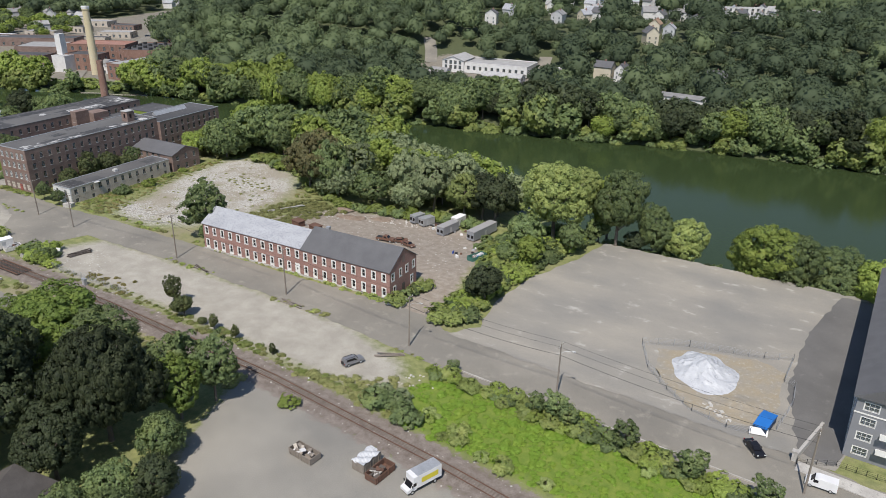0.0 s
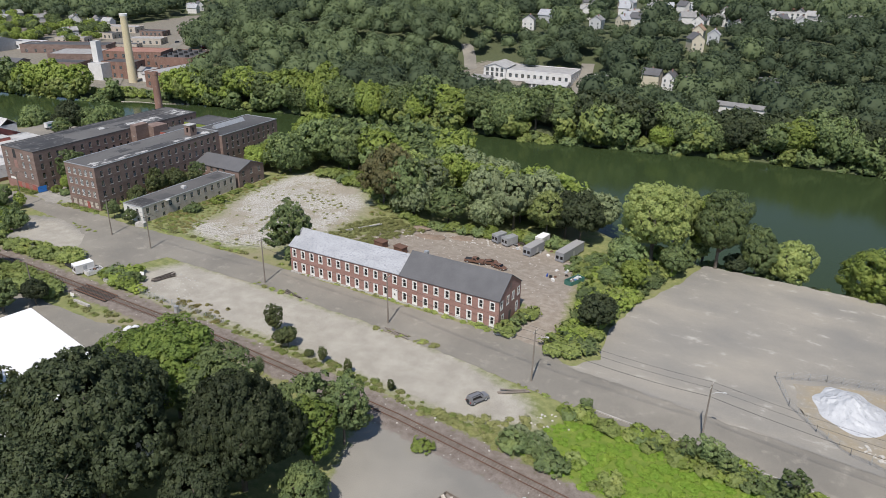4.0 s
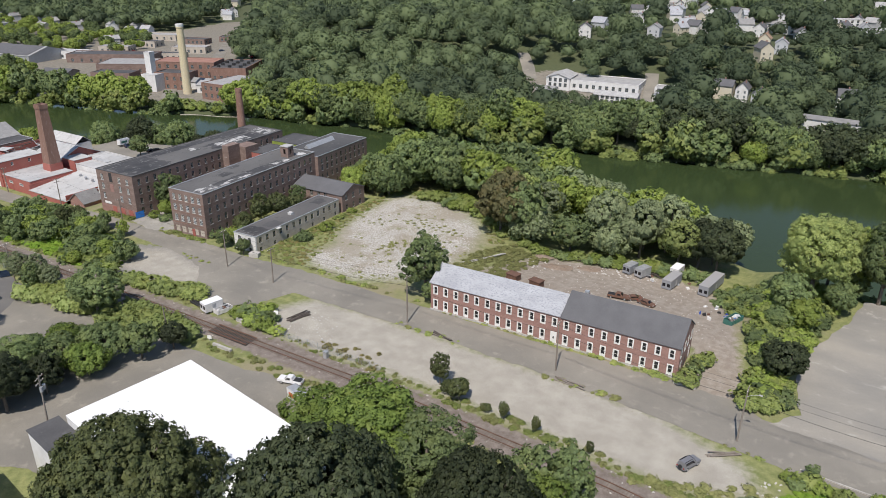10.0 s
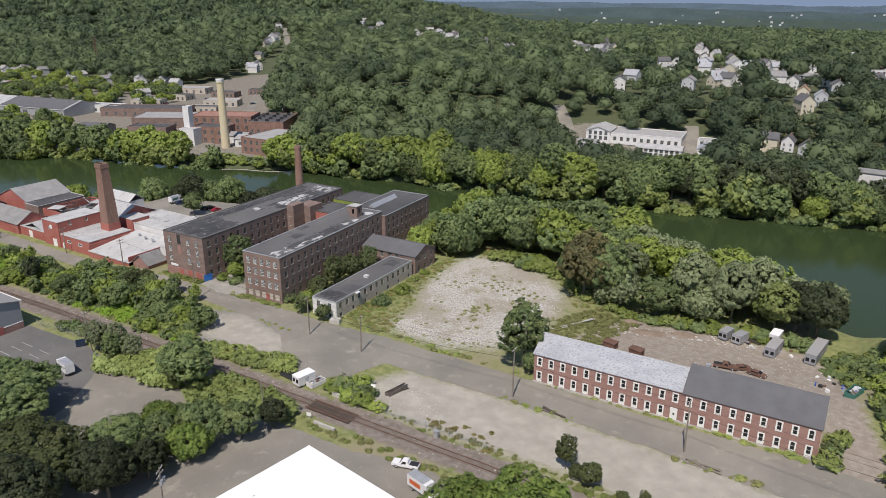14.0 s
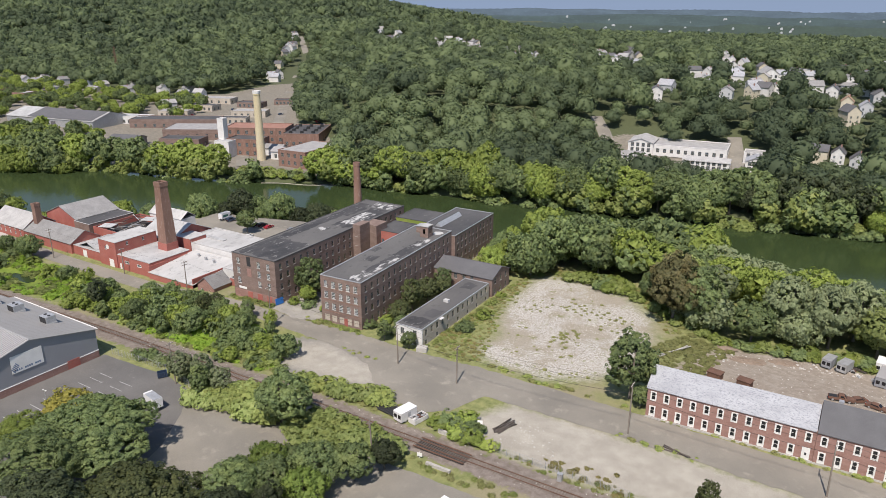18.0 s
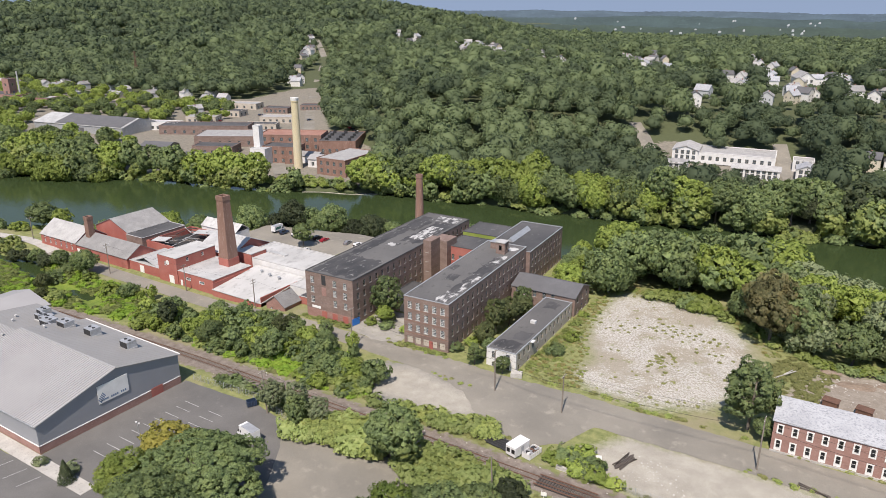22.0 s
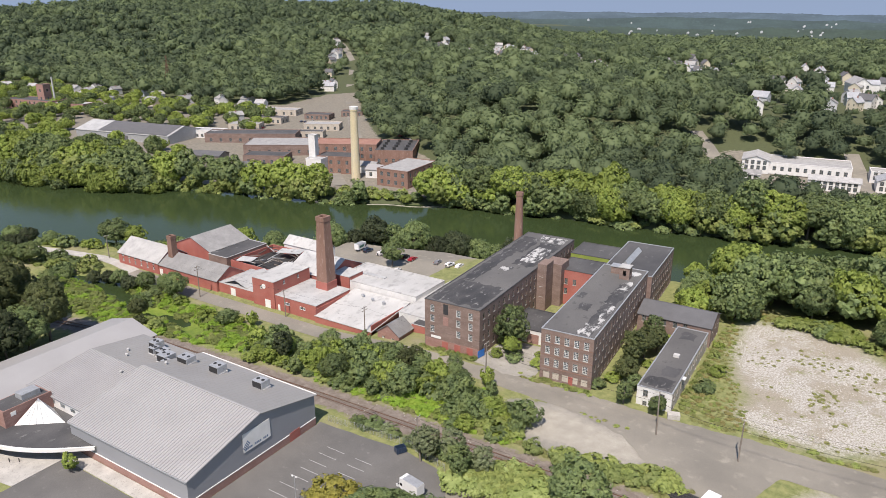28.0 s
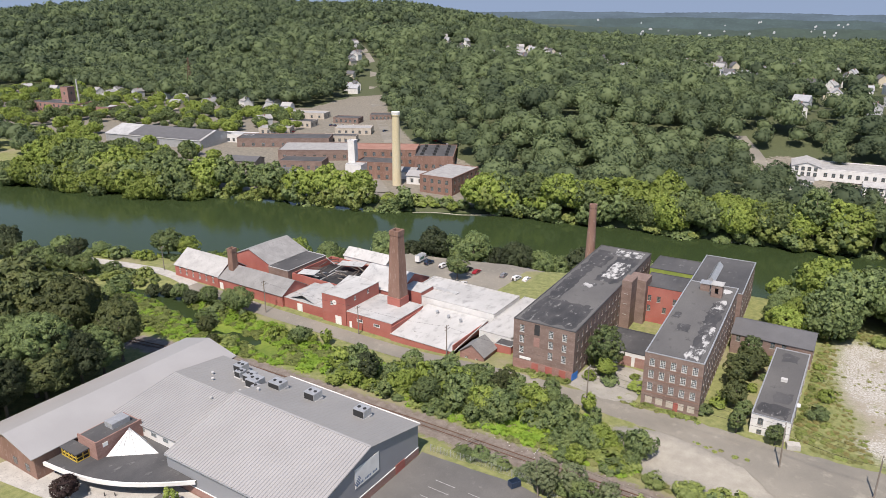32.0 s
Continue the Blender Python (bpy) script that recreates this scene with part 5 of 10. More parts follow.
def far_woods():
    rng = np.random.default_rng(12)
    bands = ((0, 640, 13.5, 800, 0.5, 0.7), (640, 1250, 14.5, 280, 0.82, 0.95), (1250, 2300, 19, 80, 1.5, 1.3))
    for bi, (r0, r1, gap, n, size, lump) in enumerate(bands):
        templates = [wood_template(20 + bi * 5 + k, n, size, lump, (5.6, 5.7, 5.9)[bi]) for k in range(4)]
        xs, ys = np.meshgrid(np.arange(-3000, 1900, gap), np.arange(200, 3900, gap * 0.9))
        x = (xs + rng.uniform(-0.42, 0.42, xs.shape) * gap).ravel()
        y = (ys + rng.uniform(-0.42, 0.42, ys.shape) * gap).ravel()
        d = np.hypot(x + 80, y + 15)
        ang = np.degrees(np.arctan2(x + 80, y + 15))
        fb = np.interp(x, FAR_X, FAR_Y)
        ok = (d >= r0) & (d < r1) & (y > fb + 20) & (ang > -68 - 12 * (d < 900)) & (ang < 14 + 14 * (d < 700))
        x, y, d = x[ok], y[ok], d[ok]
        ok = (inside(x, y, INDUSTRY) < 0) & (inside(x, y, APARTMENTS) < -4)
        for cx, cy, cr in clear_spots:
            ok &= np.hypot(x - cx, y - cy) > cr * 0.85
        ok &= np.hypot(x + 931, y - 531) > 7
        for street in HILL_STREETS:
            ok &= line_distance(x, y, street) > 6.5
        ok &= line_distance(x, y, [(-470, 298), (-500, 325), (-548, 410), (-741, 635), (-860, 790), (-1000, 930)]) > 9
        x, y = x[ok], y[ok]
        z = height(x, y)
        patch = np.array([noise.noise((a * 0.012, b * 0.012, 3.0)) for a, b in zip(x, y)])
        s = rng.uniform(0.7, 1.5, len(x)) * (1 + 0.15 * patch) * (1 + 0.15 * (bi == 2))
        # gardens below each house hold lower growth
        for hx, hy in HOUSES + APARTMENT_SITES:
            ux, uy = -110 - hx, -20 - hy
            far_off = math.hypot(ux, uy)
            ux, uy = ux / far_off, uy / far_off
            along, side = (x - hx) * ux + (y - hy) * uy, np.abs((x - hx) * uy - (y - hy) * ux)
            hz = ground_z(hx, hy)
            most = (hz + 4.2 + along * (95 - hz) / far_off - z) / 20.0
            s = np.where((along > -6) & (along < 72) & (side < 8.0), np.minimum(s, np.maximum(most, 0.42)), s)
        tint = np.clip(0.58 + 0.5 * patch + rng.normal(0, 0.36, len(x)) - 0.3 * sstep(-1000, -1300, x) - 0.6 * sstep(-270, -190, x) * (1 - sstep(640, 760, y)), 0, 1)
        a = rng.uniform(0, math.tau, len(x))
        which = rng.integers(0, 4, len(x))
        corners, tints = [], []
        for k in range(4):
            sel = which == k
            t = templates[k].reshape(-1, 6)
            ca, sa, sc = np.cos(a[sel])[:, None], np.sin(a[sel])[:, None], s[sel][:, None]
            px = (t[None, :, 0] * ca - t[None, :, 1] * sa) * sc + x[sel][:, None]
            py = (t[None, :, 0] * sa + t[None, :, 1] * ca) * sc + y[sel][:, None]
            pz = t[None, :, 2] * sc * rng.uniform(0.85, 1.2, (sel.sum(), 1)) + z[sel][:, None]
            nx = t[None, :, 3] * ca - t[None, :, 4] * sa
            ny = t[None, :, 3] * sa + t[None, :, 4] * ca
            corners.append(np.stack((px, py, pz, nx, ny, np.broadcast_to(t[None, :, 5], nx.shape)), -1).reshape(-1, 6))
            tints.append(np.repeat(tint[sel], len(t)))
        me = leaf_mesh("far_woods", np.concatenate(corners))
        float_layer(me, "tint", np.concatenate(tints))
        solid("far_woods", me, WOOD_LEAF, "dense green summer woodland covering the hills", "woods", kind="stuff")


def wood_leaf():
    m, nt, bsdf, out = material("far_leaves")
    at = nt.nodes.new("ShaderNodeAttribute")
    at.attribute_name = "tint"
    geo = nt.nodes.new("ShaderNodeNewGeometry")
    # both leaf tones hold a little extra blue to suggest distance haze
    col = mixed(nt, at.outputs["Fac"], (0.085, 0.116, 0.066), (0.2, 0.255, 0.122))
    col = mixed(nt, maths(nt, "MULTIPLY", geo.outputs["Random Per Island"], 0.25), col, (0.14, 0.18, 0.1))
    nt.links.new(col, bsdf.inputs["Base Color"])
    bsdf.inputs["Roughness"].default_value = 0.7
    bsdf.inputs["Specular IOR Level"].default_value = 0.2
    tr = nt.nodes.new("ShaderNodeBsdfTranslucent")
    nt.links.new(col, tr.inputs["Color"])
    mx = nt.nodes.new("ShaderNodeMixShader")
    mx.inputs[0].default_value = 0.42
    nt.links.new(bsdf.outputs[0], mx.inputs[1])
    nt.links.new(tr.outputs[0], mx.inputs[2])
    nt.links.new(mx.outputs[0], out.inputs["Surface"])
    return m


for street in HILL_STREETS:
    lane("road", street, 9, ASPHALT, "grey asphalt side street beside the apartment houses", 0.3)
WOOD_LEAF = wood_leaf()

# far ridges on the horizon; haze is in each tone, bluer and paler outward
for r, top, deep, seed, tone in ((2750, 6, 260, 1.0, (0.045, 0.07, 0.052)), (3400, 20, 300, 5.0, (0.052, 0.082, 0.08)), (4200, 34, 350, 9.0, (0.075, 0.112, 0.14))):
    rows, angles = [], np.arange(-62, 36, 0.12)
    for f, back in ((0.0, deep), (0.55, deep * 0.45), (0.85, deep * 0.15), (1.0, 0.0), (0.6, -deep * 0.5)):
        row_ = []
        for a in angles:
            ca, sa = math.cos(radians(a)), math.sin(radians(a))
            h = top + 16 * noise.noise((a * 0.09, seed, 0)) + 7 * noise.noise((a * 0.4, seed, 2))
            bump = 3.0 * noise.noise((a * 5.0, f * 7, seed)) + 2.0 * noise.noise((a * 14.0, f * 9, seed))
            d = r - back + 25 * noise.noise((a * 1.3, f * 3, seed))
            row_.append((-100 + d * sa, d * ca, -40 + (h + 40) * f + bump * (f > 0.1)))
        rows.append(row_)
    pts = np.array(rows).reshape(-1, 3)
    ii = np.arange(len(pts)).reshape(len(rows), -1)
    ridge_mesh = array_mesh("backdrop", pts, np.stack((ii[:-1, :-1], ii[:-1, 1:], ii[1:, 1:], ii[1:, :-1]), -1).reshape(-1, 4))
    ridge_mat = surface("hazed_woods", tone, tuple(v * 0.72 for v in tone), tuple(v * 1.15 for v in tone), 0.006, 0.03, 0.12, 0.95, 0)
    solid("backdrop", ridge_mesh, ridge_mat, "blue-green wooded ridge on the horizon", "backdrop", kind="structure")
far_woods()

# ---- building kit ----
def wall_mesh(length, high, openings, thick=0.4, inset=0.0):
    """A wall along x, its face at y = 0, with openings (x0, x1, z0, z1) that go through it."""
    bm = bmesh.new()
    xs = sorted({inset, length - inset, *[v for o in openings for v in o[:2]]})
    zs = sorted({0.0, high, *[v for o in openings for v in o[2:]]})
    hole = lambda x, z: any(a < x < b and c < z < d for a, b, c, d in openings)
    quad = lambda *c: bm.faces.new([bm.verts.new(p) for p in c])
    for z0, z1 in zip(zs[:-1], zs[1:]):
        run = None
        for x0, x1 in list(zip(xs[:-1], xs[1:])) + [(None, None)]:
            if x0 is not None and not hole((x0 + x1) / 2, (z0 + z1) / 2):
                run = (run[0], x1) if run else (x0, x1)
            elif run:
                a, b = run
                quad((a, 0, z0), (b, 0, z0), (b, 0, z1), (a, 0, z1))
                quad((b, thick, z0), (a, thick, z0), (a, thick, z1), (b, thick, z1))
                run = None
    for a, b, c, d in openings:
        quad((a, 0, c), (a, thick, c), (a, thick, d), (a, 0, d))
        quad((b, thick, c), (b, 0, c), (b, 0, d), (b, thick, d))
        quad((a, 0, c), (b, 0, c), (b, thick, c), (a, thick, c))
        quad((a, thick, d), (b, thick, d), (b, 0, d), (a, 0, d))
    a, b = inset, length - inset
    quad((a, 0, high), (b, 0, high), (b, thick, high), (a, thick, high))
    quad((a, thick, 0), (b, thick, 0), (b, 0, 0), (a, 0, 0))
    quad((a, thick, 0), (a, 0, 0), (a, 0, high), (a, thick, high))
    quad((b, 0, 0), (b, thick, 0), (b, thick, high), (b, 0, high))
    bmesh.ops.remove_doubles(bm, verts=bm.verts, dist=0.0005)
    me = bpy.data.meshes.new("wall")
    bm.to_mesh(me)
    bm.free()
    return me


def bars_frame(w, h, across, down, bar=0.05, rim=0.08, deep=0.08):
    """A window frame with glazing bars, in one piece."""
    xs = [rim + (w - 2 * rim) * k / across for k in range(across + 1)]
    zs = [rim + (h - 2 * rim) * k / down for k in range(down + 1)]
    holes = [(x0 + bar / 2 * (i > 0), x1 - bar / 2 * (i < across - 1), z0 + bar / 2 * (j > 0), z1 - bar / 2 * (j < down - 1)) for i, (x0, x1) in enumerate(zip(xs[:-1], xs[1:])) for j, (z0, z1) in enumerate(zip(zs[:-1], zs[1:]))]
    me = wall_mesh(w, h, holes, deep)
    me.transform(Matrix.Translation((-w / 2, 0.1, 0)))
    me.name = "window_frame"
    return me


def surround_mesh(w, h, side, top, bottom, proud=0.05, arch=True):
    """A painted band round a window, with an arched head."""
    bm = bmesh.new()
    outer = [(-w / 2 - side, -bottom), (w / 2 + side, -bottom), (w / 2 + side, h + top), (-w / 2 - side, h + top)]
    rise = w * 0.28 if arch else 0.0
    inner = [(w / 2, 0.0), (w / 2, h - rise)] + [(w / 2 * math.cos(a), h - rise + rise * math.sin(a)) for a in [math.pi * k / 8 for k in range(1, 8)]] + [(-w / 2, h - rise), (-w / 2, 0.0)]
    for y0, y1 in ((-proud, 0.1),):
        of = [bm.verts.new((x, y0, z)) for x, z in outer]
        ob_ = [bm.verts.new((x, y1, z)) for x, z in outer]
        nf = [bm.verts.new((x, y0, z)) for x, z in inner]
        nb = [bm.verts.new((x, y1, z)) for x, z in inner]
        n = len(inner)
        for i in range(4):
            j = (i + 1) % 4
            bm.faces.new((of[i], ob_[i], ob_[j], of[j]))
        for i in range(n - 1):
            bm.faces.new((nf[i], nf[i + 1], nb[i + 1], nb[i]))
        bm.faces.new((nf[n - 1], nf[0], nb[0], nb[n - 1]))
        # front: bottom strip, right side, head, left side
        bm.faces.new((of[0], of[1], nf[0], nf[n - 1]))
        bm.faces.new((of[1], of[2], nf[1], nf[0]))
        bm.faces.new((of[2], of[3], *[nf[k] for k in range(n - 2, 0, -1)]))
        bm.faces.new((of[3], of[0], nf[n - 1], nf[n - 2]))
    return to_mesh(bm, "surround")


def window_kind(w, h, across, down, frame_mat, pane_mat=None, surround=None, sill=None, sill_mat=None, arch=True):
    k = {"w": w, "h": h, "frame": bars_frame(w, h, across, down)}
    k["frame"].materials.append(frame_mat)
    k["pane"] = to_mesh(boxes((-w / 2 + 0.06, w / 2 - 0.06, 0.13, 0.14, 0.06, h - 0.06)), "pane")
    k["pane"].materials.append(pane_mat or GLASS)
    if surround:
        k["surround"] = surround_mesh(w, h, *surround, arch=arch)
        k["surround"].materials.append(WHITE_PAINT)
    if sill:
        k["sill"] = to_mesh(boxes((-w / 2 - 0.1, w / 2 + 0.1, -0.08, 0.1, -0.16, 0.0)), "window_sill")
        k["sill"].materials.append(sill_mat or CONCRETE)
    return k


def put_window(parent, m, cx, z0, kind, skip=()):
    win = part("window", kind["frame"], None, parent, m=m @ pose(cx, 0, z0))
    for key, name in (("pane", "pane"), ("surround", "surround"), ("sill", "window_sill")):
        if key in kind and key not in skip:
            part(name, kind[key], None, win)
    return win


def sides(x0, x1, y0, y1, z0):
    return {"S": (pose(x0, y0, z0), x1 - x0, 0.0), "E": (pose(x1, y0, z0, 0, 0, 90), y1 - y0, 1.0), "N": (pose(x1, y1, z0, 0, 0, 180), x1 - x0, 0.0), "W": (pose(x0, y1, z0, 0, 0, 270), y1 - y0, 1.0)}


def block(parent, x0, x1, y0, y1, z0, z1, mat, faces=None, thick=0.4, slabs=(), mats=None):
    """Four walls with windows. faces: side -> rows of (z, kind, centres)."""
    out = {}
    for s, (m, length, ins) in sides(x0, x1, y0, y1, z0).items():
        holes, wins = [], []
        for z, kind, centres in (faces or {}).get(s, ()):
            for cx in centres:
                holes.append((cx - kind["w"] / 2, cx + kind["w"] / 2, z, z + kind["h"]))
                wins.append((cx, z, kind))
        out[s] = part("wall", wall_mesh(length, z1 - z0, holes, thick, ins * thick), (mats or {}).get(s, mat), parent, m=m)
        for cx, z, kind in wins:
            put_window(parent, m, cx, z, kind)
    for z in slabs:
        part("floor_slab", boxes((x0 + thick, x1 - thick, y0 + thick, y1 - thick, z - 0.15, z + 0.1)), WOOD_DARK, parent)
    return out


def spaced(length, n, margin):
    return [margin + (length - 2 * margin) * (k + 0.5) / n for k in range(n)]


def gable_roof(parent, x0, x1, y0, y1, eave, ridge, mat, along="x", over=0.35, thick=0.18, label=""):
    """Two slopes joined in one mesh, the ridge along x or y."""
    bm = bmesh.new()
    if along == "x":
        c, h = (y0 + y1) / 2, (y1 - y0) / 2 + over
        dz = (ridge - eave) / ((y1 - y0) / 2) * over
        prism(bm, [(c - h, eave - dz), (c, ridge), (c + h, eave - dz), (c + h, eave - dz + thick), (c, ridge + thick * 1.2), (c - h, eave - dz + thick)], x0 - over, x1 + over, "x")
    else:
        c, h = (x0 + x1) / 2, (x1 - x0) / 2 + over
        dz = (ridge - eave) / ((x1 - x0) / 2) * over
        prism(bm, [(c - h, eave - dz), (c, ridge), (c + h, eave - dz), (c + h, eave - dz + thick), (c, ridge + thick * 1.2), (c - h, eave - dz + thick)], y0 - over, y1 + over, "y")
    return part("roof", bm, mat, parent, label)


def gable_wall(parent, side, x0, x1, y0, y1, eave, ridge, mat, thick=0.4, along="x"):
    bm = bmesh.new()
    if along == "x":
        a, b = (x1 - thick, x1) if side == "E" else (x0, x0 + thick)
        prism(bm, [(y0, eave), (y1, eave), ((y0 + y1) / 2, ridge)], a, b, "x")
    else:
        a, b = (y0, y0 + thick) if side == "S" else (y1 - thick, y1)
        prism(bm, [(x0, eave), (x1, eave), ((x0 + x1) / 2, ridge)], a, b, "y")
    return part("gable", bm, mat, parent)


def flat_roof(parent, x0, x1, y0, y1, z, mat, parapet=0.35, rim=0.3, rim_mat=None, label="", rise=0.0):
    bm = boxes((x0 + 0.02, x1 - 0.02, y0 + 0.02, y1 - 0.02, z - 0.25, z + 0.02))
    r = part("roof", bm, mat, parent, label)
    if parapet:
        bm = boxes((x0 - 0.08, x1 + 0.08, y0 - 0.08, y0 + rim, z, z + parapet), (x0 - 0.08, x1 + 0.08, y1 - rim, y1 + 0.08, z, z + parapet), (x0 - 0.08, x0 + rim, y0 + rim, y1 - rim, z, z + parapet), (x1 - rim, x1 + 0.08, y0 + rim, y1 - rim, z, z + parapet))
        part("cornice", bm, rim_mat or mat, parent)
    return r


def chimney_stack(name, x, y, z0, z1, w0, w1, mat, label, group="", cap=True, square=True):
    ob = thing(name, label, "chimney", pose(x, y, 0), group)
    n = 4 if square else 20
    k = math.sqrt(0.5) * (1.0 if square else math.sqrt(0.5) * 1.0)
    bm = bmesh.new()
    turn = math.pi / 4 if square else 0
    def ring(z, w):
        r = w * (math.sqrt(0.5) if square else 0.5)
        return [bm.verts.new((r * math.cos(turn + math.tau * i / n), r * math.sin(turn + math.tau * i / n), z)) for i in range(n)]
    prev = None
    for z, w in ((z0, w0), (z0 + (z1 - z0) * 0.5, (w0 + w1) / 2), (z1 - w1 * 0.55, w1), (z1 - w1 * 0.5, w1 * 1.1), (z1, w1 * 1.1), (z1, w1 * 0.72), (z1 - 1.5, w1 * 0.7)):
        r = ring(z, w)
        if prev:
            for i in range(n):
                bm.faces.new((prev[i], prev[(i + 1) % n], r[(i + 1) % n], r[i]))
        prev = r
    bm.faces.new(prev)
    part("shaft", bm, mat, ob)
    return ob, (lambda z: w0 + (w1 - w0) * (z - z0) / (z1 - z0))

# ---- two-storey brick building by the street ----
W_UP = window_kind(0.95, 1.95, 1, 2, WHITE_PAINT, GLASS_DARK, surround=(0.24, 0.25, 0.25))
W_LOW = window_kind(0.95, 1.95, 1, 2, WHITE_PAINT, GLASS_DARK, surround=(0.24, 0.25, 0.58))
BX0, BXM, BX1, BY0, BY1 = -156.6, -120.9, -93.0, 131.7, 144.4
EAVE, RIDGE_W, RIDGE_E = 7.8, 10.9, 12.0
brick = thing("brick_building", "long two-storey red brick building with white-framed arched windows", "building", pose(BX1, BY0, 0, 0, 0, 1.8) @ pose(-BX1, -BY0, 0))
left_up = [1.45 + 2.98 * k for k in range(12)]
left_low = left_up[:11]
block(brick, BX0, BXM, BY0 + 0.25, BY1 - 0.6, 0, EAVE, BRICK_RED, {"S": ((1.1, W_LOW, left_low), (4.9, W_UP, left_up)), "N": ((1.1, W_LOW, left_low), (4.9, W_UP, left_up)), "W": ((1.1, W_LOW, [3, 6.3, 9.6]), (4.9, W_UP, [3, 6.3, 9.6]))}, slabs=(4.1,))
right_c = [1.5 + 3.08 * k for k in range(9)]
block(brick, BXM + 0.03, BX1, BY0, BY1, 0, EAVE, BRICK_RED, {"S": ((1.1, W_LOW, right_c), (4.9, W_UP, right_c)), "N": ((1.1, W_LOW, right_c), (4.9, W_UP, right_c)), "E": ((1.1, W_LOW, [2.2, 10.4]), (4.9, W_UP, [1.5, 5.0, 8.0, 11.2]))}, slabs=(4.1,))
gable_roof(brick, BX0, BXM - 0.4, BY0 + 0.25, BY1 - 0.6, EAVE, RIDGE_W, SHINGLE_LIGHT, "x", 0.3, label="patchy light grey shingle roof")
gable_roof(brick, BXM + 0.35, BX1 - 0.05, BY0, BY1, EAVE, RIDGE_E, SHINGLE_DARK, "x", 0.3, label="smooth dark grey shingle roof")
gable_wall(brick, "E", BXM, BX1, BY0, BY1, EAVE, RIDGE_E, BRICK_RED)
gable_wall(brick, "W", BXM + 0.03, BX1, BY0, BY1, EAVE, RIDGE_E, BRICK_RED)
gable_wall(brick, "W", BX0, BXM, BY0 + 0.25, BY1 - 0.6, EAVE, RIDGE_W, BRICK_RED)
door = part("door", boxes((-0.8, 0.8, -0.06, 0.12, 0, 3.2)), WHITE_PAINT, brick, "white panelled door with a small pane", m=pose(BX0 + 34.2, BY0 + 0.25, 0.1))
part("pane", boxes((-0.18, 0.18, -0.075, -0.055, 1.35, 1.95)), BLACK, door)
part("door", boxes((-0.6, 0.6, -0.05, 0.12, 0, 2.4)), WOOD_DARK, brick, "dark timber gable door", m=pose(BX1, BY0 + 6.3, 0.1, 0, 0, 90))
part("loading_door", boxes((-0.6, 0.6, -0.05, 0.12, 0, 1.7)), BRICK_MILL, brick, "brown boarded loft hatch", m=pose(BX1, (BY0 + BY1) / 2, 8.3, 0, 0, 90))
part("plinth", boxes((BX0 - 0.06, BX1 + 0.06, BY0 - 0.06, BY0 + 0.2, -0.3, 0.45)), CONCRETE, brick)
part("roof_vent", boxes((-0.5, 0.5, -0.5, 0.5, 0, 0.9)), GALV, brick, m=pose(-117.5, 139.5, 11.3))

# ---- four-storey mill ----
W_MILL = window_kind(1.35, 2.1, 3, 4, WHITE_PAINT, sill=True)
W_SIDE = window_kind(1.15, 2.0, 2, 4, WOOD_GREY, sill=True)
W_BOARD = window_kind(1.9, 2.1, 1, 1, WOOD_GREY, CREAM_WALL)
mill = thing("mill_building", "long four-storey derelict brown brick mill", "building", pose(-256.6, 130.0, 0, 0, 0, 3.8), "mill buildings")
front5 = spaced(14.6, 5, 0.6)
side20 = spaced(57, 17, 1.0)
block(mill, 0, 14.6, 0, 57, -0.5, 14.9, BRICK_MILL, {"S": ((1.0, W_BOARD, front5), (4.9, W_MILL, front5), (8.5, W_MILL, front5), (11.9, W_MILL, front5)), "E": tuple((z, W_SIDE, side20) for z in (1.3, 4.9, 8.5, 11.9)), "W": tuple((z, W_SIDE, side20) for z in (1.3, 4.9, 8.5, 11.9))}, slabs=(3.9, 7.6, 11.2))
flat_roof(mill, 0, 14.6, 0, 57, 14.9, TAR_PALE, 0.18, 0.25, GALV, "patched black tar roof with white weathered patches")
side8 = spaced(33, 10, 1.0)
block(mill, -0.6, 16.0, 57.05, 90, -1, 13.2, BRICK_MILL, {"E": tuple((z, W_SIDE, side8) for z in (1.3, 4.9, 8.3, 11.0)[:4]), "W": tuple((z, W_SIDE, side8) for z in (4.9, 8.3)), "N": ((4.9, W_SIDE, front5), (8.3, W_SIDE, front5))}, slabs=(4, 7.6))
flat_roof(mill, -0.6, 16.0, 57.05, 90, 13.2, TAR, 0.18, 0.25, GALV, "black tar roof of the rear wing")
sky_l = part("skylight", prism(bmesh.new(), [(0, 0), (2.6, 0), (1.3, 1.5)], 64, 81, "y"), GALV, mill, "long glazed roof lantern", m=pose(4.0, 0, 13.25))
for k in range(12):
    part("pane", boxes((0.1, 1.15, 0, 1.15, -0.02, 0.02)), GLASS, sky_l, m=pose(0.06, 64.3 + 1.38 * k, 0.06, 0, -49, 0))
cup = part("stair_tower", wall_mesh(3.2, 3.9, [(1.1, 2.1, 1.2, 3.0)], 0.3), BRICK_MILL, mill, "square brick roof tower with a pale cap", m=pose(8.0, 46, 14.9))
part("wall", wall_mesh(3.2, 3.9, [(1.1, 2.1, 1.2, 3.0)], 0.3, 0.3), BRICK_MILL, cup, m=pose(3.2, 0, 0, 0, 0, 90))
part("wall", wall_mesh(3.2, 3.9, [], 0.3, 0.3), BRICK_MILL, cup, m=pose(0, 3.2, 0, 0, 0, 270))
part("wall", wall_mesh(3.2, 3.9, [], 0.3), BRICK_MILL, cup, m=pose(3.2, 3.2, 0, 0, 0, 180))
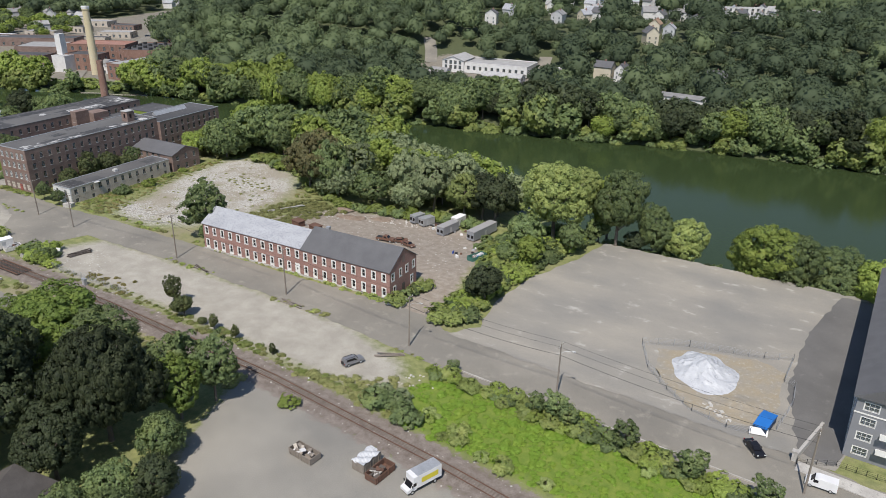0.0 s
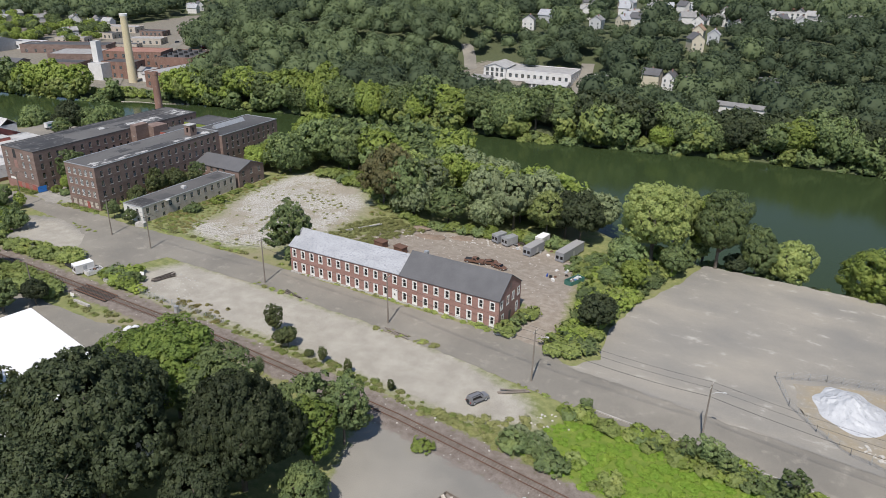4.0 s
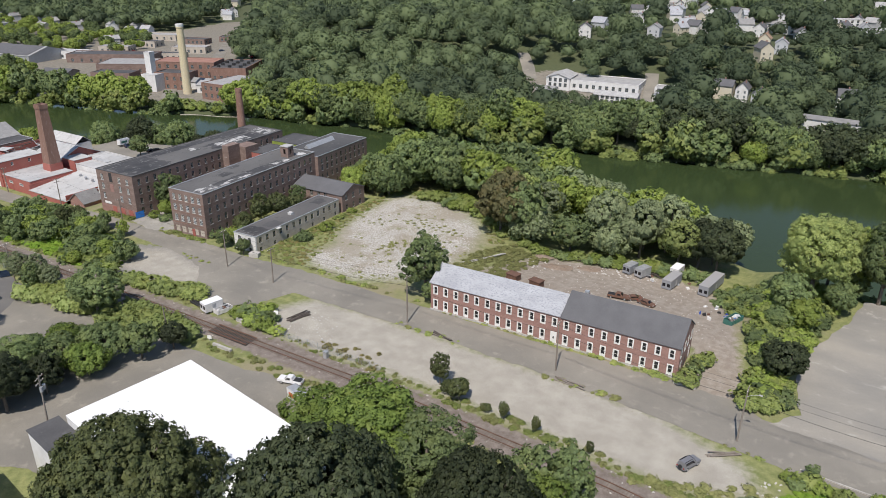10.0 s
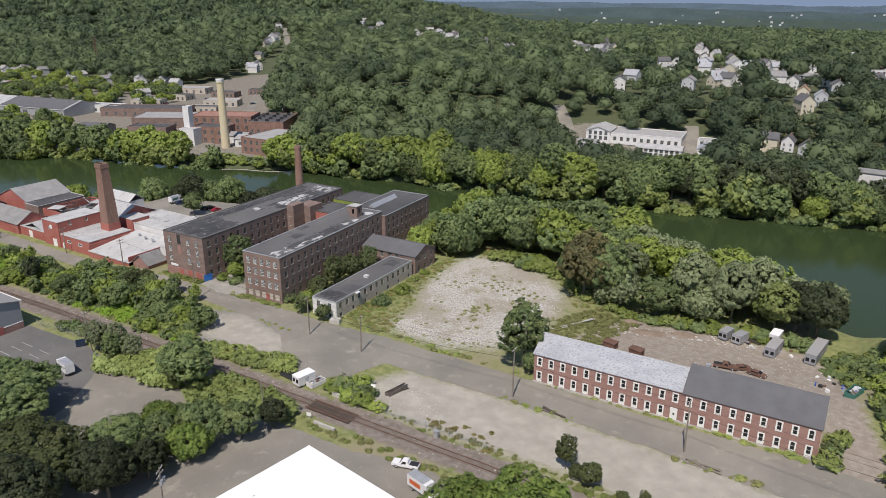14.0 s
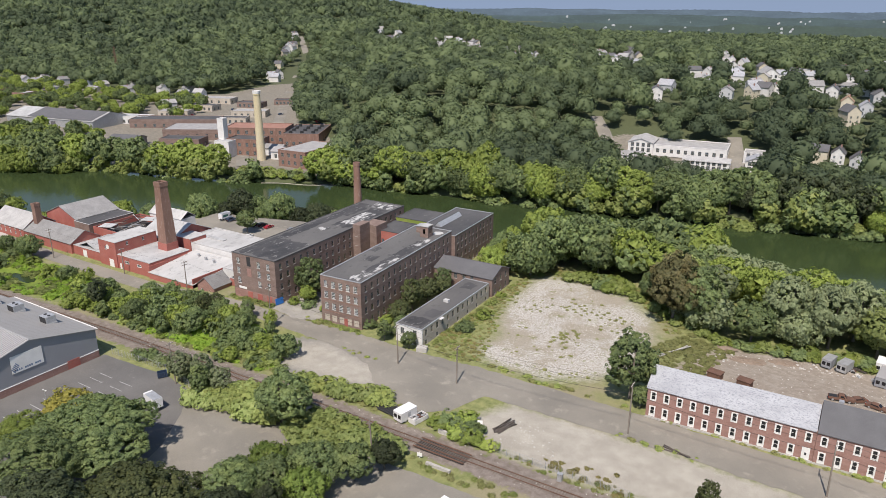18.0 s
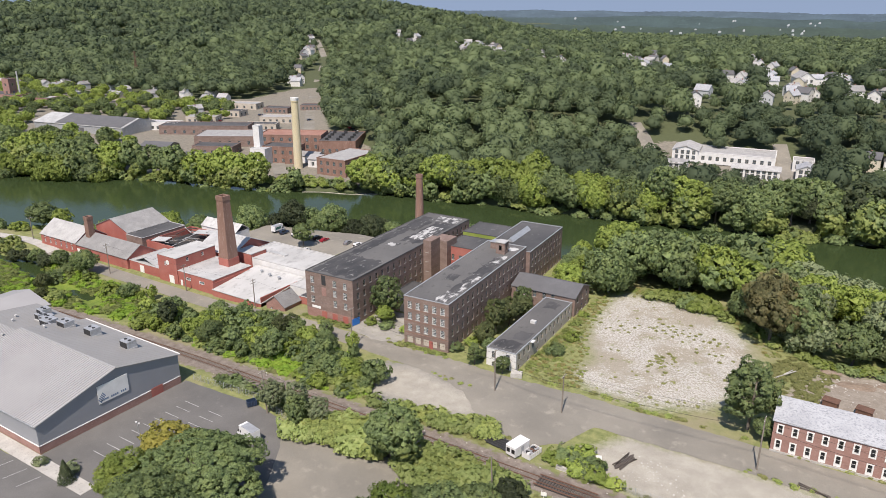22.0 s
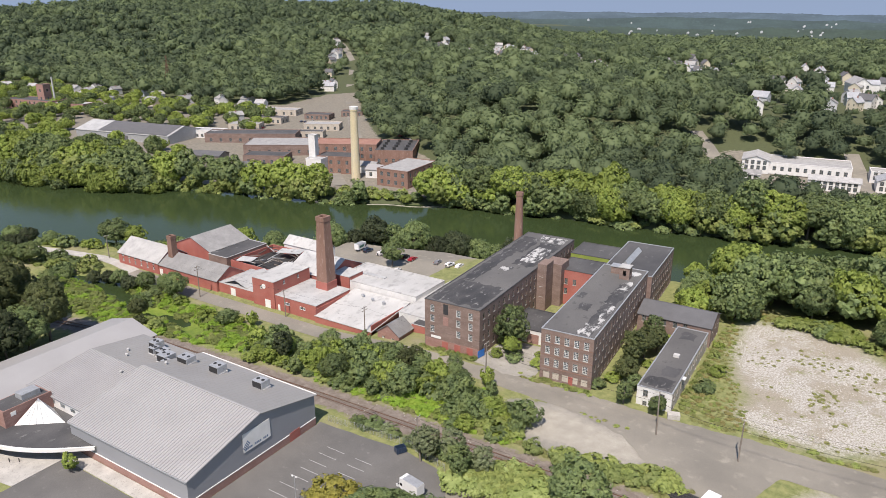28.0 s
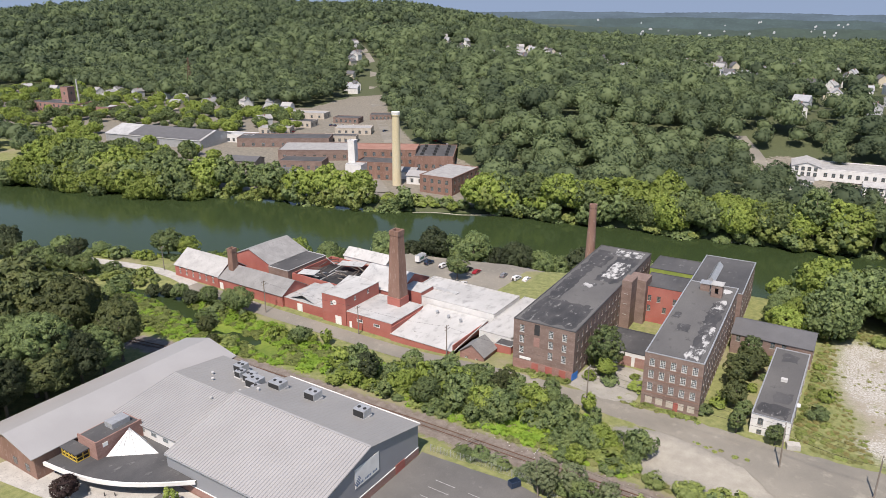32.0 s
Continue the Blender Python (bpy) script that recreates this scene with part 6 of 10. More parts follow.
part("cap", boxes((-0.2, 3.4, -0.2, 3.4, 3.9, 4.15)), ROOF_WHITE, cup)
pent = part("penthouse", boxes((4.2, 7.0, 50, 53, 14.9, 17.2)), BRICK_MILL, mill, "small brick roof house")
part("cap", boxes((4.0, 7.2, 49.8, 53.2, 17.2, 17.4)), GALV, pent)
def roof_patch(parent, cx, cy, rx, ry, z, mat, seed):
    pts = [(cx + rx * math.cos(a) * (1 + 0.5 * noise.noise((3 * math.cos(a), 3 * math.sin(a), seed))), cy + ry * math.sin(a) * (1 + 0.5 * noise.noise((3 * math.cos(a), 3 * math.sin(a), seed + 4)))) for a in [math.tau * k / 40 for k in range(40)]]
    part("roof_patch", prism(bmesh.new(), pts, z + 0.025, z + 0.04, "z"), mat, parent, "weathered pale roof coating")


def worn_strip(parent, x0, x1, y0, y1, z, mat, seed, words):
    """An uneven-edged area of worn coating on a flat roof."""
    pts, edge = [], [(x0, y0), (x1, y0), (x1, y1), (x0, y1)]
    for (ax, ay), (bx, by) in zip(edge, edge[1:] + edge[:1]):
        n = max(2, int(math.hypot(bx - ax, by - ay) / 0.8))
        for k in range(n):
            x, y = ax + (bx - ax) * k / n, ay + (by - ay) * k / n
            pts.append((x + 0.9 * noise.noise((x * 0.4, y * 0.4, seed)), y + 1.6 * noise.noise((x * 0.5, y * 0.3, seed + 9))))
    bm = bmesh.new()
    f = bm.faces.new([bm.verts.new((x, y, z)) for x, y in pts])
    f.normal_update()
    if f.normal.z < 0:
        f.normal_flip()
    bmesh.ops.triangulate(bm, faces=[f])
    part("roof_patch", bm, mat, parent, words)


for x0, x1, y0, y1, mt, sd in ((9.6, 13.3, 2.0, 42, TAR_CRACKED, 1), (9.4, 13.4, 1.2, 9, TAR_BLEACHED, 2), (11.4, 13.4, 10, 24, TAR_BLEACHED, 3), (10.4, 13.2, 37, 44, TAR_BLEACHED, 4), (4.0, 7.0, 17, 22, TAR_CRACKED, 5), (1.4, 3.0, 25, 30, TAR_CRACKED, 6)):
    worn_strip(mill, x0, x1, y0, y1, 14.93 + 0.008 * sd, mt, sd, "cracked and bleached roof coating")
roof_patch(mill, 11.6, 52.5, 1.6, 2.0, 14.9, ROOF_WHITE, 6)
part("door", boxes((-0.6, 0.6, -0.06, 0.1, 0, 2.4)), RED_PAINT, mill, "red entrance door", m=pose(8.9, -0.02, 0))
for a in (3.6, 7.4, 11.0):
    part("string_course", boxes((-0.06, 14.66, -0.07, 0.0, a, a + 0.25)), BRICK_STACK, mill)

mill_b = thing("mill_building", "four-storey brown brick mill with a dark worn roof", "building", pose(-294.6, 130.2, 0, 0, 0, 2.2), "mill buildings")
side22 = spaced(75, 22, 1.0)
f4 = [2.6, 7.2, 11.4, 15.4]
block(mill_b, 0, 18.4, 0, 75, -1.5, 14.8, BRICK_MILL, {"S": ((6.2, W_MILL, f4[:1] + f4[2:]), (9.6, W_MILL, f4[:1] + f4[2:]), (12.8, W_MILL, f4[:1] + f4[2:])), "E": tuple((z, W_SIDE, side22) for z in (2.9, 6.2, 9.6, 12.9)), "W": tuple((z, W_SIDE, side22) for z in (2.9, 6.2, 9.6, 12.9)), "N": tuple((z, W_SIDE, f4) for z in (6.2, 9.6))}, slabs=(3.9, 7.6, 11.2))
flat_roof(mill_b, 0, 18.4, 0, 75, 14.8, TAR_PALE, 0.18, 0.25, TAR, "black tar roof with bleached worn streaks")
# near-black slab on the closed wall, painted as an unlit opening
part("loading_door", boxes((-0.8, 0.8, -0.05, 0.3, 0, 3.2)), DARK, mill_b, "open dark loading doorway", m=pose(7.2, -0.02, 11.2))
part("loading_door", boxes((-0.9, 0.9, -0.06, 0.3, 0, 2.8)), BRICK_RED, mill_b, "dark red boarded loading door", m=pose(7.2, -0.02, 7.6))
part("painted_band", boxes((0.2, 18.3, -0.035, 0.0, -0.8, 2.6)), BRICK_RED, mill_b, "faded red painted base of the wall")
part("sign", boxes((2.2, 5.6, -0.1, -0.04, 2.9, 3.7)), WHITE_PAINT, mill_b, "small white sign board")
for x in (7.0, 11.2, 15.3):
    part("door", boxes((-1.0, 1.0, -0.09, 0.0, -0.4, 2.3)), RED_PAINT, mill_b, "red steel door", m=pose(x, -0.02, 0))
for x0, x1, y0, y1, mt, sd in ((1.2, 17.2, 1.4, 19, TAR_CRACKED, 11), (1.2, 5.6, 19.5, 70, TAR_CRACKED, 12), (9.5, 17, 40, 66, TAR_CRACKED, 13), (10.5, 16, 44, 60, TAR_BLEACHED, 14), (8, 11.4, 33, 37, TAR_BLEACHED, 15), (6.5, 16.5, 67, 73, TAR_BLEACHED, 16), (3, 8, 52, 66, TAR_CRACKED, 17)):
    worn_strip(mill_b, x0, x1, y0, y1, 14.83 + 0.008 * (sd - 10), mt, sd, "cracked and bleached roof coating")
roof_patch(mill_b, 9.2, 35.0, 1.5, 0.9, 14.9, ROOF_WHITE, 7)
tw = part("stair_tower", boxes((18.42, 21.6, 41, 47, -1, 16.2)), BRICK_MILL, mill_b, "brick stair tower at the mill's side")
for z in (4.9, 8.5, 11.9):
    put_window(tw, pose(18.42, 41 - 0.01, 0), 1.5, z, W_SIDE)
part("penthouse", boxes((18.42, 24.5, 47.02, 54, -1, 14.9)), BRICK_MILL, mill_b, "brick lift tower")
link = thing("link_building", "red painted four-storey block between the mills", "building", pose(-274.3, 181, 0, 0, 0, 3), "mill buildings")
block(link, 0, 14.0, 0, 13, -1, 12.4, RED_PAINT, {"S": ((4.9, W_SIDE, [3, 8]), (8.4, W_SIDE, [3, 6, 11]))})
flat_roof(link, 0, 14.0, 0, 13, 12.4, TAR, 0.2, 0.25, TAR)
green = thing("ivy_clad_building", "low brick block covered in green ivy", "building", pose(-276.6, 197, 0, 0, 0, 3), "mill buildings")
block(green, 0, 14.4, 0, 14, -1, 12.8, LEAF_LIGHT, {"S": ((9.2, W_SIDE, [3, 6.5, 10]),)})
flat_roof(green, 0, 14.4, 0, 14, 12.8, TAR, 0.2, 0.25, TAR)
garage = thing("garage", "low garage with red doors and a dark flat roof", "garage", pose(-275.3, 147.5, 0, 0, 0, 3), "mill buildings")
block(garage, 0, 16.5, 0, 15, -0.5, 4.2, WHITE_WALL)
flat_roof(garage, 0, 16.5, 0, 15, 4.2, TAR, 0.25, 0.25, TAR)
for x in (2.6, 8.0, 12.8):
    part("garage_door", boxes((x - 1.9, x + 1.9, -0.08, 0, -0.2, 3.0)), BRICK_RED, garage, "dark red garage door")

annex = thing("annex_building", "long low annex with a white front and a flat grey roof", "building", pose(-229.8, 131.2, 0, 0, 0, 1.5), "mill buildings")
W_ANX = window_kind(1.25, 1.9, 2, 2, WOOD_GREY, sill=True)
W_ANX_LOW = window_kind(1.1, 1.3, 2, 2, WOOD_GREY, sill=True)
a13 = spaced(41, 13, 0.6)
block(annex, 0, 8.9, 0, 41, -1.5, 5.2, CREAM_WALL, {"S": ((4.1, W_ANX, [2.2, 6.4]), (1.5, W_ANX_LOW, [2.2, 6.4])), "E": ((4.2, W_ANX, a13), (1.6, W_ANX_LOW, a13[::2])), "W": ((4.2, W_ANX, a13),)}, mats={"S": WHITE_WALL})
flat_roof(annex, 0, 8.9, 0, 41, 5.2, TAR_PALE, 0.2, 0.25, GALV, "flat dark roof with pale worn edge")
for x0, x1, y0, y1, sd in ((1.0, 8.0, 1.5, 7, 21), (3.5, 7.6, 9, 14, 22), (2.5, 6.5, 33, 38, 23)):
    worn_strip(annex, x0, x1, y0, y1, 5.235 + 0.008 * (sd - 20), TAR if sd != 21 else TAR_CRACKED, sd, "dark patch of newer roof tar")
vent = part("roof_unit", boxes((-0.8, 0.8, -0.6, 0.6, 0, 0.8)), ROOF_WHITE, annex, "white roof ventilation box", m=pose(4.6, 21, 5.2))
part("canopy", boxes((-0.9, 0.9, -0.9, 0, 0, 0.2)), WHITE_WALL, annex, m=pose(8.9, 10, 5.0, 0, 0, 90))
gab = thing("gabled_annex", "two-storey brick annex with a grey shingle roof", "building", pose(-243.6, 173.2, 0, 0, 0, 1.5), "mill buildings")
block(gab, 0, 22.0, 0, 13, -2, 6.2, BRICK_MILL, {"S": ((6.0, W_ANX, [2.0, 5.0, 8.2, 11.5, 14.5]),), "E": ((6.0, W_ANX, [2.5, 6.5, 10.5]), (2.4, W_ANX, [2.5, 6.5, 10.5]))})
gable_roof(gab, 0, 22, 0, 13, 6.2, 8.6, SHINGLE_DARK, "x", 0.3)
gable_wall(gab, "E", 0, 22, 0, 13, 6.2, 8.6, BRICK_MILL)

ST, _ = chimney_stack("chimney", -301.5, 204.7, -6, 30.0, 4.4, 2.6, BRICK_STACK, "tall round red brick mill chimney", "chimneys", square=False)
ST, _ = chimney_stack("chimney", -345.8, 144.2, 3.0, 28.6, 4.9, 3.3, BRICK_STACK, "tall square brown brick chimney above white roofs", "chimneys")
part("base", boxes((-2.6, 2.6, -2.6, 2.6, 2.2, 5.2)), RED_PAINT, ST, "red painted chimney foot")

# ---- club hall ----
def ribbed(x0, x1, y0, z0, y1, z1, pitch=0.8, rib=0.17, thick=0.12):
    """A metal roof slope from (y0, z0) up to (y1, z1) with raised seams, from x0 to x1."""
    bm = bmesh.new()
    n = max(2, int(abs(x1 - x0) / pitch))
    up = Vector((0, -(z1 - z0), (y1 - y0))).normalized()
    if up.z < 0:
        up = -up
    cols = []
    for i in range(n + 1):
        x = x0 + (x1 - x0) * i / n
        cols += [(x - 0.2, 0), (x - 0.12, rib), (x + 0.12, rib), (x + 0.2, 0)]
    lo = [bm.verts.new((x, y0 + up.y * h, z0 + up.z * h)) for x, h in cols]
    hi = [bm.verts.new((x, y1 + up.y * h, z1 + up.z * h)) for x, h in cols]
    for i in range(len(cols) - 1):
        bm.faces.new((lo[i], lo[i + 1], hi[i + 1], hi[i]))
    b = [bm.verts.new((cols[k][0], y, z - thick)) for k, y, z in ((0, y0, z0), (-1, y0, z0), (-1, y1, z1), (0, y1, z1))]
    bm.faces.new(b)
    bm.faces.new((lo[0], lo[-1], b[1], b[0]))
    bm.faces.new((hi[-1], hi[0], b[3], b[2]))
    bm.faces.new((lo[0], b[0], b[3], hi[0]))
    bm.faces.new((lo[-1], hi[-1], b[2], b[1]))
    return bm


HX1, HX0, HY0, HY1, HYR = -292.6, -333.0, 41.5, 79.2, 61.6
club = thing("club_hall", "wide grey metal club hall with a low ribbed gable roof", "building", pose(0, 0, 0))
# walls: brick foot and metal above
EAVE_S, EAVE_N, RIDGE = 7.2, 8.2, 12.4
part("wall", wall_mesh(HX1 - HX0, EAVE_S, [], 0.3), METAL_WALL, club, "grey metal cladding", m=pose(HX0, HY0, 0))
part("wall", wall_mesh(HX1 - HX0, EAVE_N, [], 0.3), METAL_WALL, club, m=pose(HX1, HY1, 0, 0, 0, 180))
bm = prism(bmesh.new(), [(HY0 + 0.3, 0), (HY1 - 0.3, 0), (HY1 - 0.3, EAVE_N), (HYR, RIDGE - 0.1), (HY0 + 0.3, EAVE_S)], HX1 - 0.3, HX1, "x")
part("gable", bm, METAL_WALL, club, "grey metal clad gable wall")
bm = prism(bmesh.new(), [(HY0 + 0.3, 0), (HY1 - 0.3, 0), (HY1 - 0.3, EAVE_N), (HYR, RIDGE - 0.1), (HY0 + 0.3, EAVE_S)], HX0, HX0 + 0.3, "x")
part("gable", bm, METAL_WALL, club)
part("brick_base", boxes((HX1, HX1 + 0.12, HY0 - 0.1, HY1, -0.2, 1.9), (HX0, HX1 + 0.12, HY0 - 0.12, HY0 - 0.003, -0.2, 1.9)), BRICK_RED, club, "red brick lower wall")
part("band", boxes((HX1 + 0.002, HX1 + 0.15, HY0 - 0.12, HY1, 1.9, 2.1), (HX0, HX1 + 0.15, HY0 - 0.15, HY0 - 0.004, 1.9, 2.1)), WHITE_PAINT, club)
part("door", boxes((HX1 + 0.12, HX1 + 0.2, 70.2, 73.6, 0, 2.4)), RED_PAINT, club, "dark red double door")
part("roof", ribbed(HX0, HX1 + 0.3, HY0 - 0.4, EAVE_S, HYR, RIDGE), METAL_ROOF, club, "ribbed light grey metal roof slope")
part("roof", ribbed(HX0, HX1 + 0.3, HY1 + 0.4, EAVE_N, HYR, RIDGE, 1.2, 0.04), METAL_SMOOTH, club, "light grey metal roof slope")
part("ridge_cap", boxes((HX0, HX1 + 0.3, HYR - 0.25, HYR + 0.25, RIDGE, RIDGE + 0.14)), METAL_ROOF, club)
part("gutter", boxes((HX0, HX1 + 0.3, HY1 + 0.35, HY1 + 0.6, EAVE_N - 0.2, EAVE_N + 0.15)), WHITE_PAINT, club)
part("gutter", boxes((HX0, HX1 + 0.3, HY0 - 0.6, HY0 - 0.4, EAVE_S - 0.2, EAVE_S + 0.05)), GALV, club)
# second bay, set back
CX0 = -358.0
part("wall", wall_mesh(25, 6.9, [], 0.3), WHITE_WALL, club, m=pose(CX0, 46.0, 0))
part("roof", ribbed(CX0, HX0 - 0.02, 45.5, 6.9, 63.5, 9.4), METAL_ROOF, club, "ribbed light grey metal roof slope")
part("roof", ribbed(CX0, HX0 - 0.02, 79.5, 7.2, 63.5, 9.4, 1.2, 0.04), METAL_SMOOTH, club)
part("wall", wall_mesh(25, 7.0, [], 0.3), METAL_WALL, club, m=pose(HX0, 79.2, 0, 0, 0, 180))
# long west wing with its own gable
bm = prism(bmesh.new(), [(-378.5, 5.6), (-368, 8.3), (-357, 5.7), (-357, 5.9), (-368, 8.55), (-378.5, 5.8)], 25.0, 83.0, "y")
part("roof", bm, METAL_ROOF, club, "smooth light grey roof of the west wing")
bm = prism(bmesh.new(), [(-377.8, 0), (-357.6, 0), (-357.6, 5.7), (-368, 8.2), (-377.8, 5.6)], 25.8, 82.6, "y")
wing = part("wall", bm, BRICK_STACK, club, "tan brick wall of the west wing")
for x in (-374, -366, -361):
    part("window", boxes((-0.8, 0.8, -0.06, 0.05, 1.2, 3.0)), GLASS, wing, m=pose(x, 25.8, 0))
part("gable_cap", boxes((-378.4, -357.2, 82.9, 83.1, 5.4, 5.6)), GALV, club)
for x, y, w, d, h in ((-304, 73.2, 2.4, 2.2, 1.5), (-318.5, 72.6, 2.4, 2.4, 1.5), (-336.5, 71, 2.6, 2.8, 1.6), (-340, 72.5, 1.8, 2.4, 1.4), (-343.5, 72.5, 1.6, 1.8, 1.3), (-346, 75, 2.0, 2.4, 1.6), (-329, 71.5, 2.8, 2.4, 1.2), (-333.5, 69, 2.2, 1.6, 1.1)):
    w, d, h = w * 1.35, d * 1.25, h * 1.25
    z = RIDGE + (y - HYR) * (EAVE_N - RIDGE) / (HY1 - HYR) if x > HX0 else 9.4 + (y - 63.5) * -2.2 / 16
    unit = part("roof_unit", boxes((-w / 2, w / 2, -d / 2, d / 2, 0.35, h + 0.35)), GALV, club, "grey rooftop air unit", m=pose(x, y, z))
    part("curb", boxes((-w / 2 - 0.15, w / 2 + 0.15, -d / 2 - 0.15, d / 2 + 0.15, -0.5, 0.35)), ROOF_WHITE, unit)
    for k in (-1, 1):
        part("fan", tube(bmesh.new(), [((k * w / 4, 0, h + 0.34), 0.42), ((k * w / 4, 0, h + 0.5), 0.42)], 12), BLACK, unit)
    part("grille", boxes((-w / 2 + 0.15, w / 2 - 0.15, -d / 2 - 0.03, -d / 2, 0.5, h + 0.2)), BLACK, unit)
for x, y in ((-330.5, 66.5), (-336.5, 66), (-350, 69), (-347, 66.5), (-340, 60)):
    z = 9.4 - abs(y - 63.5) * 2.2 / 16 + (2.2 if x > HX0 else 0)
    part("vent_pipe", tube(bmesh.new(), [((x, y, z - 0.6), 0.25), ((x, y, z + 0.5), 0.25), ((x, y, z + 0.5), 0.4), ((x, y, z + 0.75), 0.36)], 10), ROOF_WHITE, club)
# entrance: brick block, white pyramid, curved dark canopy
front = []
for k in range(41):
    t = k / 40
    x, y = -357 + 33.5 * t, 27.4 + 13.8 * t
    o = 3.6 * math.sin(math.pi * t)
    front.append((x + o * 0.38, y - o * 0.92))
bm = prism(bmesh.new(), [(-357.2, 46.2), (-333.2, 46.2), (-333.2, 41.6), (-323.8, 41.3)] + front[::-1], 3.6, 3.9, "z")
part("canopy", bm, TAR, club, "dark flat roof over the curved entrance")
bm = bmesh.new()
one = [bm.verts.new((x, y - 0.15, 3.2)) for x, y in front]
two = [bm.verts.new((x, y - 0.15, 4.05)) for x, y in front]
thr = [bm.verts.new((x - 0.1, y + 0.35, 4.05)) for x, y in front]
for i in range(len(front) - 1):
    bm.faces.new((one[i], one[i + 1], two[i + 1], two[i]))
    bm.faces.new((two[i], two[i + 1], thr[i + 1], thr[i]))
part("fascia", bm, WHITE_PAINT, club, "curved cream fascia edge")
bm = prism(bmesh.new(), [(-356.5, 45.8), (-333.4, 45.8), (-333.4, 41.0), (-340, 35.5), (-356, 30.5)], 0, 3.6, "z")
part("entrance_wall", bm, BRICK_STACK, club)
tower = part("tower", boxes((-354.5, -347.6, 34.4, 46.0, 3.9, 7.9)), BRICK_RED, club, "red brick entrance block")
part("roof", boxes((-354.2, -347.9, 34.7, 45.7, 7.9, 7.95)), TAR, tower)
part("parapet", boxes((-354.5, -347.6, 34.4, 34.7, 7.9, 8.3)), BRICK_RED, tower)
part("parapet", boxes((-347.9, -347.6, 34.7, 46.0, 7.9, 8.3)), BRICK_RED, tower)
part("roof_unit", boxes((-352.6, -349.6, 40, 44.5, 7.95, 9.3)), GALV, tower, "grey rooftop air unit")
part("sign", boxes((-347.6, -347.5, 36, 37.2, 6.4, 7.4)), WHITE_PAINT, tower)
YELLOW = surface("yellow_paint", (0.6, 0.42, 0.06), (0.5, 0.35, 0.06), None, 1, 2, 8, 0.6, 0)
bay_w = part("bay_window", boxes((-356.1, -350.7, 31.5, 34.4, 3.9, 5.9)), GLASS_DARK, club, "yellow framed glass porch box")
posts = [(x, 31.42) for x in (-356.15, -354.9, -353.6, -352.3, -350.75)] + [(-350.66, y) for y in (32.9, 34.3)]
for x, y in posts:
    part("post", boxes((x - 0.11, x + 0.11, y - 0.11, y + 0.11, 3.9, 5.9)), YELLOW, bay_w)
for z in (3.98, 4.9, 5.78):
    part("rail", boxes((-356.1, -350.7, 31.36, 31.5, z - 0.08, z + 0.08), (-350.72, -350.58, 31.5, 34.4, z - 0.08, z + 0.08)), YELLOW, bay_w)
part("roof_slab", boxes((-356.5, -350.3, 31.1, 34.4, 5.9, 6.15)), TAR, club)
bm = bmesh.new()
v = [bm.verts.new(p) for p in ((-347.4, 36.2, 3.9), (-338.6, 43.4, 3.9), (-346.8, 45.4, 3.9), (-346.6, 42.2, 8.4))]
for f in ((0, 1, 3), (1, 2, 3), (2, 0, 3), (2, 1, 0)):
    bm.faces.new([v[i] for i in f])
pyr = part("skylight", bm, WHITE_PAINT, club, "white panelled pyramid skylight")
apex = Vector((-346.6, 42.2, 8.45))
for k in range(1, 7):
    foot = Vector((-347.4, 36.2, 3.93)).lerp(Vector((-338.6, 43.4, 3.93)), k / 7)
    part("seam", tube(bmesh.new(), [(foot, 0.06), (apex, 0.06)], 4), GALV, pyr)
for k in range(4):
    part("window", boxes((-0.9, 0.9, -0.04, 0.1, 0, 0.9)), GLASS, club, m=pose(-352 + 4.2 * k, 46.0, 5.0))
# sign on the gable: plain shapes
sign = part("sign", boxes((-4.0, 4.0, -0.1, 0, 0, 4.6)), WHITE_PAINT, club, "large white sign with a blue-grey emblem", m=pose(HX1 + 0.06, 60.4, 5.0, 0, 0, 90))
BLUE_GREY = surface("blue_grey_ink", (0.12, 0.18, 0.28), (0.14, 0.2, 0.3), None, 1, 2, 8, 0.6, 0)
part("lettering", boxes(*[(-3.4 + 0.52 * k, -3.4 + 0.52 * k + 0.36, -0.115, -0.1, 0.45, 0.95) for k in range(13) if k not in (4, 9)]), BLUE_GREY, sign)
for k in range(5):
    part("emblem", boxes((-1.1 + 0.42 * k, -1.1 + 0.42 * k + 0.26, -0.115, -0.1, 1.75 + 0.1 * k, 3.1 + 0.1 * k)), BLUE_GREY, sign, m=pose(0, 0, 0, 0, -35, 0) @ pose(-1.6, 0, 0.3))
for x, y in ((-340.2, 30.5), (-338.3, 31.7)):
    solid("bollard", tube(bmesh.new(), [((0, 0, 0), 0.11), ((0, 0, 0.9), 0.11), ((0, 0, 1.0), 0.06)], 10), BLACK, "dark round bollard on the pale forecourt", "bollard", pose(x, y, ground_z(x, y) + 0.06))
CART_BLUE = surface("blue_plastic", (0.03, 0.07, 0.3), (0.04, 0.09, 0.35), None, 0.5, 2, 8, 0.5, 0.1)
cart = thing("cart", "blue covered cart standing beside the entrance", "cart", pose(-356.2, 30.2, ground_z(-356, 30), 0, 0, 25))
part("body", prism(bmesh.new(), [(-1.1, 0.35), (1.1, 0.35), (1.2, 0.9), (0.5, 1.3), (-0.9, 1.15)], -0.5, 0.5, "y"), CART_BLUE, cart)
for x in (-0.7, 0.7):
    for y in (-0.55, 0.55):
        part("wheel", tube(bmesh.new(), [((x, y - 0.08, 0.28), 0.28), ((x, y + 0.08, 0.28), 0.28)], 12), BLACK, cart)

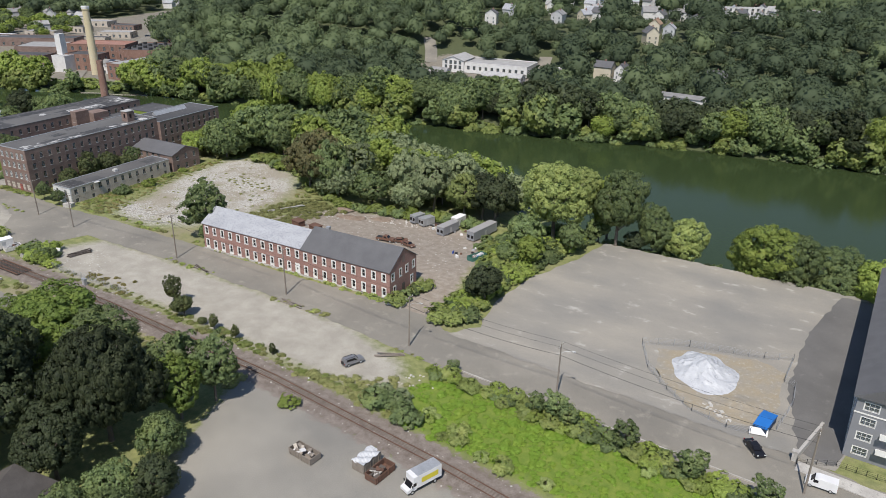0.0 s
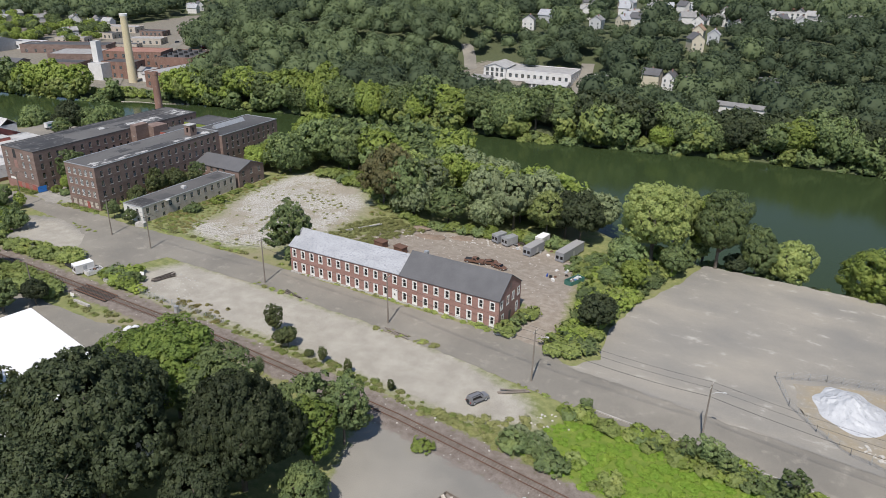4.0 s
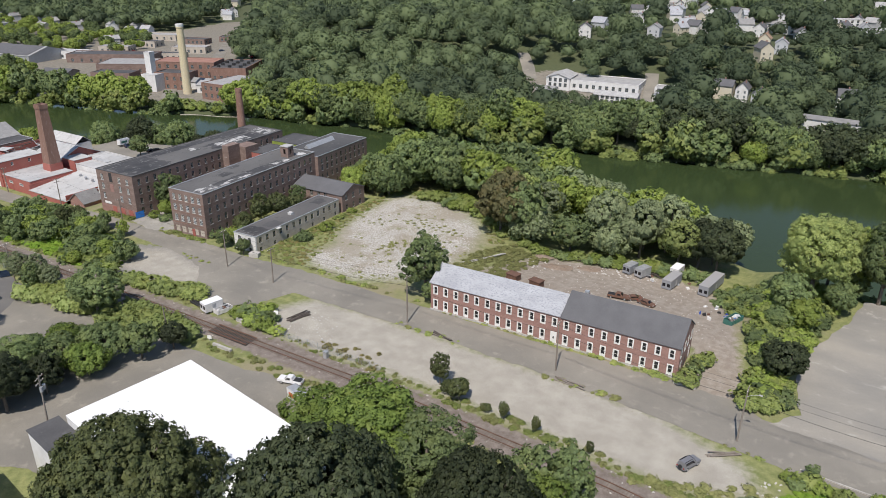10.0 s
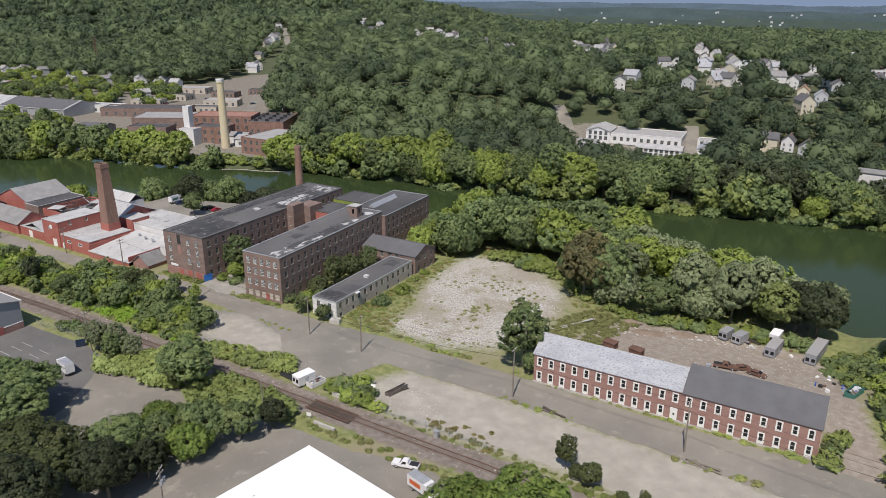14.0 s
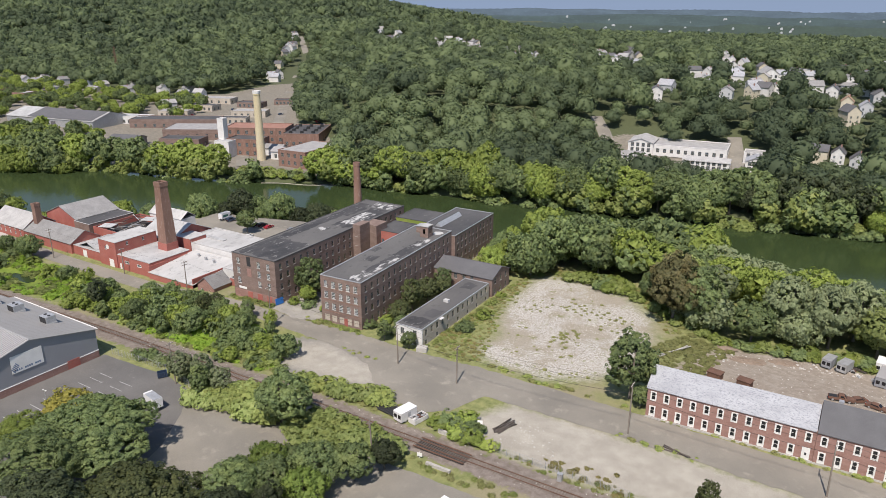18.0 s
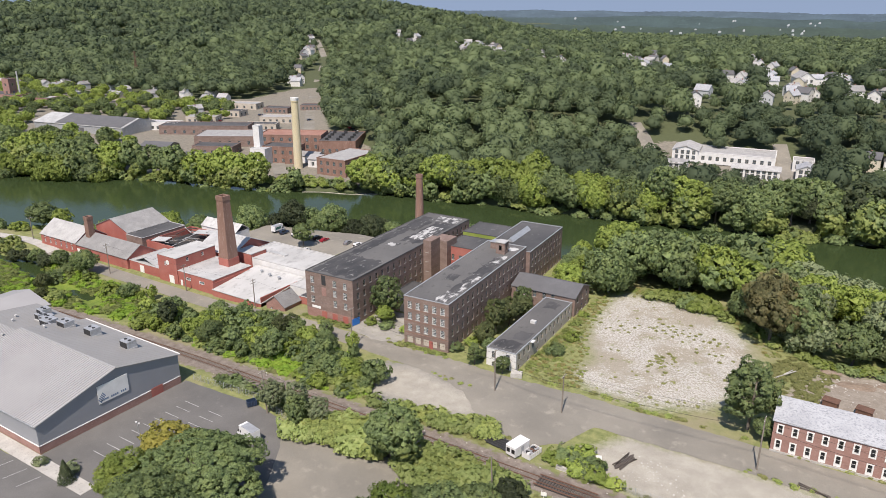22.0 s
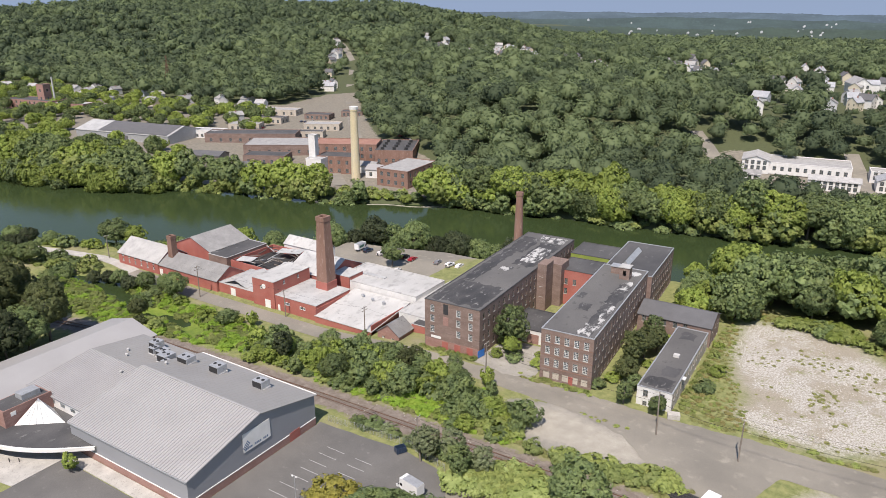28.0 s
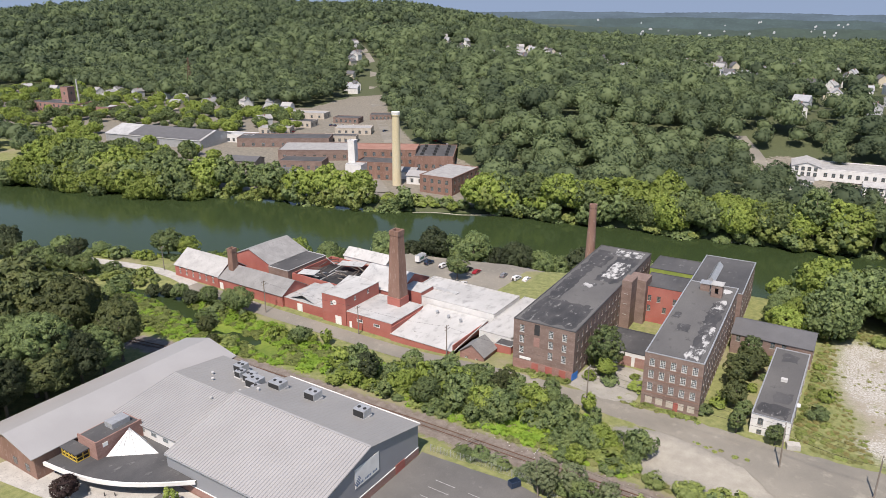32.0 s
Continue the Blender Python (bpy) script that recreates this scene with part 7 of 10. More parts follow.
# ---- white-roofed warehouse ----
whouse = thing("warehouse", "warehouse with a brilliant white membrane roof", "building", pose(-177.6, 43.5, 0, 0, 0, -9))
block(whouse, 0, 50, 0, 24.5, -0.3, 11.2, WHITE_WALL)
flat_roof(whouse, 0, 50, 0, 24.5, 11.2, MEMBRANE, 0.0, label="brilliant white roof membrane")
part("coping", boxes((-0.1, 50.1, 24.3, 24.6, 11.1, 11.3), (-0.1, 0.15, 0, 24.3, 11.1, 11.3)), MEMBRANE, whouse)
lean = part("lean_to", boxes((-3.4, 26, -5.5, -0.02, 0, 9.4)), WHITE_WALL, whouse, "lower wing with a grey flat roof")
part("roof", boxes((-3.6, 26.2, -5.7, -0.02, 9.4, 9.6)), TAR, lean)
w2 = thing("warehouse", "low building with a white membrane roof", "building", pose(-188, 17, 0, 0, 0, -9))
block(w2, 0, 40, 0, 13, 0, 8.5, WHITE_WALL)
flat_roof(w2, 0, 40, 0, 13, 8.5, MEMBRANE, 0.0)

# ---- apartment house at the east end ----
W_APT = window_kind(2.3, 1.5, 3, 2, WHITE_PAINT, surround=(0.12, 0.15, 0.12), arch=False)
SIDING = surface("grey_siding", (0.2, 0.205, 0.22), (0.23, 0.235, 0.25), None, 0.4, 2, 8, 0.7, 0.05, grit=0.1)
apt = thing("apartment_building", "four-storey apartment house with grey siding and white trim", "building", pose(8.6, 126.8, 0, 0, 0, -2))
block(apt, 0, 22, 0, 62, 0, 12.6, SIDING, {"S": tuple((z, W_APT, [2.4, 8.5, 13, 18]) for z in (1.0, 4.1, 7.2, 10.2)), "W": tuple((z, W_APT, spaced(62, 12, 2)) for z in (1.0, 4.1, 7.2, 10.2))}, slabs=(3.2, 6.3, 9.4))
part("brick_base", boxes((-0.06, 22.06, -0.06, -0.003, 0, 6.2)), BRICK_MILL, apt) if False else None
bm = prism(bmesh.new(), [(-0.7, 12.6), (22.7, 12.6), (17, 16), (5, 16)], -0.7, 62.7, "y")
part("roof", bm, SHINGLE_DARK, apt, "hipped dark grey shingle roof")
part("trim", boxes((-0.08, 22.08, -0.09, -0.003, 9.3, 9.55), (-0.09, -0.003, -0.05, 62, 9.3, 9.55)), WHITE_PAINT, apt)
for z in (3.1, 6.2):
    part("balcony", boxes((4.6, 7.2, -1.6, 0, z, z + 0.2), (4.6, 7.2, -1.6, -1.5, z + 0.2, z + 1.2)), WHITE_PAINT, apt)

# ---- red works ----
G_RED = -3.0
W_RED = window_kind(1.0, 1.3, 2, 2, WHITE_PAINT, sill=True)


def works(name, label, x0, x1, y0, y1, z1, roof, mat=RED_PAINT, faces=None, parapet=0.15, rim=None, mats=None):
    ob = thing(name, label, "works building", None, "red works")
    block(ob, x0, x1, y0, y1, G_RED - 0.5, z1, mat, faces, mats=mats)
    if roof:
        flat_roof(ob, x0, x1, y0, y1, z1, roof, parapet, 0.25, rim or ROOF_WHITE)
    return ob


b = works("works_building", "red painted brick wing with a grey shingle gable roof", -443.5, -418.6, 129, 143, 1.6, None, faces={"S": ((2.0, W_RED, spaced(24.9, 6, 1)), (4.0, W_RED, spaced(24.9, 6, 1)))})
gable_roof(b, -443.5, -418.6, 129, 143, 1.6, 6.4, SHINGLE_MID)
for s in "WE":
    gable_wall(b, s, -443.5, -418.6, 129, 143, 1.6, 6.4, RED_PAINT)
b = works("works_building", "red painted brick shed with a weathered gable roof", -418.5, -385.5, 129.1, 142, 1.2, None)
gable_roof(b, -418.5, -385.5, 129.1, 142, 1.2, 5.0, SHINGLE_MID)
gable_wall(b, "E", -418.5, -385.5, 129.1, 142, 1.2, 5.0, RED_PAINT)
part("door", boxes((-0.9, 0.9, -0.08, 0, 0, 2.6)), WHITE_PAINT, b, "white double door", m=pose(-417, 129.1, G_RED))
chimney_stack("chimney", -415.3, 134.0, 0, 12.2, 2.7, 2.4, BRICK_STACK, "short square brown brick chimney on a shed roof", "chimneys")
b = works("works_building", "low red link building with a white door", -385.4, -366.6, 130, 146, 0.6, ROOF_SILVER)
part("door", boxes((-1.2, 1.2, -0.08, 0, 0, 2.8)), WHITE_PAINT, b, "white loading door", m=pose(-378, 130, G_RED))
gable_roof(b, -383, -372, 131, 145, 0.65, 2.6, ROOF_SILVER, "y", 0.2)
b = works("works_building", "two-storey red painted block with a flat pale roof", -366.5, -356.2, 129, 147, 6.9, ROOF_WHITE, faces={"E": ((8.4, W_RED, [5, 12]),), "S": ((7.0, W_RED, [4.2]),)})
part("arched_window", tube(bmesh.new(), [((0, -0.06, 0), 0.9), ((0, 0.05, 0), 0.9)], 16), WHITE_PAINT, b, "white arched window", m=pose(-361, 129, 4.6))
part("door", boxes((-1.3, 1.3, -0.08, 0, 0, 3.0)), WHITE_PAINT, b, "white garage door", m=pose(-359.5, 129, G_RED))
b = works("works_building", "low red painted building with a pale flat roof", -356.1, -337.6, 129.3, 147.2, 2.4, ROOF_SILVER, faces={"S": ((3.3, window_kind(2.2, 0.9, 3, 1, WHITE_PAINT, surround=(0.15, 0.1, 0.1), arch=False), [5.5, 12.5]),)})
part("door", boxes((-0.5, 0.5, -0.08, 0, 0, 2.2)), WHITE_PAINT, b, "white door", m=pose(-354.5, 129.3, G_RED))
b = thing("works_building", "low works hall with a bright white coated roof", "works building", None, "red works")
block(b, -337.5, -314, 128.6, 149.5, G_RED - 0.5, -0.6, RED_PAINT)
part("roof", prism(bmesh.new(), [(128.4, -0.7), (150, 1.6), (150, 1.9), (128.4, -0.45)], -337.6, -313.8, "x"), ROOF_WHITE, b, "bright white sloping roof")
for x in (-337.6, -314.3):
    part("wall", boxes((x, x + 0.3, 128.8, 149.8, -3, 1.5)), RED_PAINT, b)
for k in range(6):
    part("vent", tube(bmesh.new(), [((-331 + 2.1 * k, 133 + 0.25 * k, -0.4), 0.22), ((-331 + 2.1 * k, 133 + 0.25 * k, 0.25), 0.22)], 8), ROOF_SILVER, b)
for x, y in ((-331, 146), (-326, 145), (-321, 144.5)):
    vent = part("roof_vent", tube(bmesh.new(), [((x, y, 0.8), 0.4), ((x, y, 2.1), 0.4), ((x, y, 2.1), 0.6), ((x, y, 2.5), 0.5)], 10), GALV, b)
b = works("works_building", "white walled hall with a bleached flat roof", -347, -312, 150.6, 168.5, 3.9, ROOF_WHITE, WHITE_WALL, parapet=0.3, rim=ROOF_WHITE)
part("roof_hatch", boxes((-340, -331, 158, 160, 3.9, 4.3)), ROOF_SILVER, b)
b = works("works_building", "narrow white roofed range beside the mill", -311.8, -300.5, 140.5, 172, 2.6, ROOF_WHITE, WHITE_WALL)
b = works("small_house", "small red brick outhouse with a grey shingle roof", -311.6, -303.4, 128.8, 136.2, 0.6, None, BRICK_RED, faces={"S": ((1.5, W_RED, [2.2, 5.8]),)})
gable_roof(b, -311.6, -303.4, 128.8, 136.2, 0.6, 3.6, SHINGLE_MID, "y", 0.4)
gable_wall(b, "S", -311.6, -303.4, 128.8, 136.2, 0.6, 3.6, BRICK_RED, along="y")
b = works("works_building", "small flat-roofed brick porch by the mill", -304, -298.5, 136.5, 141, 1.8, TAR, RED_PAINT)
b = works("works_building", "red brick hall with a pale gable roof", -431, -409, 146.5, 167, 2.8, None, faces={"E": ((2.0, W_RED, [4, 9, 14]),)})
gable_roof(b, -431, -409, 146.5, 167, 2.8, 7.2, SHINGLE_MID, "y")
gable_wall(b, "S", -431, -409, 146.5, 167, 2.8, 7.2, RED_PAINT, along="y")
gable_wall(b, "N", -431, -409, 146.5, 167, 2.8, 7.2, RED_PAINT, along="y")
b = works("works_building", "brick side range with a dark flat roof", -408.9, -398.5, 145.5, 167, 2.6, TAR, BRICK_MILL, faces={"E": ((2.2, W_RED, [3, 7, 11, 15]),)})
# fallen roofs: a shell with a tangle of rafters
b = thing("ruined_shed", "roofless works shed with a tangle of broken rafters", "ruin", None, "red works")
block(b, -398, -368, 147, 170, G_RED - 0.5, 1.6, RED_PAINT)
part("floor", boxes((-397.5, -368.5, 147.5, 169.5, -1.5, -1.2)), DARK, b)
wreck = random.Random(4)
for k in range(46):
    x, y = wreck.uniform(-396, -371), wreck.uniform(148.5, 168)
    part("rafter", boxes((-wreck.uniform(1.5, 4), wreck.uniform(1.5, 4), -0.14, 0.14, 0, 0.25)), wreck.choice([WOOD_GREY, ROOF_SILVER, WOOD_DARK]), b, m=pose(x, y, wreck.uniform(0.2, 1.9), wreck.uniform(-15, 15), wreck.uniform(-22, 22), wreck.choice([0, 90, 75]) + wreck.uniform(-14, 14)))
for x, y, w, d in ((-384, 166, 12, 4), (-373, 152, 7, 7), (-392, 150, 8, 4)):
    part("roof_sheet", boxes((-w / 2, w / 2, -d / 2, d / 2, 0, 0.15)), ROOF_SILVER, b, "torn pale roof sheet", m=pose(x, y, 2.2, 8, -6, 5))
b = works("works_building", "hall with a long light grey gable roof", -368, -349, 148.5, 168, 3.6, None, RED_PAINT)
gable_roof(b, -368, -349, 148.5, 168, 3.6, 8.0, ROOF_SILVER, "x", 0.3)
for s in "WE":
    gable_wall(b, s, -368, -349, 148.5, 168, 3.6, 8.0, RED_PAINT)
b = works("works_building", "white gabled shed behind the works", -392, -371, 170.5, 178, 3.0, None, WHITE_WALL)
gable_roof(b, -392, -371, 170.5, 178, 3.0, 5.6, ROOF_WHITE, "x", 0.3)
b = works("works_building", "small red block with a white roof beside the stack", -348.8, -340.5, 150.2, 158, 5.2, ROOF_WHITE, RED_PAINT)

# ---- far works across the river ----
W_FAR = window_kind(2.0, 2.6, 2, 2, WOOD_GREY)


def far_building(label, x, y, rot, w, d, h, mat, roof, rows=1, bays=0, kind="flat", rise=3.0, name="factory_building", group="factory across the river", z=None):
    z = ground_z(x, y) if z is None else z
    ob = thing(name, label, "building", pose(x, y, z, 0, 0, rot), group)
    step = h / max(rows, 1)
    def grid(length, n):
        return tuple((0.7 + step * r, W_FAR, spaced(length, n, 1.0)) for r in range(rows)) if n else ()
    n2 = max(1, int(bays * d / w)) if bays else 0
    block(ob, -w / 2, w / 2, -d / 2, d / 2, -1.5, h, mat, {"S": tuple((a + 1.5, b, c) for a, b, c in grid(w, bays)), "E": tuple((a + 1.5, b, c) for a, b, c in grid(d, n2))})
    if kind == "flat":
        flat_roof(ob, -w / 2, w / 2, -d / 2, d / 2, h, roof, 0.4, 0.4, mat)
    else:
        al = "x" if kind == "gx" else "y"
        gable_roof(ob, -w / 2, w / 2, -d / 2, d / 2, h, h + rise, roof, al, 0.5, 0.3)
        for s in ("WE" if al == "x" else "SN"):
            gable_wall(ob, s, -w / 2, w / 2, -d / 2, d / 2, h, h + rise, mat, along=al)
    return ob


far_building("red brick factory block with a flat grey roof", -443, 331, 4, 22, 36, 9.5, BRICK_STACK, SHINGLE_MID, 2, 4)
v = far_building("long brick factory shed with roof vents", -476, 366, 28, 26, 40, 8.5, BRICK_STACK, TAR, 1, 5)
for k in range(12):
    part("roof_vent", boxes((-1, 1, -1, 1, 0, 1.6)), BLACK, v, m=pose(-8 + 8 * (k % 3), -15 + 9 * (k // 3), 8.5))
far_building("large brown brick boiler house with a rust-red roof", -506, 349, 28, 44, 22, 14.5, BRICK_STACK, surface("rust_red_roof", (0.3, 0.15, 0.11), (0.36, 0.2, 0.15), None, 0.2, 1, 6, 0.8, 0.1), 3, 7)
far_building("brick boiler annex with tall windows", -497, 329, 20, 24, 16, 11, BRICK_STACK, TAR, 2, 4)
far_building("white painted factory wall block", -503, 314, 15, 11, 10, 11, WHITE_WALL, ROOF_SILVER, 0, 0)
far_building("narrow white factory tower", -508, 317, 15, 4.6, 5, 25, WHITE_WALL, ROOF_SILVER, 0, 0)
far_building("pale shed with grey roof", -480, 336, 15, 16, 10, 4.5, WHITE_WALL, SHINGLE_MID, 0, 0, "gx", 2)
far_building("pale shed on a brick river wall", -463, 331, 15, 18, 12, 5, WHITE_WALL, METAL_ROOF, 1, 3, "gx", 2)
far_building("white pump hut by the river", -412, 313, 20, 5, 3, 2.4, WHITE_WALL, SHINGLE_MID, 0, 0, "gx", 0.8)
st, _ = chimney_stack("chimney", -474.0, 318.0, ground_z(-474, 318) - 1, 35.4, 5.8, 4.5, YELLOW_BRICK, "very tall round buff brick factory chimney", "chimneys", square=False)
part("collar", tube(bmesh.new(), [((0, 0, 34.0), 2.5), ((0, 0, 35.6), 2.7)], 20), WHITE_PAINT, st)
warehouse = far_building("wide warehouse with a pale and slate-grey gable roof", -700, 323, 11, 92, 38, 6.0, GALV, ROOF_SILVER, 0, 0, "gx", 5)
part("slate_roof", prism(bmesh.new(), [(-18.9, 6.62), (-0.35, 11.36), (-0.35, 11.48), (-18.9, 6.74)], -23, 44.5, "x"), SHINGLE_DARK, warehouse, "slate-grey solar sheeting on the slope")
part("door", boxes((-14, -9, -19.12, -19.0, 0, 4.2), (2, 7, -19.12, -19.0, 0, 4.2)), SHINGLE_DARK, warehouse, "dark loading door")
far_building("white hoop-roofed storage tunnel", -655, 262, 12, 38, 11, 3.2, WHITE_WALL, WHITE_PAINT, 0, 0, "gx", 2.5)
far_building("white office block beside the warehouse", -652, 352, 20, 28, 12, 6, WHITE_WALL, ROOF_SILVER, 1, 6)
far_building("long low factory with a dark flat roof", -612, 362, 32, 70, 20, 6.5, BRICK_MILL, TAR, 1, 9)
far_building("low brick factory with a brown flat roof", -570, 352, 32, 52, 30, 6.5, BRICK_MILL, SHINGLE_MID, 1, 7)
far_building("low brick factory wing", -556, 322, 25, 30, 16, 6, BRICK_MILL, TAR, 1, 5)
far_building("small grey timber workshop building", -590, 300, 20, 22, 14, 5, WOOD_GREY, SHINGLE_DARK, 0, 0, "gx", 2)
far_building("small workshop with blue tarpaulins", -545, 296, 20, 16, 10, 4.5, WOOD_GREY, SHINGLE_DARK, 0, 0, "gx", 2)
far_building("old red brick factory with tall windows", -925, 368, 12, 62, 22, 8.5, BRICK_RED, TAR, 2, 10)
far_building("square red brick factory tower", -916, 372, 12, 9, 9, 23, BRICK_RED, TAR, 3, 1)
far_building("low red brick factory wing", -880, 377, 14, 44, 16, 7, BRICK_RED, ROOF_SILVER, 1, 9)
chimney_stack("chimney", -899, 372, -8, 26, 2.0, 1.4, ROOF_WHITE, "thin pale grey factory chimney", "chimneys", square=False)
for x, y, r, w, d, h in ((-662, 432, 15, 26, 14, 5), (-640, 470, 20, 24, 14, 4.5), (-600, 430, 30, 30, 16, 5), (-625, 500, 30, 20, 14, 4.5), (-690, 470, 20, 40, 16, 5), (-585, 395, 30, 26, 12, 5), (-655, 395, 30, 26, 16, 5)):
    far_building("low brown commercial building with a grey roof", x, y, r, w, d, h, CREAM_WALL if w > 25 else BRICK_MILL, SHINGLE_MID if d > 14 else TAR, 1, 5, "flat")

# apartments below the hill
far_building("white gabled apartment house", -260, 457, 8, 16, 22, 6.5, WHITE_WALL, SHINGLE_MID, 2, 4, "gy", 2.6, "apartment_house", "apartments across the river")
far_building("long white apartment block with a grey flat roof", -232, 464, 7, 50, 26, 5.4, WHITE_WALL, SHINGLE_MID, 1, 11, "flat", 0, "apartment_house", "apartments across the river")
far_building("white apartment block with a grey hipped roof", -213, 434, 7, 27, 11, 5.8, WHITE_WALL, SHINGLE_MID, 2, 8, "gx", 1.8, "apartment_house", "apartments across the river")
far_building("small white apartment house by the trees", -258, 428, 8, 12, 10, 5.5, WHITE_WALL, SHINGLE_MID, 2, 3, "gx", 2, "apartment_house", "apartments across the river")
far_building("white house with a layered porch", -187, 446, 7, 11, 14, 6.2, WHITE_WALL, SHINGLE_LIGHT, 2, 3, "gy", 2.5, "apartment_house", "apartments across the river")
far_building("white house with a flat pale roof", -191, 464, 7, 12, 13, 5.5, WHITE_WALL, SHINGLE_MID, 2, 3, "flat", 0, "apartment_house", "apartments across the river")
far_building("low pale roofed building among the trees", -88, 418, -4, 34, 9, 9, WHITE_WALL, SHINGLE_MID, 1, 6, "gx", 1.2, "apartment_house", "apartments across the river")

# ---- houses on the hills ----
W_HOUSE = to_mesh(boxes((-0.55, 0.55, -0.05, 0.06, 0, 1.5)), "window")
W_HOUSE.materials.append(GLASS)
CREAM = surface("cream_siding", (0.6, 0.54, 0.42), (0.55, 0.5, 0.39), None, 0.5, 2, 8, 0.7, 0, grit=0.1)
GREY_SIDE = surface("pale_grey_siding", (0.5, 0.51, 0.52), (0.45, 0.46, 0.47), None, 0.5, 2, 8, 0.7, 0, grit=0.1)
DARK_ROOF = surface("dark_brown_shingles", (0.075, 0.066, 0.06), (0.1, 0.09, 0.082), None, 0.5, 2, 8, 0.9, 0.1)
BROWN_ROOF = surface("brown_shingles", (0.3, 0.2, 0.13), (0.36, 0.25, 0.17), None, 0.5, 2, 8, 0.9, 0.1)
homes = random.Random(21)


def house(x, y, rot, w, d, h, rise, wall, roof, wall_word, roof_word, windows=True, group="houses on the hills"):
    ob = thing("house", "%s wooden house with a %s gable roof among trees" % (wall_word, roof_word), "house", pose(x, y, ground_z(x, y), 0, 0, rot), group)
    bm = prism(bmesh.new(), [(-w / 2, -1.5), (w / 2, -1.5), (w / 2, h), (0, h + rise), (-w / 2, h)], -d / 2, d / 2, "y")
    part("wall", bm, wall, ob)
    bm = prism(bmesh.new(), [(-w / 2 - 0.5, h - 0.5 * rise / (w / 2)), (0, h + rise), (w / 2 + 0.5, h - 0.5 * rise / (w / 2)), (w / 2 + 0.5, h + 0.25 - 0.5 * rise / (w / 2)), (0, h + rise + 0.3), (-w / 2 - 0.5, h + 0.25 - 0.5 * rise / (w / 2))], -d / 2 - 0.4, d / 2 + 0.4, "y")
    part("roof", bm, roof, ob)
    if windows:
        for z in (1.0, 3.8)[: 2 if h > 5 else 1]:
            for cx in (-w / 4, w / 4):
                part("window", W_HOUSE, None, ob, m=pose(cx, -d / 2, z))
            for cy in (-d / 4, d / 4):
                part("window", W_HOUSE, None, ob, m=pose(w / 2, cy, z, 0, 0, 90))
    part("chimney", boxes((0.6, 1.3, -0.4, 0.4, h, h + rise + 1.0)), BRICK_RED, ob)
    return ob


for x, y in HOUSES:
    wall, word = homes.choice([(WHITE_WALL, "white"), (WHITE_WALL, "white"), (WHITE_WALL, "white"), (GREY_SIDE, "pale grey"), (CREAM, "cream")])
    roof, rword = homes.choice([(SHINGLE_MID, "weathered grey"), (SHINGLE_LIGHT, "light grey"), (SHINGLE_DARK, "dark grey")])
    if (x, y) == (-150, 554):
        wall, word, roof, rword = CREAM, "cream yellow", BROWN_ROOF, "brown"
    house(x, y, homes.uniform(-35, 35) + homes.choice([0, 90]), homes.uniform(7.2, 9.6), homes.uniform(9, 13), homes.uniform(6.0, 8.0), homes.uniform(2.8, 4.0), wall, roof, word, rword, y < 660)
for x, y in ((-1066, 424), (-1046, 433), (-992, 452), (-960, 446), (-945, 470), (-926, 482), (-866, 466), (-823, 467), (-792, 488), (-740, 474), (-727, 482), (-690, 415), (-1020, 440), (-1100, 430), (-980, 470), (-905, 480), (-845, 490), (-765, 500), (-898, 431), (-840, 440)):
    wall, word = homes.choice([(WHITE_WALL, "white"), (GREY_SIDE, "pale grey"), (CREAM, "cream")])
    house(x, y, homes.uniform(-20, 20) + homes.choice([0, 90]), homes.uniform(8, 11), homes.uniform(10, 15), homes.uniform(5, 6.5), homes.uniform(2.5, 3.4), wall, SHINGLE_MID, word, "weathered grey", False, "houses in the valley")
# the red brick block above the east bank
far_building("long red brick building on the east height", -106, 752, 30, 46, 16, 9, BRICK_RED, SHINGLE_MID, 2, 10, "flat", 0, "brick_block", "houses on the hills")
far_building("large red brick hall with a grey gable roof", -112, 792, 20, 56, 22, 10, BRICK_RED, SHINGLE_MID, 2, 8, "gx", 6, "brick_block", "houses on the hills")
far_building("white church with a steep grey roof", -225, 702, 20, 14, 26, 8, WHITE_WALL, SHINGLE_MID, 2, 3, "gy", 5, "church", "houses on the hills")
far_building("white three-storey terrace on the height", -118, 694, 30, 44, 13, 9, WHITE_WALL, SHINGLE_MID, 3, 9, "flat", 0, "terrace", "houses on the hills")
far_building("white flat-roofed apartment house on the height", -196, 735, -15, 18, 12, 9, WHITE_WALL, ROOF_SILVER, 2, 4, "flat", 0, "terrace", "houses on the hills")
far_building("white terrace on the hill", -150, 650, -15, 30, 11, 7, WHITE_WALL, SHINGLE_MID, 2, 6, "gx", 2, "terrace", "houses on the hills")
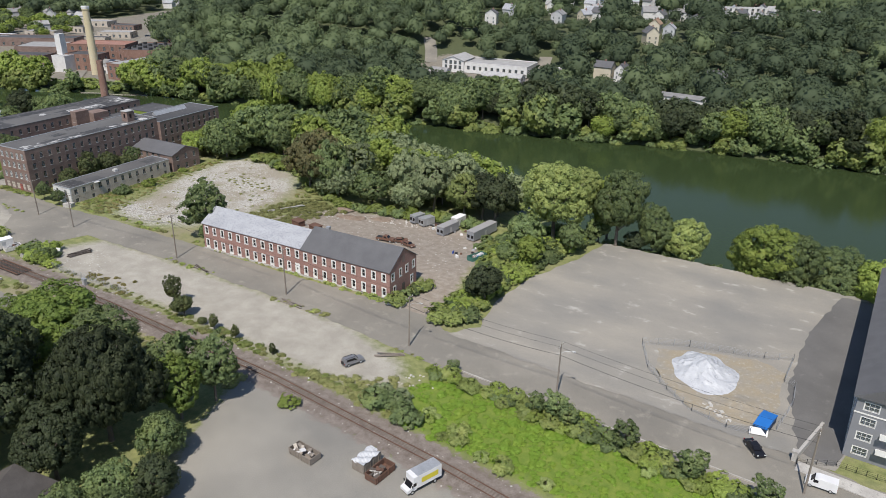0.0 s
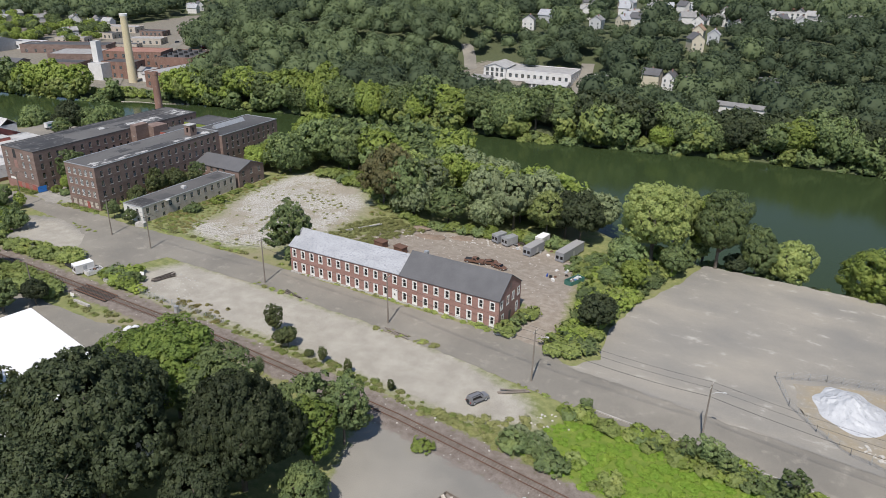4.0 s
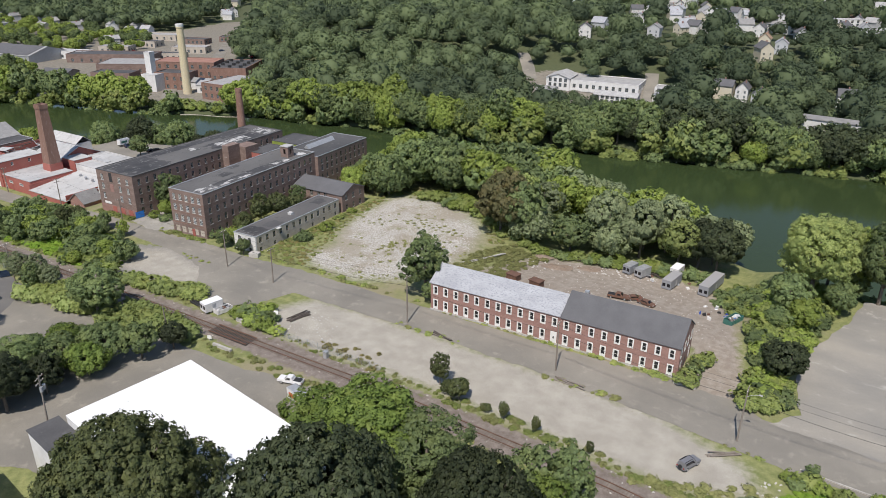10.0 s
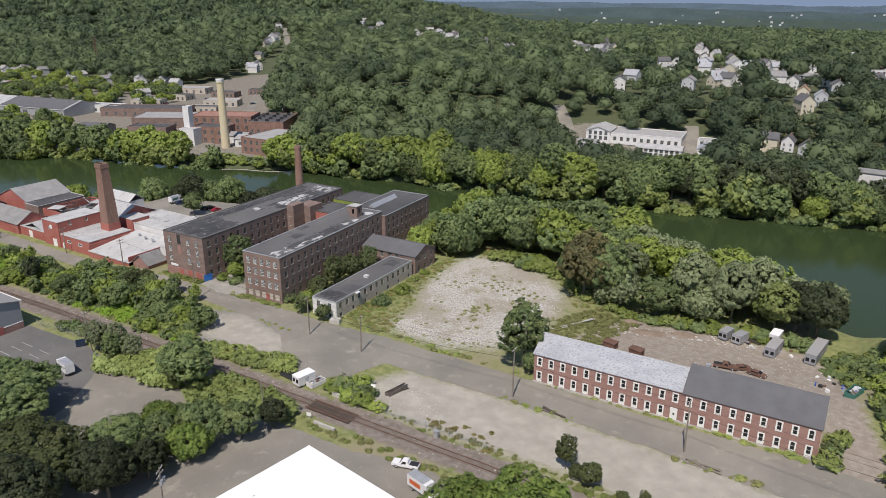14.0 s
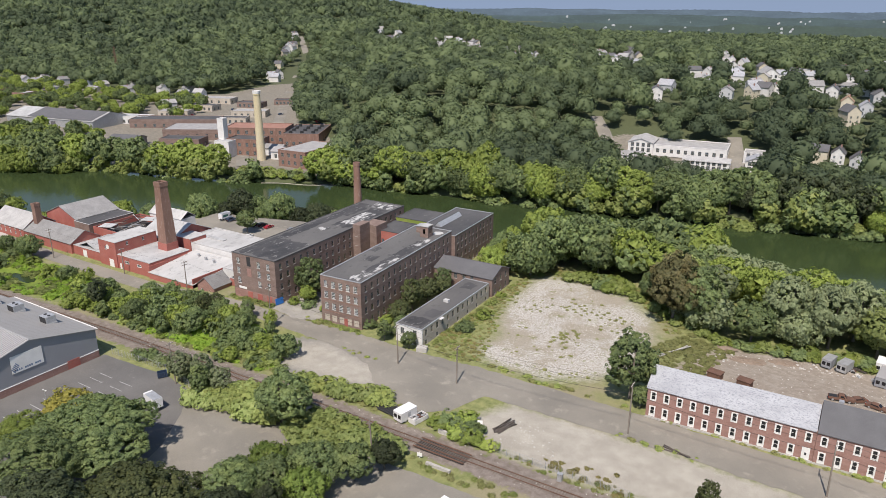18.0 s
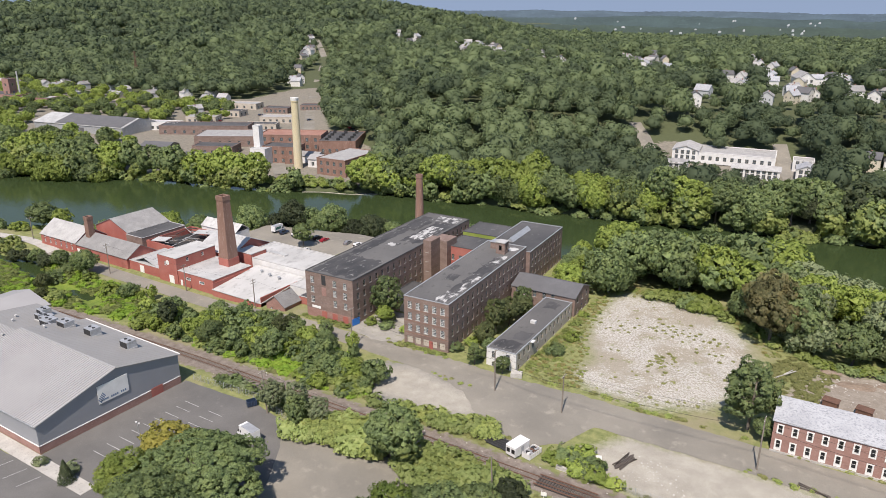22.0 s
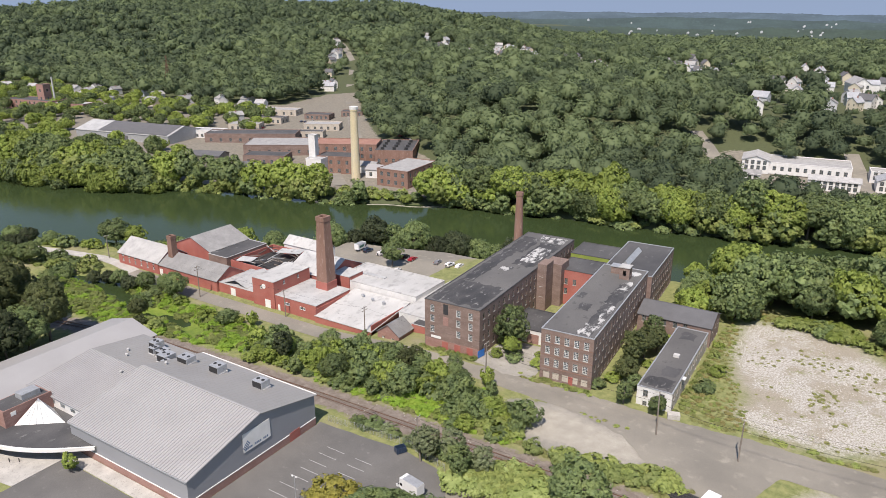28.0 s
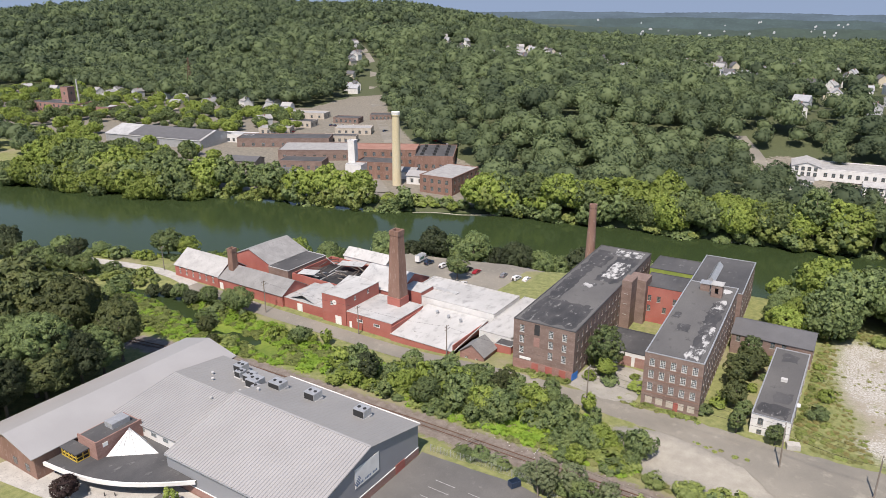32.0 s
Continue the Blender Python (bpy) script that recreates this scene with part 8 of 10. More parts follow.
# specks of a far town: joined
rng_town = np.random.default_rng(31)
bm = bmesh.new()
for k in range(44):
    r, top, deep, seed = ((2750, 6, 260, 1.0), (3400, 20, 300, 5.0))[k % 2]
    deg = float(rng_town.choice((-36, -27, -18, -12, -8, -2, 5))) + rng_town.normal(0, 1.6)
    f = rng_town.uniform(0.45, 0.92)
    away = r - float(np.interp(f, (0.0, 0.55, 0.85, 1.0), (deep, deep * 0.45, deep * 0.15, 0.0))) - 6
    x, y = -100 + away * math.sin(radians(deg)), away * math.cos(radians(deg))
    z = -40 + (top + 16 * noise.noise((deg * 0.09, seed, 0)) + 7 * noise.noise((deg * 0.4, seed, 2)) + 40) * f
    w, d, h = rng_town.uniform(4, 9), rng_town.uniform(5, 8), rng_town.uniform(1, 3)
    prism(bm, [(x - w / 2, z - 9), (x + w / 2, z - 9), (x + w / 2, z + h), (x, z + h + 2.5), (x - w / 2, z + h)], y - d / 2, y + d / 2, "y")
solid("far_town", bm, GREY_SIDE, "pale houses of a distant town in the woods", "town", kind="stuff")

# power pylon on the far hillside
pylon = thing("lattice_tower", "rusty brown steel lattice power tower on the hillside", "pylon", pose(-931, 531, ground_z(-931, 531)))
for sx in (-1, 1):
    for sy in (-1, 1):
        part("leg", tube(bmesh.new(), [((3.4 * sx, 3.4 * sy, -1), 0.28), ((0.9 * sx, 0.9 * sy, 24), 0.22), ((0.3 * sx, 0.3 * sy, 38), 0.16)], 6), RUST, pylon)
for k in range(9):
    z0, z1 = 3.2 * k, 3.2 * k + 3.2
    w0, w1 = 3.3 - 0.1 * z0, 3.3 - 0.1 * z1
    for a in range(4):
        ca, sa = math.cos(a * math.pi / 2), math.sin(a * math.pi / 2)
        turned = lambda x, y, z: (x * ca - y * sa, x * sa + y * ca, z)
        part("brace", tube(bmesh.new(), [(turned(-w0, -w0, z0), 0.1), (turned(w1, -w1, z1), 0.1)], 4), RUST, pylon)
for z, w in ((26, 6.0), (31, 5.0), (36, 4.0)):
    part("crossarm", tube(bmesh.new(), [((-w, 0, z), 0.12), ((0, 0, z + 0.8), 0.2), ((w, 0, z), 0.12)], 5), RUST, pylon)

# ---- paints ----
def paint(name, c, rough=0.3, metal=0.0):
    return surface(name, c, tuple(v * 0.92 for v in c), None, 0.6, 2, 8, rough, 0, metal, grit=0.04)


P_GREY, P_BLACK, P_WHITE = paint("silver_grey_paint", (0.25, 0.25, 0.26), 0.3, 0.3), paint("black_paint", (0.015, 0.015, 0.018), 0.15), paint("white_car_paint", (0.75, 0.75, 0.75))
P_BLUE, P_RED, P_TEAL = paint("blue_tarp", (0.02, 0.16, 0.5), 0.5), paint("red_car_paint", (0.3, 0.02, 0.03)), paint("green_truck_paint", (0.05, 0.16, 0.13))
P_YELLOW, P_NAVY = paint("yellow_lettering", (0.65, 0.55, 0.05), 0.6), paint("dark_blue_paint", (0.03, 0.05, 0.09))
TARP_WHITE = surface("white_tarpaulin", (0.56, 0.57, 0.58), (0.46, 0.47, 0.49), (0.3, 0.31, 0.33), 0.5, 1.1, 5, 0.4, 0.4, grit=0.12, cover=(0.55, 0.7))
LAMP_GLASS = paint("lamp_lens", (0.6, 0.6, 0.58), 0.1)
TAIL = paint("tail_lens", (0.35, 0.02, 0.02), 0.2)


# ---- vehicles: nose towards +x ----
def wheel_set(ob, axles, half, r, w=0.24):
    for x in axles:
        for s in (-1, 1):
            tyre = part("wheel", tube(bmesh.new(), [((x, s * half - w / 2, r), r * 0.9), ((x, s * half - w / 2 + 0.05, r), r), ((x, s * half + w / 2 - 0.05, r), r), ((x, s * half + w / 2, r), r * 0.9)], 16), BLACK, ob)
            part("rim", tube(bmesh.new(), [((x, s * (half + w / 2), r), r * 0.6), ((x, s * (half + w / 2 + 0.02), r), r * 0.55)], 12), GALV, tyre)


def shell(profile, half, tuck=0.0, top=1.0):
    """A car body from a side outline of (x, z), pulled in towards the roof."""
    zs = [z for _, z in profile]
    z0, z1 = min(zs), max(zs)
    bm = bmesh.new()
    k = lambda z: half - tuck * (max(0, z - top) / max(z1 - top, 0.01))
    a = [bm.verts.new((x, -k(z), z)) for x, z in profile]
    b = [bm.verts.new((x, k(z), z)) for x, z in profile]
    bm.faces.new(a)
    bm.faces.new(b[::-1])
    for i in range(len(a)):
        j = (i + 1) % len(a)
        bm.faces.new((a[j], a[i], b[i], b[j]))
    bmesh.ops.bevel(bm, geom=[e for e in bm.edges], offset=0.05, segments=2, affect="EDGES", clamp_overlap=True)
    return bm


def car(kind, x, y, heading, mat, label, name="car", group="", z=None):
    z = ground_z(x, y) + 0.06 if z is None else z
    ob = thing(name, label, name.replace("_", " "), pose(x, y, z, 0, 0, heading), group)
    if kind == "sedan":
        L, H, W = 4.8, 1.42, 0.92
        body = [(-2.4, 0.3), (2.4, 0.3), (2.4, 0.62), (2.2, 0.78), (1.2, 0.92), (-1.6, 0.98), (-2.35, 0.92)]
        cab = [(1.15, 0.9), (0.35, 1.38), (-0.9, 1.42), (-1.75, 0.96)]
        axles, r = (-1.45, 1.45), 0.33
    elif kind == "suv":
        L, H, W = 4.75, 1.9, 0.96
        body = [(-2.35, 0.45), (2.35, 0.45), (2.35, 0.95), (2.25, 1.12), (1.0, 1.18), (-2.3, 1.2)]
        cab = [(0.95, 1.15), (0.6, 1.78), (-2.1, 1.85), (-2.28, 1.18)]
        axles, r = (-1.45, 1.45), 0.42
    elif kind == "van":
        L, H, W = 4.9, 2.1, 0.98
        body = [(-2.45, 0.4), (2.45, 0.4), (2.45, 0.85), (2.3, 1.05), (1.6, 1.15), (0.95, 1.95), (0.5, 2.08), (-2.4, 2.08)]
        cab = [(1.66, 1.12), (1.0, 1.93), (0.4, 1.85), (0.4, 1.15)]
        axles, r = (-1.5, 1.6), 0.35
    else:  # pickup
        L, H, W = 5.8, 1.85, 0.98
        body = [(-2.9, 0.5), (2.9, 0.5), (2.9, 0.98), (2.75, 1.12), (1.2, 1.16), (-2.85, 1.16)]
        cab = [(1.25, 1.12), (0.65, 1.8), (-0.55, 1.84), (-0.75, 1.14)]
        axles, r = (-1.9, 1.85), 0.41
    body_ob = part("body", shell(body, W, 0.06, 0.7), mat, ob)
    cabin = part("cabin", shell(cab, W - 0.06, 0.2, 1.0), mat, ob)
    x0, x1 = min(p[0] for p in cab), max(p[0] for p in cab)
    zt, zb = max(p[1] for p in cab) - 0.1, min(p[1] for p in cab) + 0.12
    if kind != "van":
        part("side_window", boxes((x0 + 0.5, x1 - 0.75, -W + 0.055 + 0.02, W - 0.075, zb, zt - 0.06)), P_BLACK, cabin)
    part("windscreen", prism(bmesh.new(), [(x1 - 0.08, zb), (cab[1][0] + 0.06, zt), (cab[1][0] + 0.12, zt + 0.02), (x1 + 0.0, zb)], -W + 0.24, W - 0.24, "y"), P_BLACK, cabin)
    if kind == "van":
        part("side_window", boxes((0.5, 1.25, -W - 0.0, W + 0.0, 1.25, 1.75)), P_BLACK, cabin)
        part("lettering", boxes((-1.9, 0.1, -W - 0.012, -W - 0.002, 1.0, 1.45)), P_BLACK, body_ob)
    if kind == "pickup":
        part("bed", boxes((-2.75, -0.85, -0.78, 0.78, 1.14, 1.18)), BLACK, ob, "dark open load bed")
    if kind == "suv":
        part("spare_wheel", tube(bmesh.new(), [((-2.36, 0, 1.0), 0.4), ((-2.6, 0, 1.0), 0.38)], 14), BLACK, ob)
        part("roof_rack", boxes((-1.9, 0.3, -0.6, -0.54, 1.86, 1.92), (-1.9, 0.3, 0.54, 0.6, 1.86, 1.92)), P_BLACK, ob)
    for s in (-1, 1):
        part("headlight", boxes((L / 2 - 0.1, L / 2 + 0.01, s * 0.66 - 0.18, s * 0.66 + 0.18, 0.68, 0.84)), LAMP_GLASS, ob)
        part("tail_light", boxes((-L / 2 - 0.01, -L / 2 + 0.1, s * 0.76 - 0.1, s * 0.76 + 0.1, 0.75, 1.0)), TAIL, ob)
        part("mirror", boxes((x1 - 0.75, x1 - 0.55, s * (W + 0.02) - 0.08, s * (W + 0.02) + 0.08, zb, zb + 0.18)), P_BLACK, ob)
    wheel_set(ob, axles, W - 0.12, r)
    return ob


def box_truck(x, y, heading, label, length=6.8, stripe=None, z=None):
    ob = thing("box_truck", label, "truck", pose(x, y, ground_z(x, y) + 0.06 if z is None else z, 0, 0, heading))
    h = length / 2
    cargo = part("cargo_box", boxes((-h, h - 2.0, -1.12, 1.12, 0.9, 3.3)), P_WHITE, ob, "white cargo box")
    part("roof", boxes((-h + 0.03, h - 2.03, -1.09, 1.09, 3.3, 3.34)), GALV, cargo)
    for s in (-1, 1):
        part("lettering", boxes((-h + 0.7, h - 2.8, s * 1.125 - 0.006, s * 1.125 + 0.006, 1.6, 2.6)), stripe or P_YELLOW, cargo)
        part("mirror", boxes((h - 1.0, h - 0.85, s * 1.15 - 0.12, s * 1.15 + 0.12, 1.5, 1.9)), P_BLACK, ob)
    part("cab", shell([(h - 2.0, 0.5), (h, 0.5), (h, 1.1), (h - 0.75, 1.25), (h - 1.3, 2.05), (h - 2.0, 2.1)], 0.98, 0.1, 1.2), P_WHITE, ob)
    part("overcab", boxes((h - 2.0, h - 1.25, -1.1, 1.1, 2.15, 3.25)), P_WHITE, ob)
    part("windscreen", prism(bmesh.new(), [(h - 0.74, 1.28), (h - 1.26, 2.02), (h - 1.2, 2.04), (h - 0.68, 1.28)], -0.82, 0.82, "y"), P_BLACK, ob)
    part("side_window", boxes((h - 1.85, h - 1.25, -0.985, 0.985, 1.35, 1.9)), P_BLACK, ob)
    part("chassis", boxes((-h, h - 0.4, -0.5, 0.5, 0.45, 0.9)), BLACK, ob)
    wheel_set(ob, (-h + 1.3, h - 1.0), 0.9, 0.4, 0.3)
    return ob


car("suv", -83.2, 103.8, 66, P_GREY, "silver-grey boxy off-road car on gravel", "car")
car("sedan", -5.0, 119.4, -52, P_BLACK, "black saloon car parked at the lot edge", "car")
car("van", 6.2, 115.4, 180, P_WHITE, "white delivery van with dark lettering on its side", "van")
car("pickup", -163.6, 84.6, 195, P_WHITE, "white pickup truck parked beside the railway", "pickup_truck")
box_truck(-50.9, 80.2, 250, "white box truck with yellow-green lettering on its side", 7.0)
box_truck(-156.2, 79.6, -14, "white rental box truck with an orange stripe", 6.6, paint("orange_stripe", (0.6, 0.13, 0.04), 0.5))
box_truck(-258.3, 70.4, 170, "white box van parked at the lot edge", 6.4, P_WHITE)
paints = [(P_WHITE, "white"), (P_BLACK, "black"), (P_RED, "dark red"), (P_GREY, "silver-grey"), (P_NAVY, "dark blue")]
for k, (x, y, c) in enumerate(((-359.4, 194, 0), (-355, 194.6, 0), (-351.4, 194.4, 1), (-348.6, 195.4, 1), (-344.8, 195.6, 2), (-334, 198, 3), (-328, 197.6, 0), (-324.4, 199, 0), (-342.6, 181.4, 0), (-366.5, 193.8, 4))):
    m, w = paints[c]
    car("sedan" if k % 3 else "suv", x, y, 84 + 7 * (k % 3), m, "%s car parked behind the works" % w, "car", "cars behind the works", -2.88)
tr = box_truck(-370.8, 194.6, 92, "green box truck parked behind the works", 6.6, P_TEAL, -2.88)

far_lot = random.Random(77)
for k in range(34):
    if k < 14:
        x, y, a = -528 + 3.4 * k, 428 - 2.6 * k, 120
    elif k < 24:
        x, y, a = -640 + 3.3 * (k - 14), 446 + 1.2 * (k - 14), 110
    else:
        x, y, a = far_lot.uniform(-740, -560), far_lot.uniform(400, 500), far_lot.uniform(0, 180)
    m, w = far_lot.choice(paints)
    car(far_lot.choice(["sedan", "suv"]), x + far_lot.uniform(-0.5, 0.5), y, a, m, "%s car parked between the factories" % w, "car", "cars by the far factories")

# burnt-out cars behind the brick building
for x, y, a in ((-118, 165.3, 10), (-110.2, 165.8, -14), (-114.2, 167.6, 40)):
    ob = car("pickup" if a == 10 else "sedan", x, y, a, RUST, "burnt-out rusty car wreck in the yard", "car_wreck", "car wrecks")


# ---- containers, trailers ----
def skip(x, y, heading, l, w, h, mat, label, load=None, z=None, name="dumpster"):
    ob = thing(name, label, name.replace("_", " "), pose(x, y, ground_z(x, y) if z is None else z, 0, 0, heading))
    bm = boxes((-l / 2, l / 2, -w / 2, w / 2, 0.15, 0.3), (-l / 2, l / 2, -w / 2, -w / 2 + 0.1, 0.3, h), (-l / 2, l / 2, w / 2 - 0.1, w / 2, 0.3, h), (-l / 2, -l / 2 + 0.1, -w / 2 + 0.1, w / 2 - 0.1, 0.3, h), (l / 2 - 0.1, l / 2, -w / 2 + 0.1, w / 2 - 0.1, 0.3, h))
    part("body", bm, mat, ob)
    for k in range(int(l / 0.7)):
        for s in (-1, 1):
            part("rib", boxes((-0.05, 0.05, -0.05, 0.05, 0.2, h + 0.02)), mat, ob, m=pose(-l / 2 + 0.4 + 0.7 * k, s * (w / 2 + 0.04), 0))
    rng = random.Random(int(abs(x) * 10))
    for k in range(14 if load else 0):
        part("rubbish", boxes((-rng.uniform(0.2, 0.9), rng.uniform(0.2, 0.9), -rng.uniform(0.15, 0.4), rng.uniform(0.15, 0.4), -0.1, 0.15)), rng.choice(load), ob, m=pose(rng.uniform(-l / 2 + 0.7, l / 2 - 0.7), rng.uniform(-w / 2 + 0.5, w / 2 - 0.5), h - 0.25 + rng.uniform(-0.25, 0.2), rng.uniform(-25, 25), rng.uniform(-25, 25), rng.uniform(0, 180)))
    return ob


skip(-72, 75.6, -6, 5.4, 2.6, 1.35, WOOD_GREY, "pale open skip full of broken boards", [CREAM_WALL, WHITE_WALL, WOOD_GREY])
skip(-58.1, 78.7, 84, 5.0, 2.5, 1.4, RUST, "rusty brown open skip with scrap", [RUST, CONCRETE, WOOD_DARK])
tb = skip(-61.5, 79.5, 86, 4.6, 2.6, 1.9, WOOD_GREY, "grey stake-sided trailer under a white sheet")
bm = bmesh.new()
cloth = [[bm.verts.new((-2.4 + 0.4 * i, -1.4 + 0.4 * j, 2.0 + 0.18 * math.sin(i * 1.3 + j) + 0.1 * math.cos(j * 2.1))) for j in range(8)] for i in range(13)]
for i in range(12):
    for j in range(7):
        bm.faces.new((cloth[i][j], cloth[i + 1][j], cloth[i + 1][j + 1], cloth[i][j + 1]))
part("sheet", bm, TARP_WHITE, tb, "crumpled white tarpaulin")
bl = skip(-4.6, 127.6, 80, 5.6, 2.4, 1.7, P_NAVY, "skip covered with a bright blue tarpaulin", z=0.08)
part("tarpaulin", prism(bmesh.new(), [(-2.9, 1.5), (2.9, 1.5), (2.9, 1.72), (0.2, 2.1), (-2.9, 1.76)], -1.3, 1.3, "y"), P_BLUE, bl, "bright blue tarpaulin")
solid("sign_board", boxes((-1.6, 1.6, -0.05, 0.05, 0.2, 1.5), (-1.5, -1.4, -0.05, 0.6, 0.0, 0.2), (1.4, 1.5, -0.05, 0.6, 0.0, 0.2)), WHITE_PAINT, "white board sign leaning at the fence", "sign", pose(-5.1, 124.2, 0.08, -25, 0, 12))
skip(-268.4, 81.0, 60, 2.4, 1.6, 1.5, P_NAVY, "dark blue rubbish container in the car park", z=0.06)
skip(-88.3, 168.6, 70, 5.6, 2.4, 1.5, P_TEAL, "green skip heaped with pale rubbish", [WHITE_WALL, TARP_WHITE, P_BLUE, WOOD_GREY])


def trailer(x, y, heading, l, w, h, mat, roof, label):
    ob = thing("trailer", label, "trailer", pose(x, y, ground_z(x, y), 0, 0, heading), "trailers in the yard")
    body = part("body", boxes((-l / 2, l / 2, -w / 2, w / 2, 0.55, h)), mat, ob)
    part("roof", boxes((-l / 2 - 0.03, l / 2 + 0.03, -w / 2 - 0.03, w / 2 + 0.03, h, h + 0.12)), roof, ob)
    for s in (-1, 1):
        part("window", boxes((-l / 2 - 0.03, -l / 2, s * w / 4 - 0.45, s * w / 4 + 0.45, 1.3, 2.3)), P_BLACK, body)
    part("door", boxes((-0.5, 0.5, -w / 2 - 0.04, -w / 2, 0.6, 2.4)), GALV, body)
    wheel_set(ob, (-l / 5, l / 5), w / 2 - 0.2, 0.4)
    return ob


trailer(-122.6, 190.2, 75, 4.6, 2.5, 2.9, METAL_WALL, GALV, "small grey site trailer with dark windows")
trailer(-118.6, 189.6, 70, 4.8, 2.6, 2.9, GALV, GALV, "small pale grey site trailer")
trailer(-109.2, 187.4, 82, 8.0, 2.8, 3.2, METAL_WALL, METAL_ROOF, "grey site trailer with dark end windows")
trailer(-109.9, 195.6, 84, 5.0, 2.6, 3.2, WHITE_WALL, MEMBRANE, "white roofed box trailer")
trailer(-98.8, 191.4, 82, 12.5, 2.9, 3.4, METAL_WALL, METAL_ROOF, "long grey storage trailer beside trees")
trailer(-203.8, 98.6, 78, 5.0, 2.7, 2.8, WHITE_WALL, MEMBRANE, "white camper trailer beside the tracks")
skip(-200.8, 99.6, 78, 4.4, 2.2, 1.3, WHITE_WALL, "white trailer bed heaped with junk", [WHITE_WALL, BLACK, RUST, GALV], name="junk_trailer")
for k in range(5):
    solid("pipe", tube(bmesh.new(), [((-4, 0, 0.32), 0.3), ((4, 0, 0.32), 0.3)], 12), BLACK, "long black plastic pipe lying on asphalt", "pipe", pose(-210 + 0.25 * k, 98.2 + 0.72 * k, 0.05, 0, 0, -8), "stack of black pipes")
# flat huts behind the brick building
for x, y in ((-147, 159.0), (-139.6, 158.6)):
    solid("hut", boxes((-1.7, 1.7, -1.2, 1.2, -0.5, 1.7), (-1.9, 1.9, -1.4, 1.4, 1.7, 1.85)), RUST, "low rusty flat-roofed hut behind the brick building", "hut", pose(x, y, ground_z(x, y), 0, 0, -10))


# ---- tracks ----
track = thing("railway_track", "single rusty railway track on brown ballast", "railway", None, kind="structure")
tie_mesh = to_mesh(boxes((-0.11, 0.11, -1.28, 1.28, -0.06, 0.06)), "sleeper")
tie_mesh.materials.append(TIE)
slope = lambda x: math.degrees(math.atan2(float(rail_y(x + 1) - rail_y(x - 1)), 2))
for k in range(300):
    x = -228 + 0.62 * k
    part("sleeper", tie_mesh, None, track, m=pose(x, float(rail_y(x)), 0.04, 0, 0, slope(x)))
bm = bmesh.new()
for x in list(np.arange(-420, -228.3, 0.66)) + list(np.arange(-41.6, 60, 0.66)):
    m = pose(x, float(rail_y(x)), -0.07, 0, 0, slope(x))
    v = [bm.verts.new(m @ Vector(c)) for c in ((-0.11, -1.28, 0.17), (0.11, -1.28, 0.17), (0.11, 1.28, 0.17), (-0.11, 1.28, 0.17), (-0.11, -1.28, 0), (0.11, -1.28, 0), (0.11, 1.28, 0), (-0.11, 1.28, 0))]
    for f in ((0, 1, 2, 3), (0, 4, 5, 1), (1, 5, 6, 2), (2, 6, 7, 3), (3, 7, 4, 0)):
        bm.faces.new([v[i] for i in f])
tagged(part("sleepers", bm, TIE, track), kind="stuff")
for s in (-1, 1):
    bm = bmesh.new()
    rows = []
    for x in np.arange(-430, 70, 4.0):
        a = radians(slope(x))
        nx, ny = -math.sin(a), math.cos(a)
        cx, cy = x + nx * 0.75 * s, float(rail_y(x)) + ny * 0.75 * s
        rows.append([bm.verts.new((cx + nx * o, cy + ny * o, z)) for o, z in ((-0.07, 0.08), (-0.05, 0.25), (0.05, 0.25), (0.07, 0.08))])
    for p, q in zip(rows[:-1], rows[1:]):
        for i in range(3):
            bm.faces.new((p[i], p[i + 1], q[i + 1], q[i]))
    part("rail", bm, RUST, track, "rusty steel rail")
bridge = thing("rail_bridge", "short open-deck railway bridge with dark timbers", "bridge", pose(-189.6, 92.2, 0, 0, 0, 0.5))
# dark plate on the ground stands in for the shaded gap below the deck
part("pit", boxes((-6.2, 6.2, -1.9, 1.9, 0.03, 0.06)), DARK, bridge)
for k in range(20):
    part("timber", boxes((-0.15, 0.15, -1.9, 1.9, 0.12, 0.34)), WOOD_DARK, bridge, m=pose(-6 + 0.63 * k, 0, 0))
for s in (-1, 1):
    part("girder", boxes((-6.4, 6.4, s * 1.75 - 0.12, s * 1.75 + 0.12, 0.34, 0.52)), RUST, bridge)
    part("rail", boxes((-6.4, 6.4, s * 0.75 - 0.05, s * 0.75 + 0.05, 0.34, 0.46)), RUST, bridge)
part("abutment", boxes((-0.5, 5.4, -5.9, -5.3, -0.2, 0.7), (-4.6, 5.2, 5.6, 6.2, -0.2, 0.9)), CONCRETE, bridge, "pale concrete side walls")

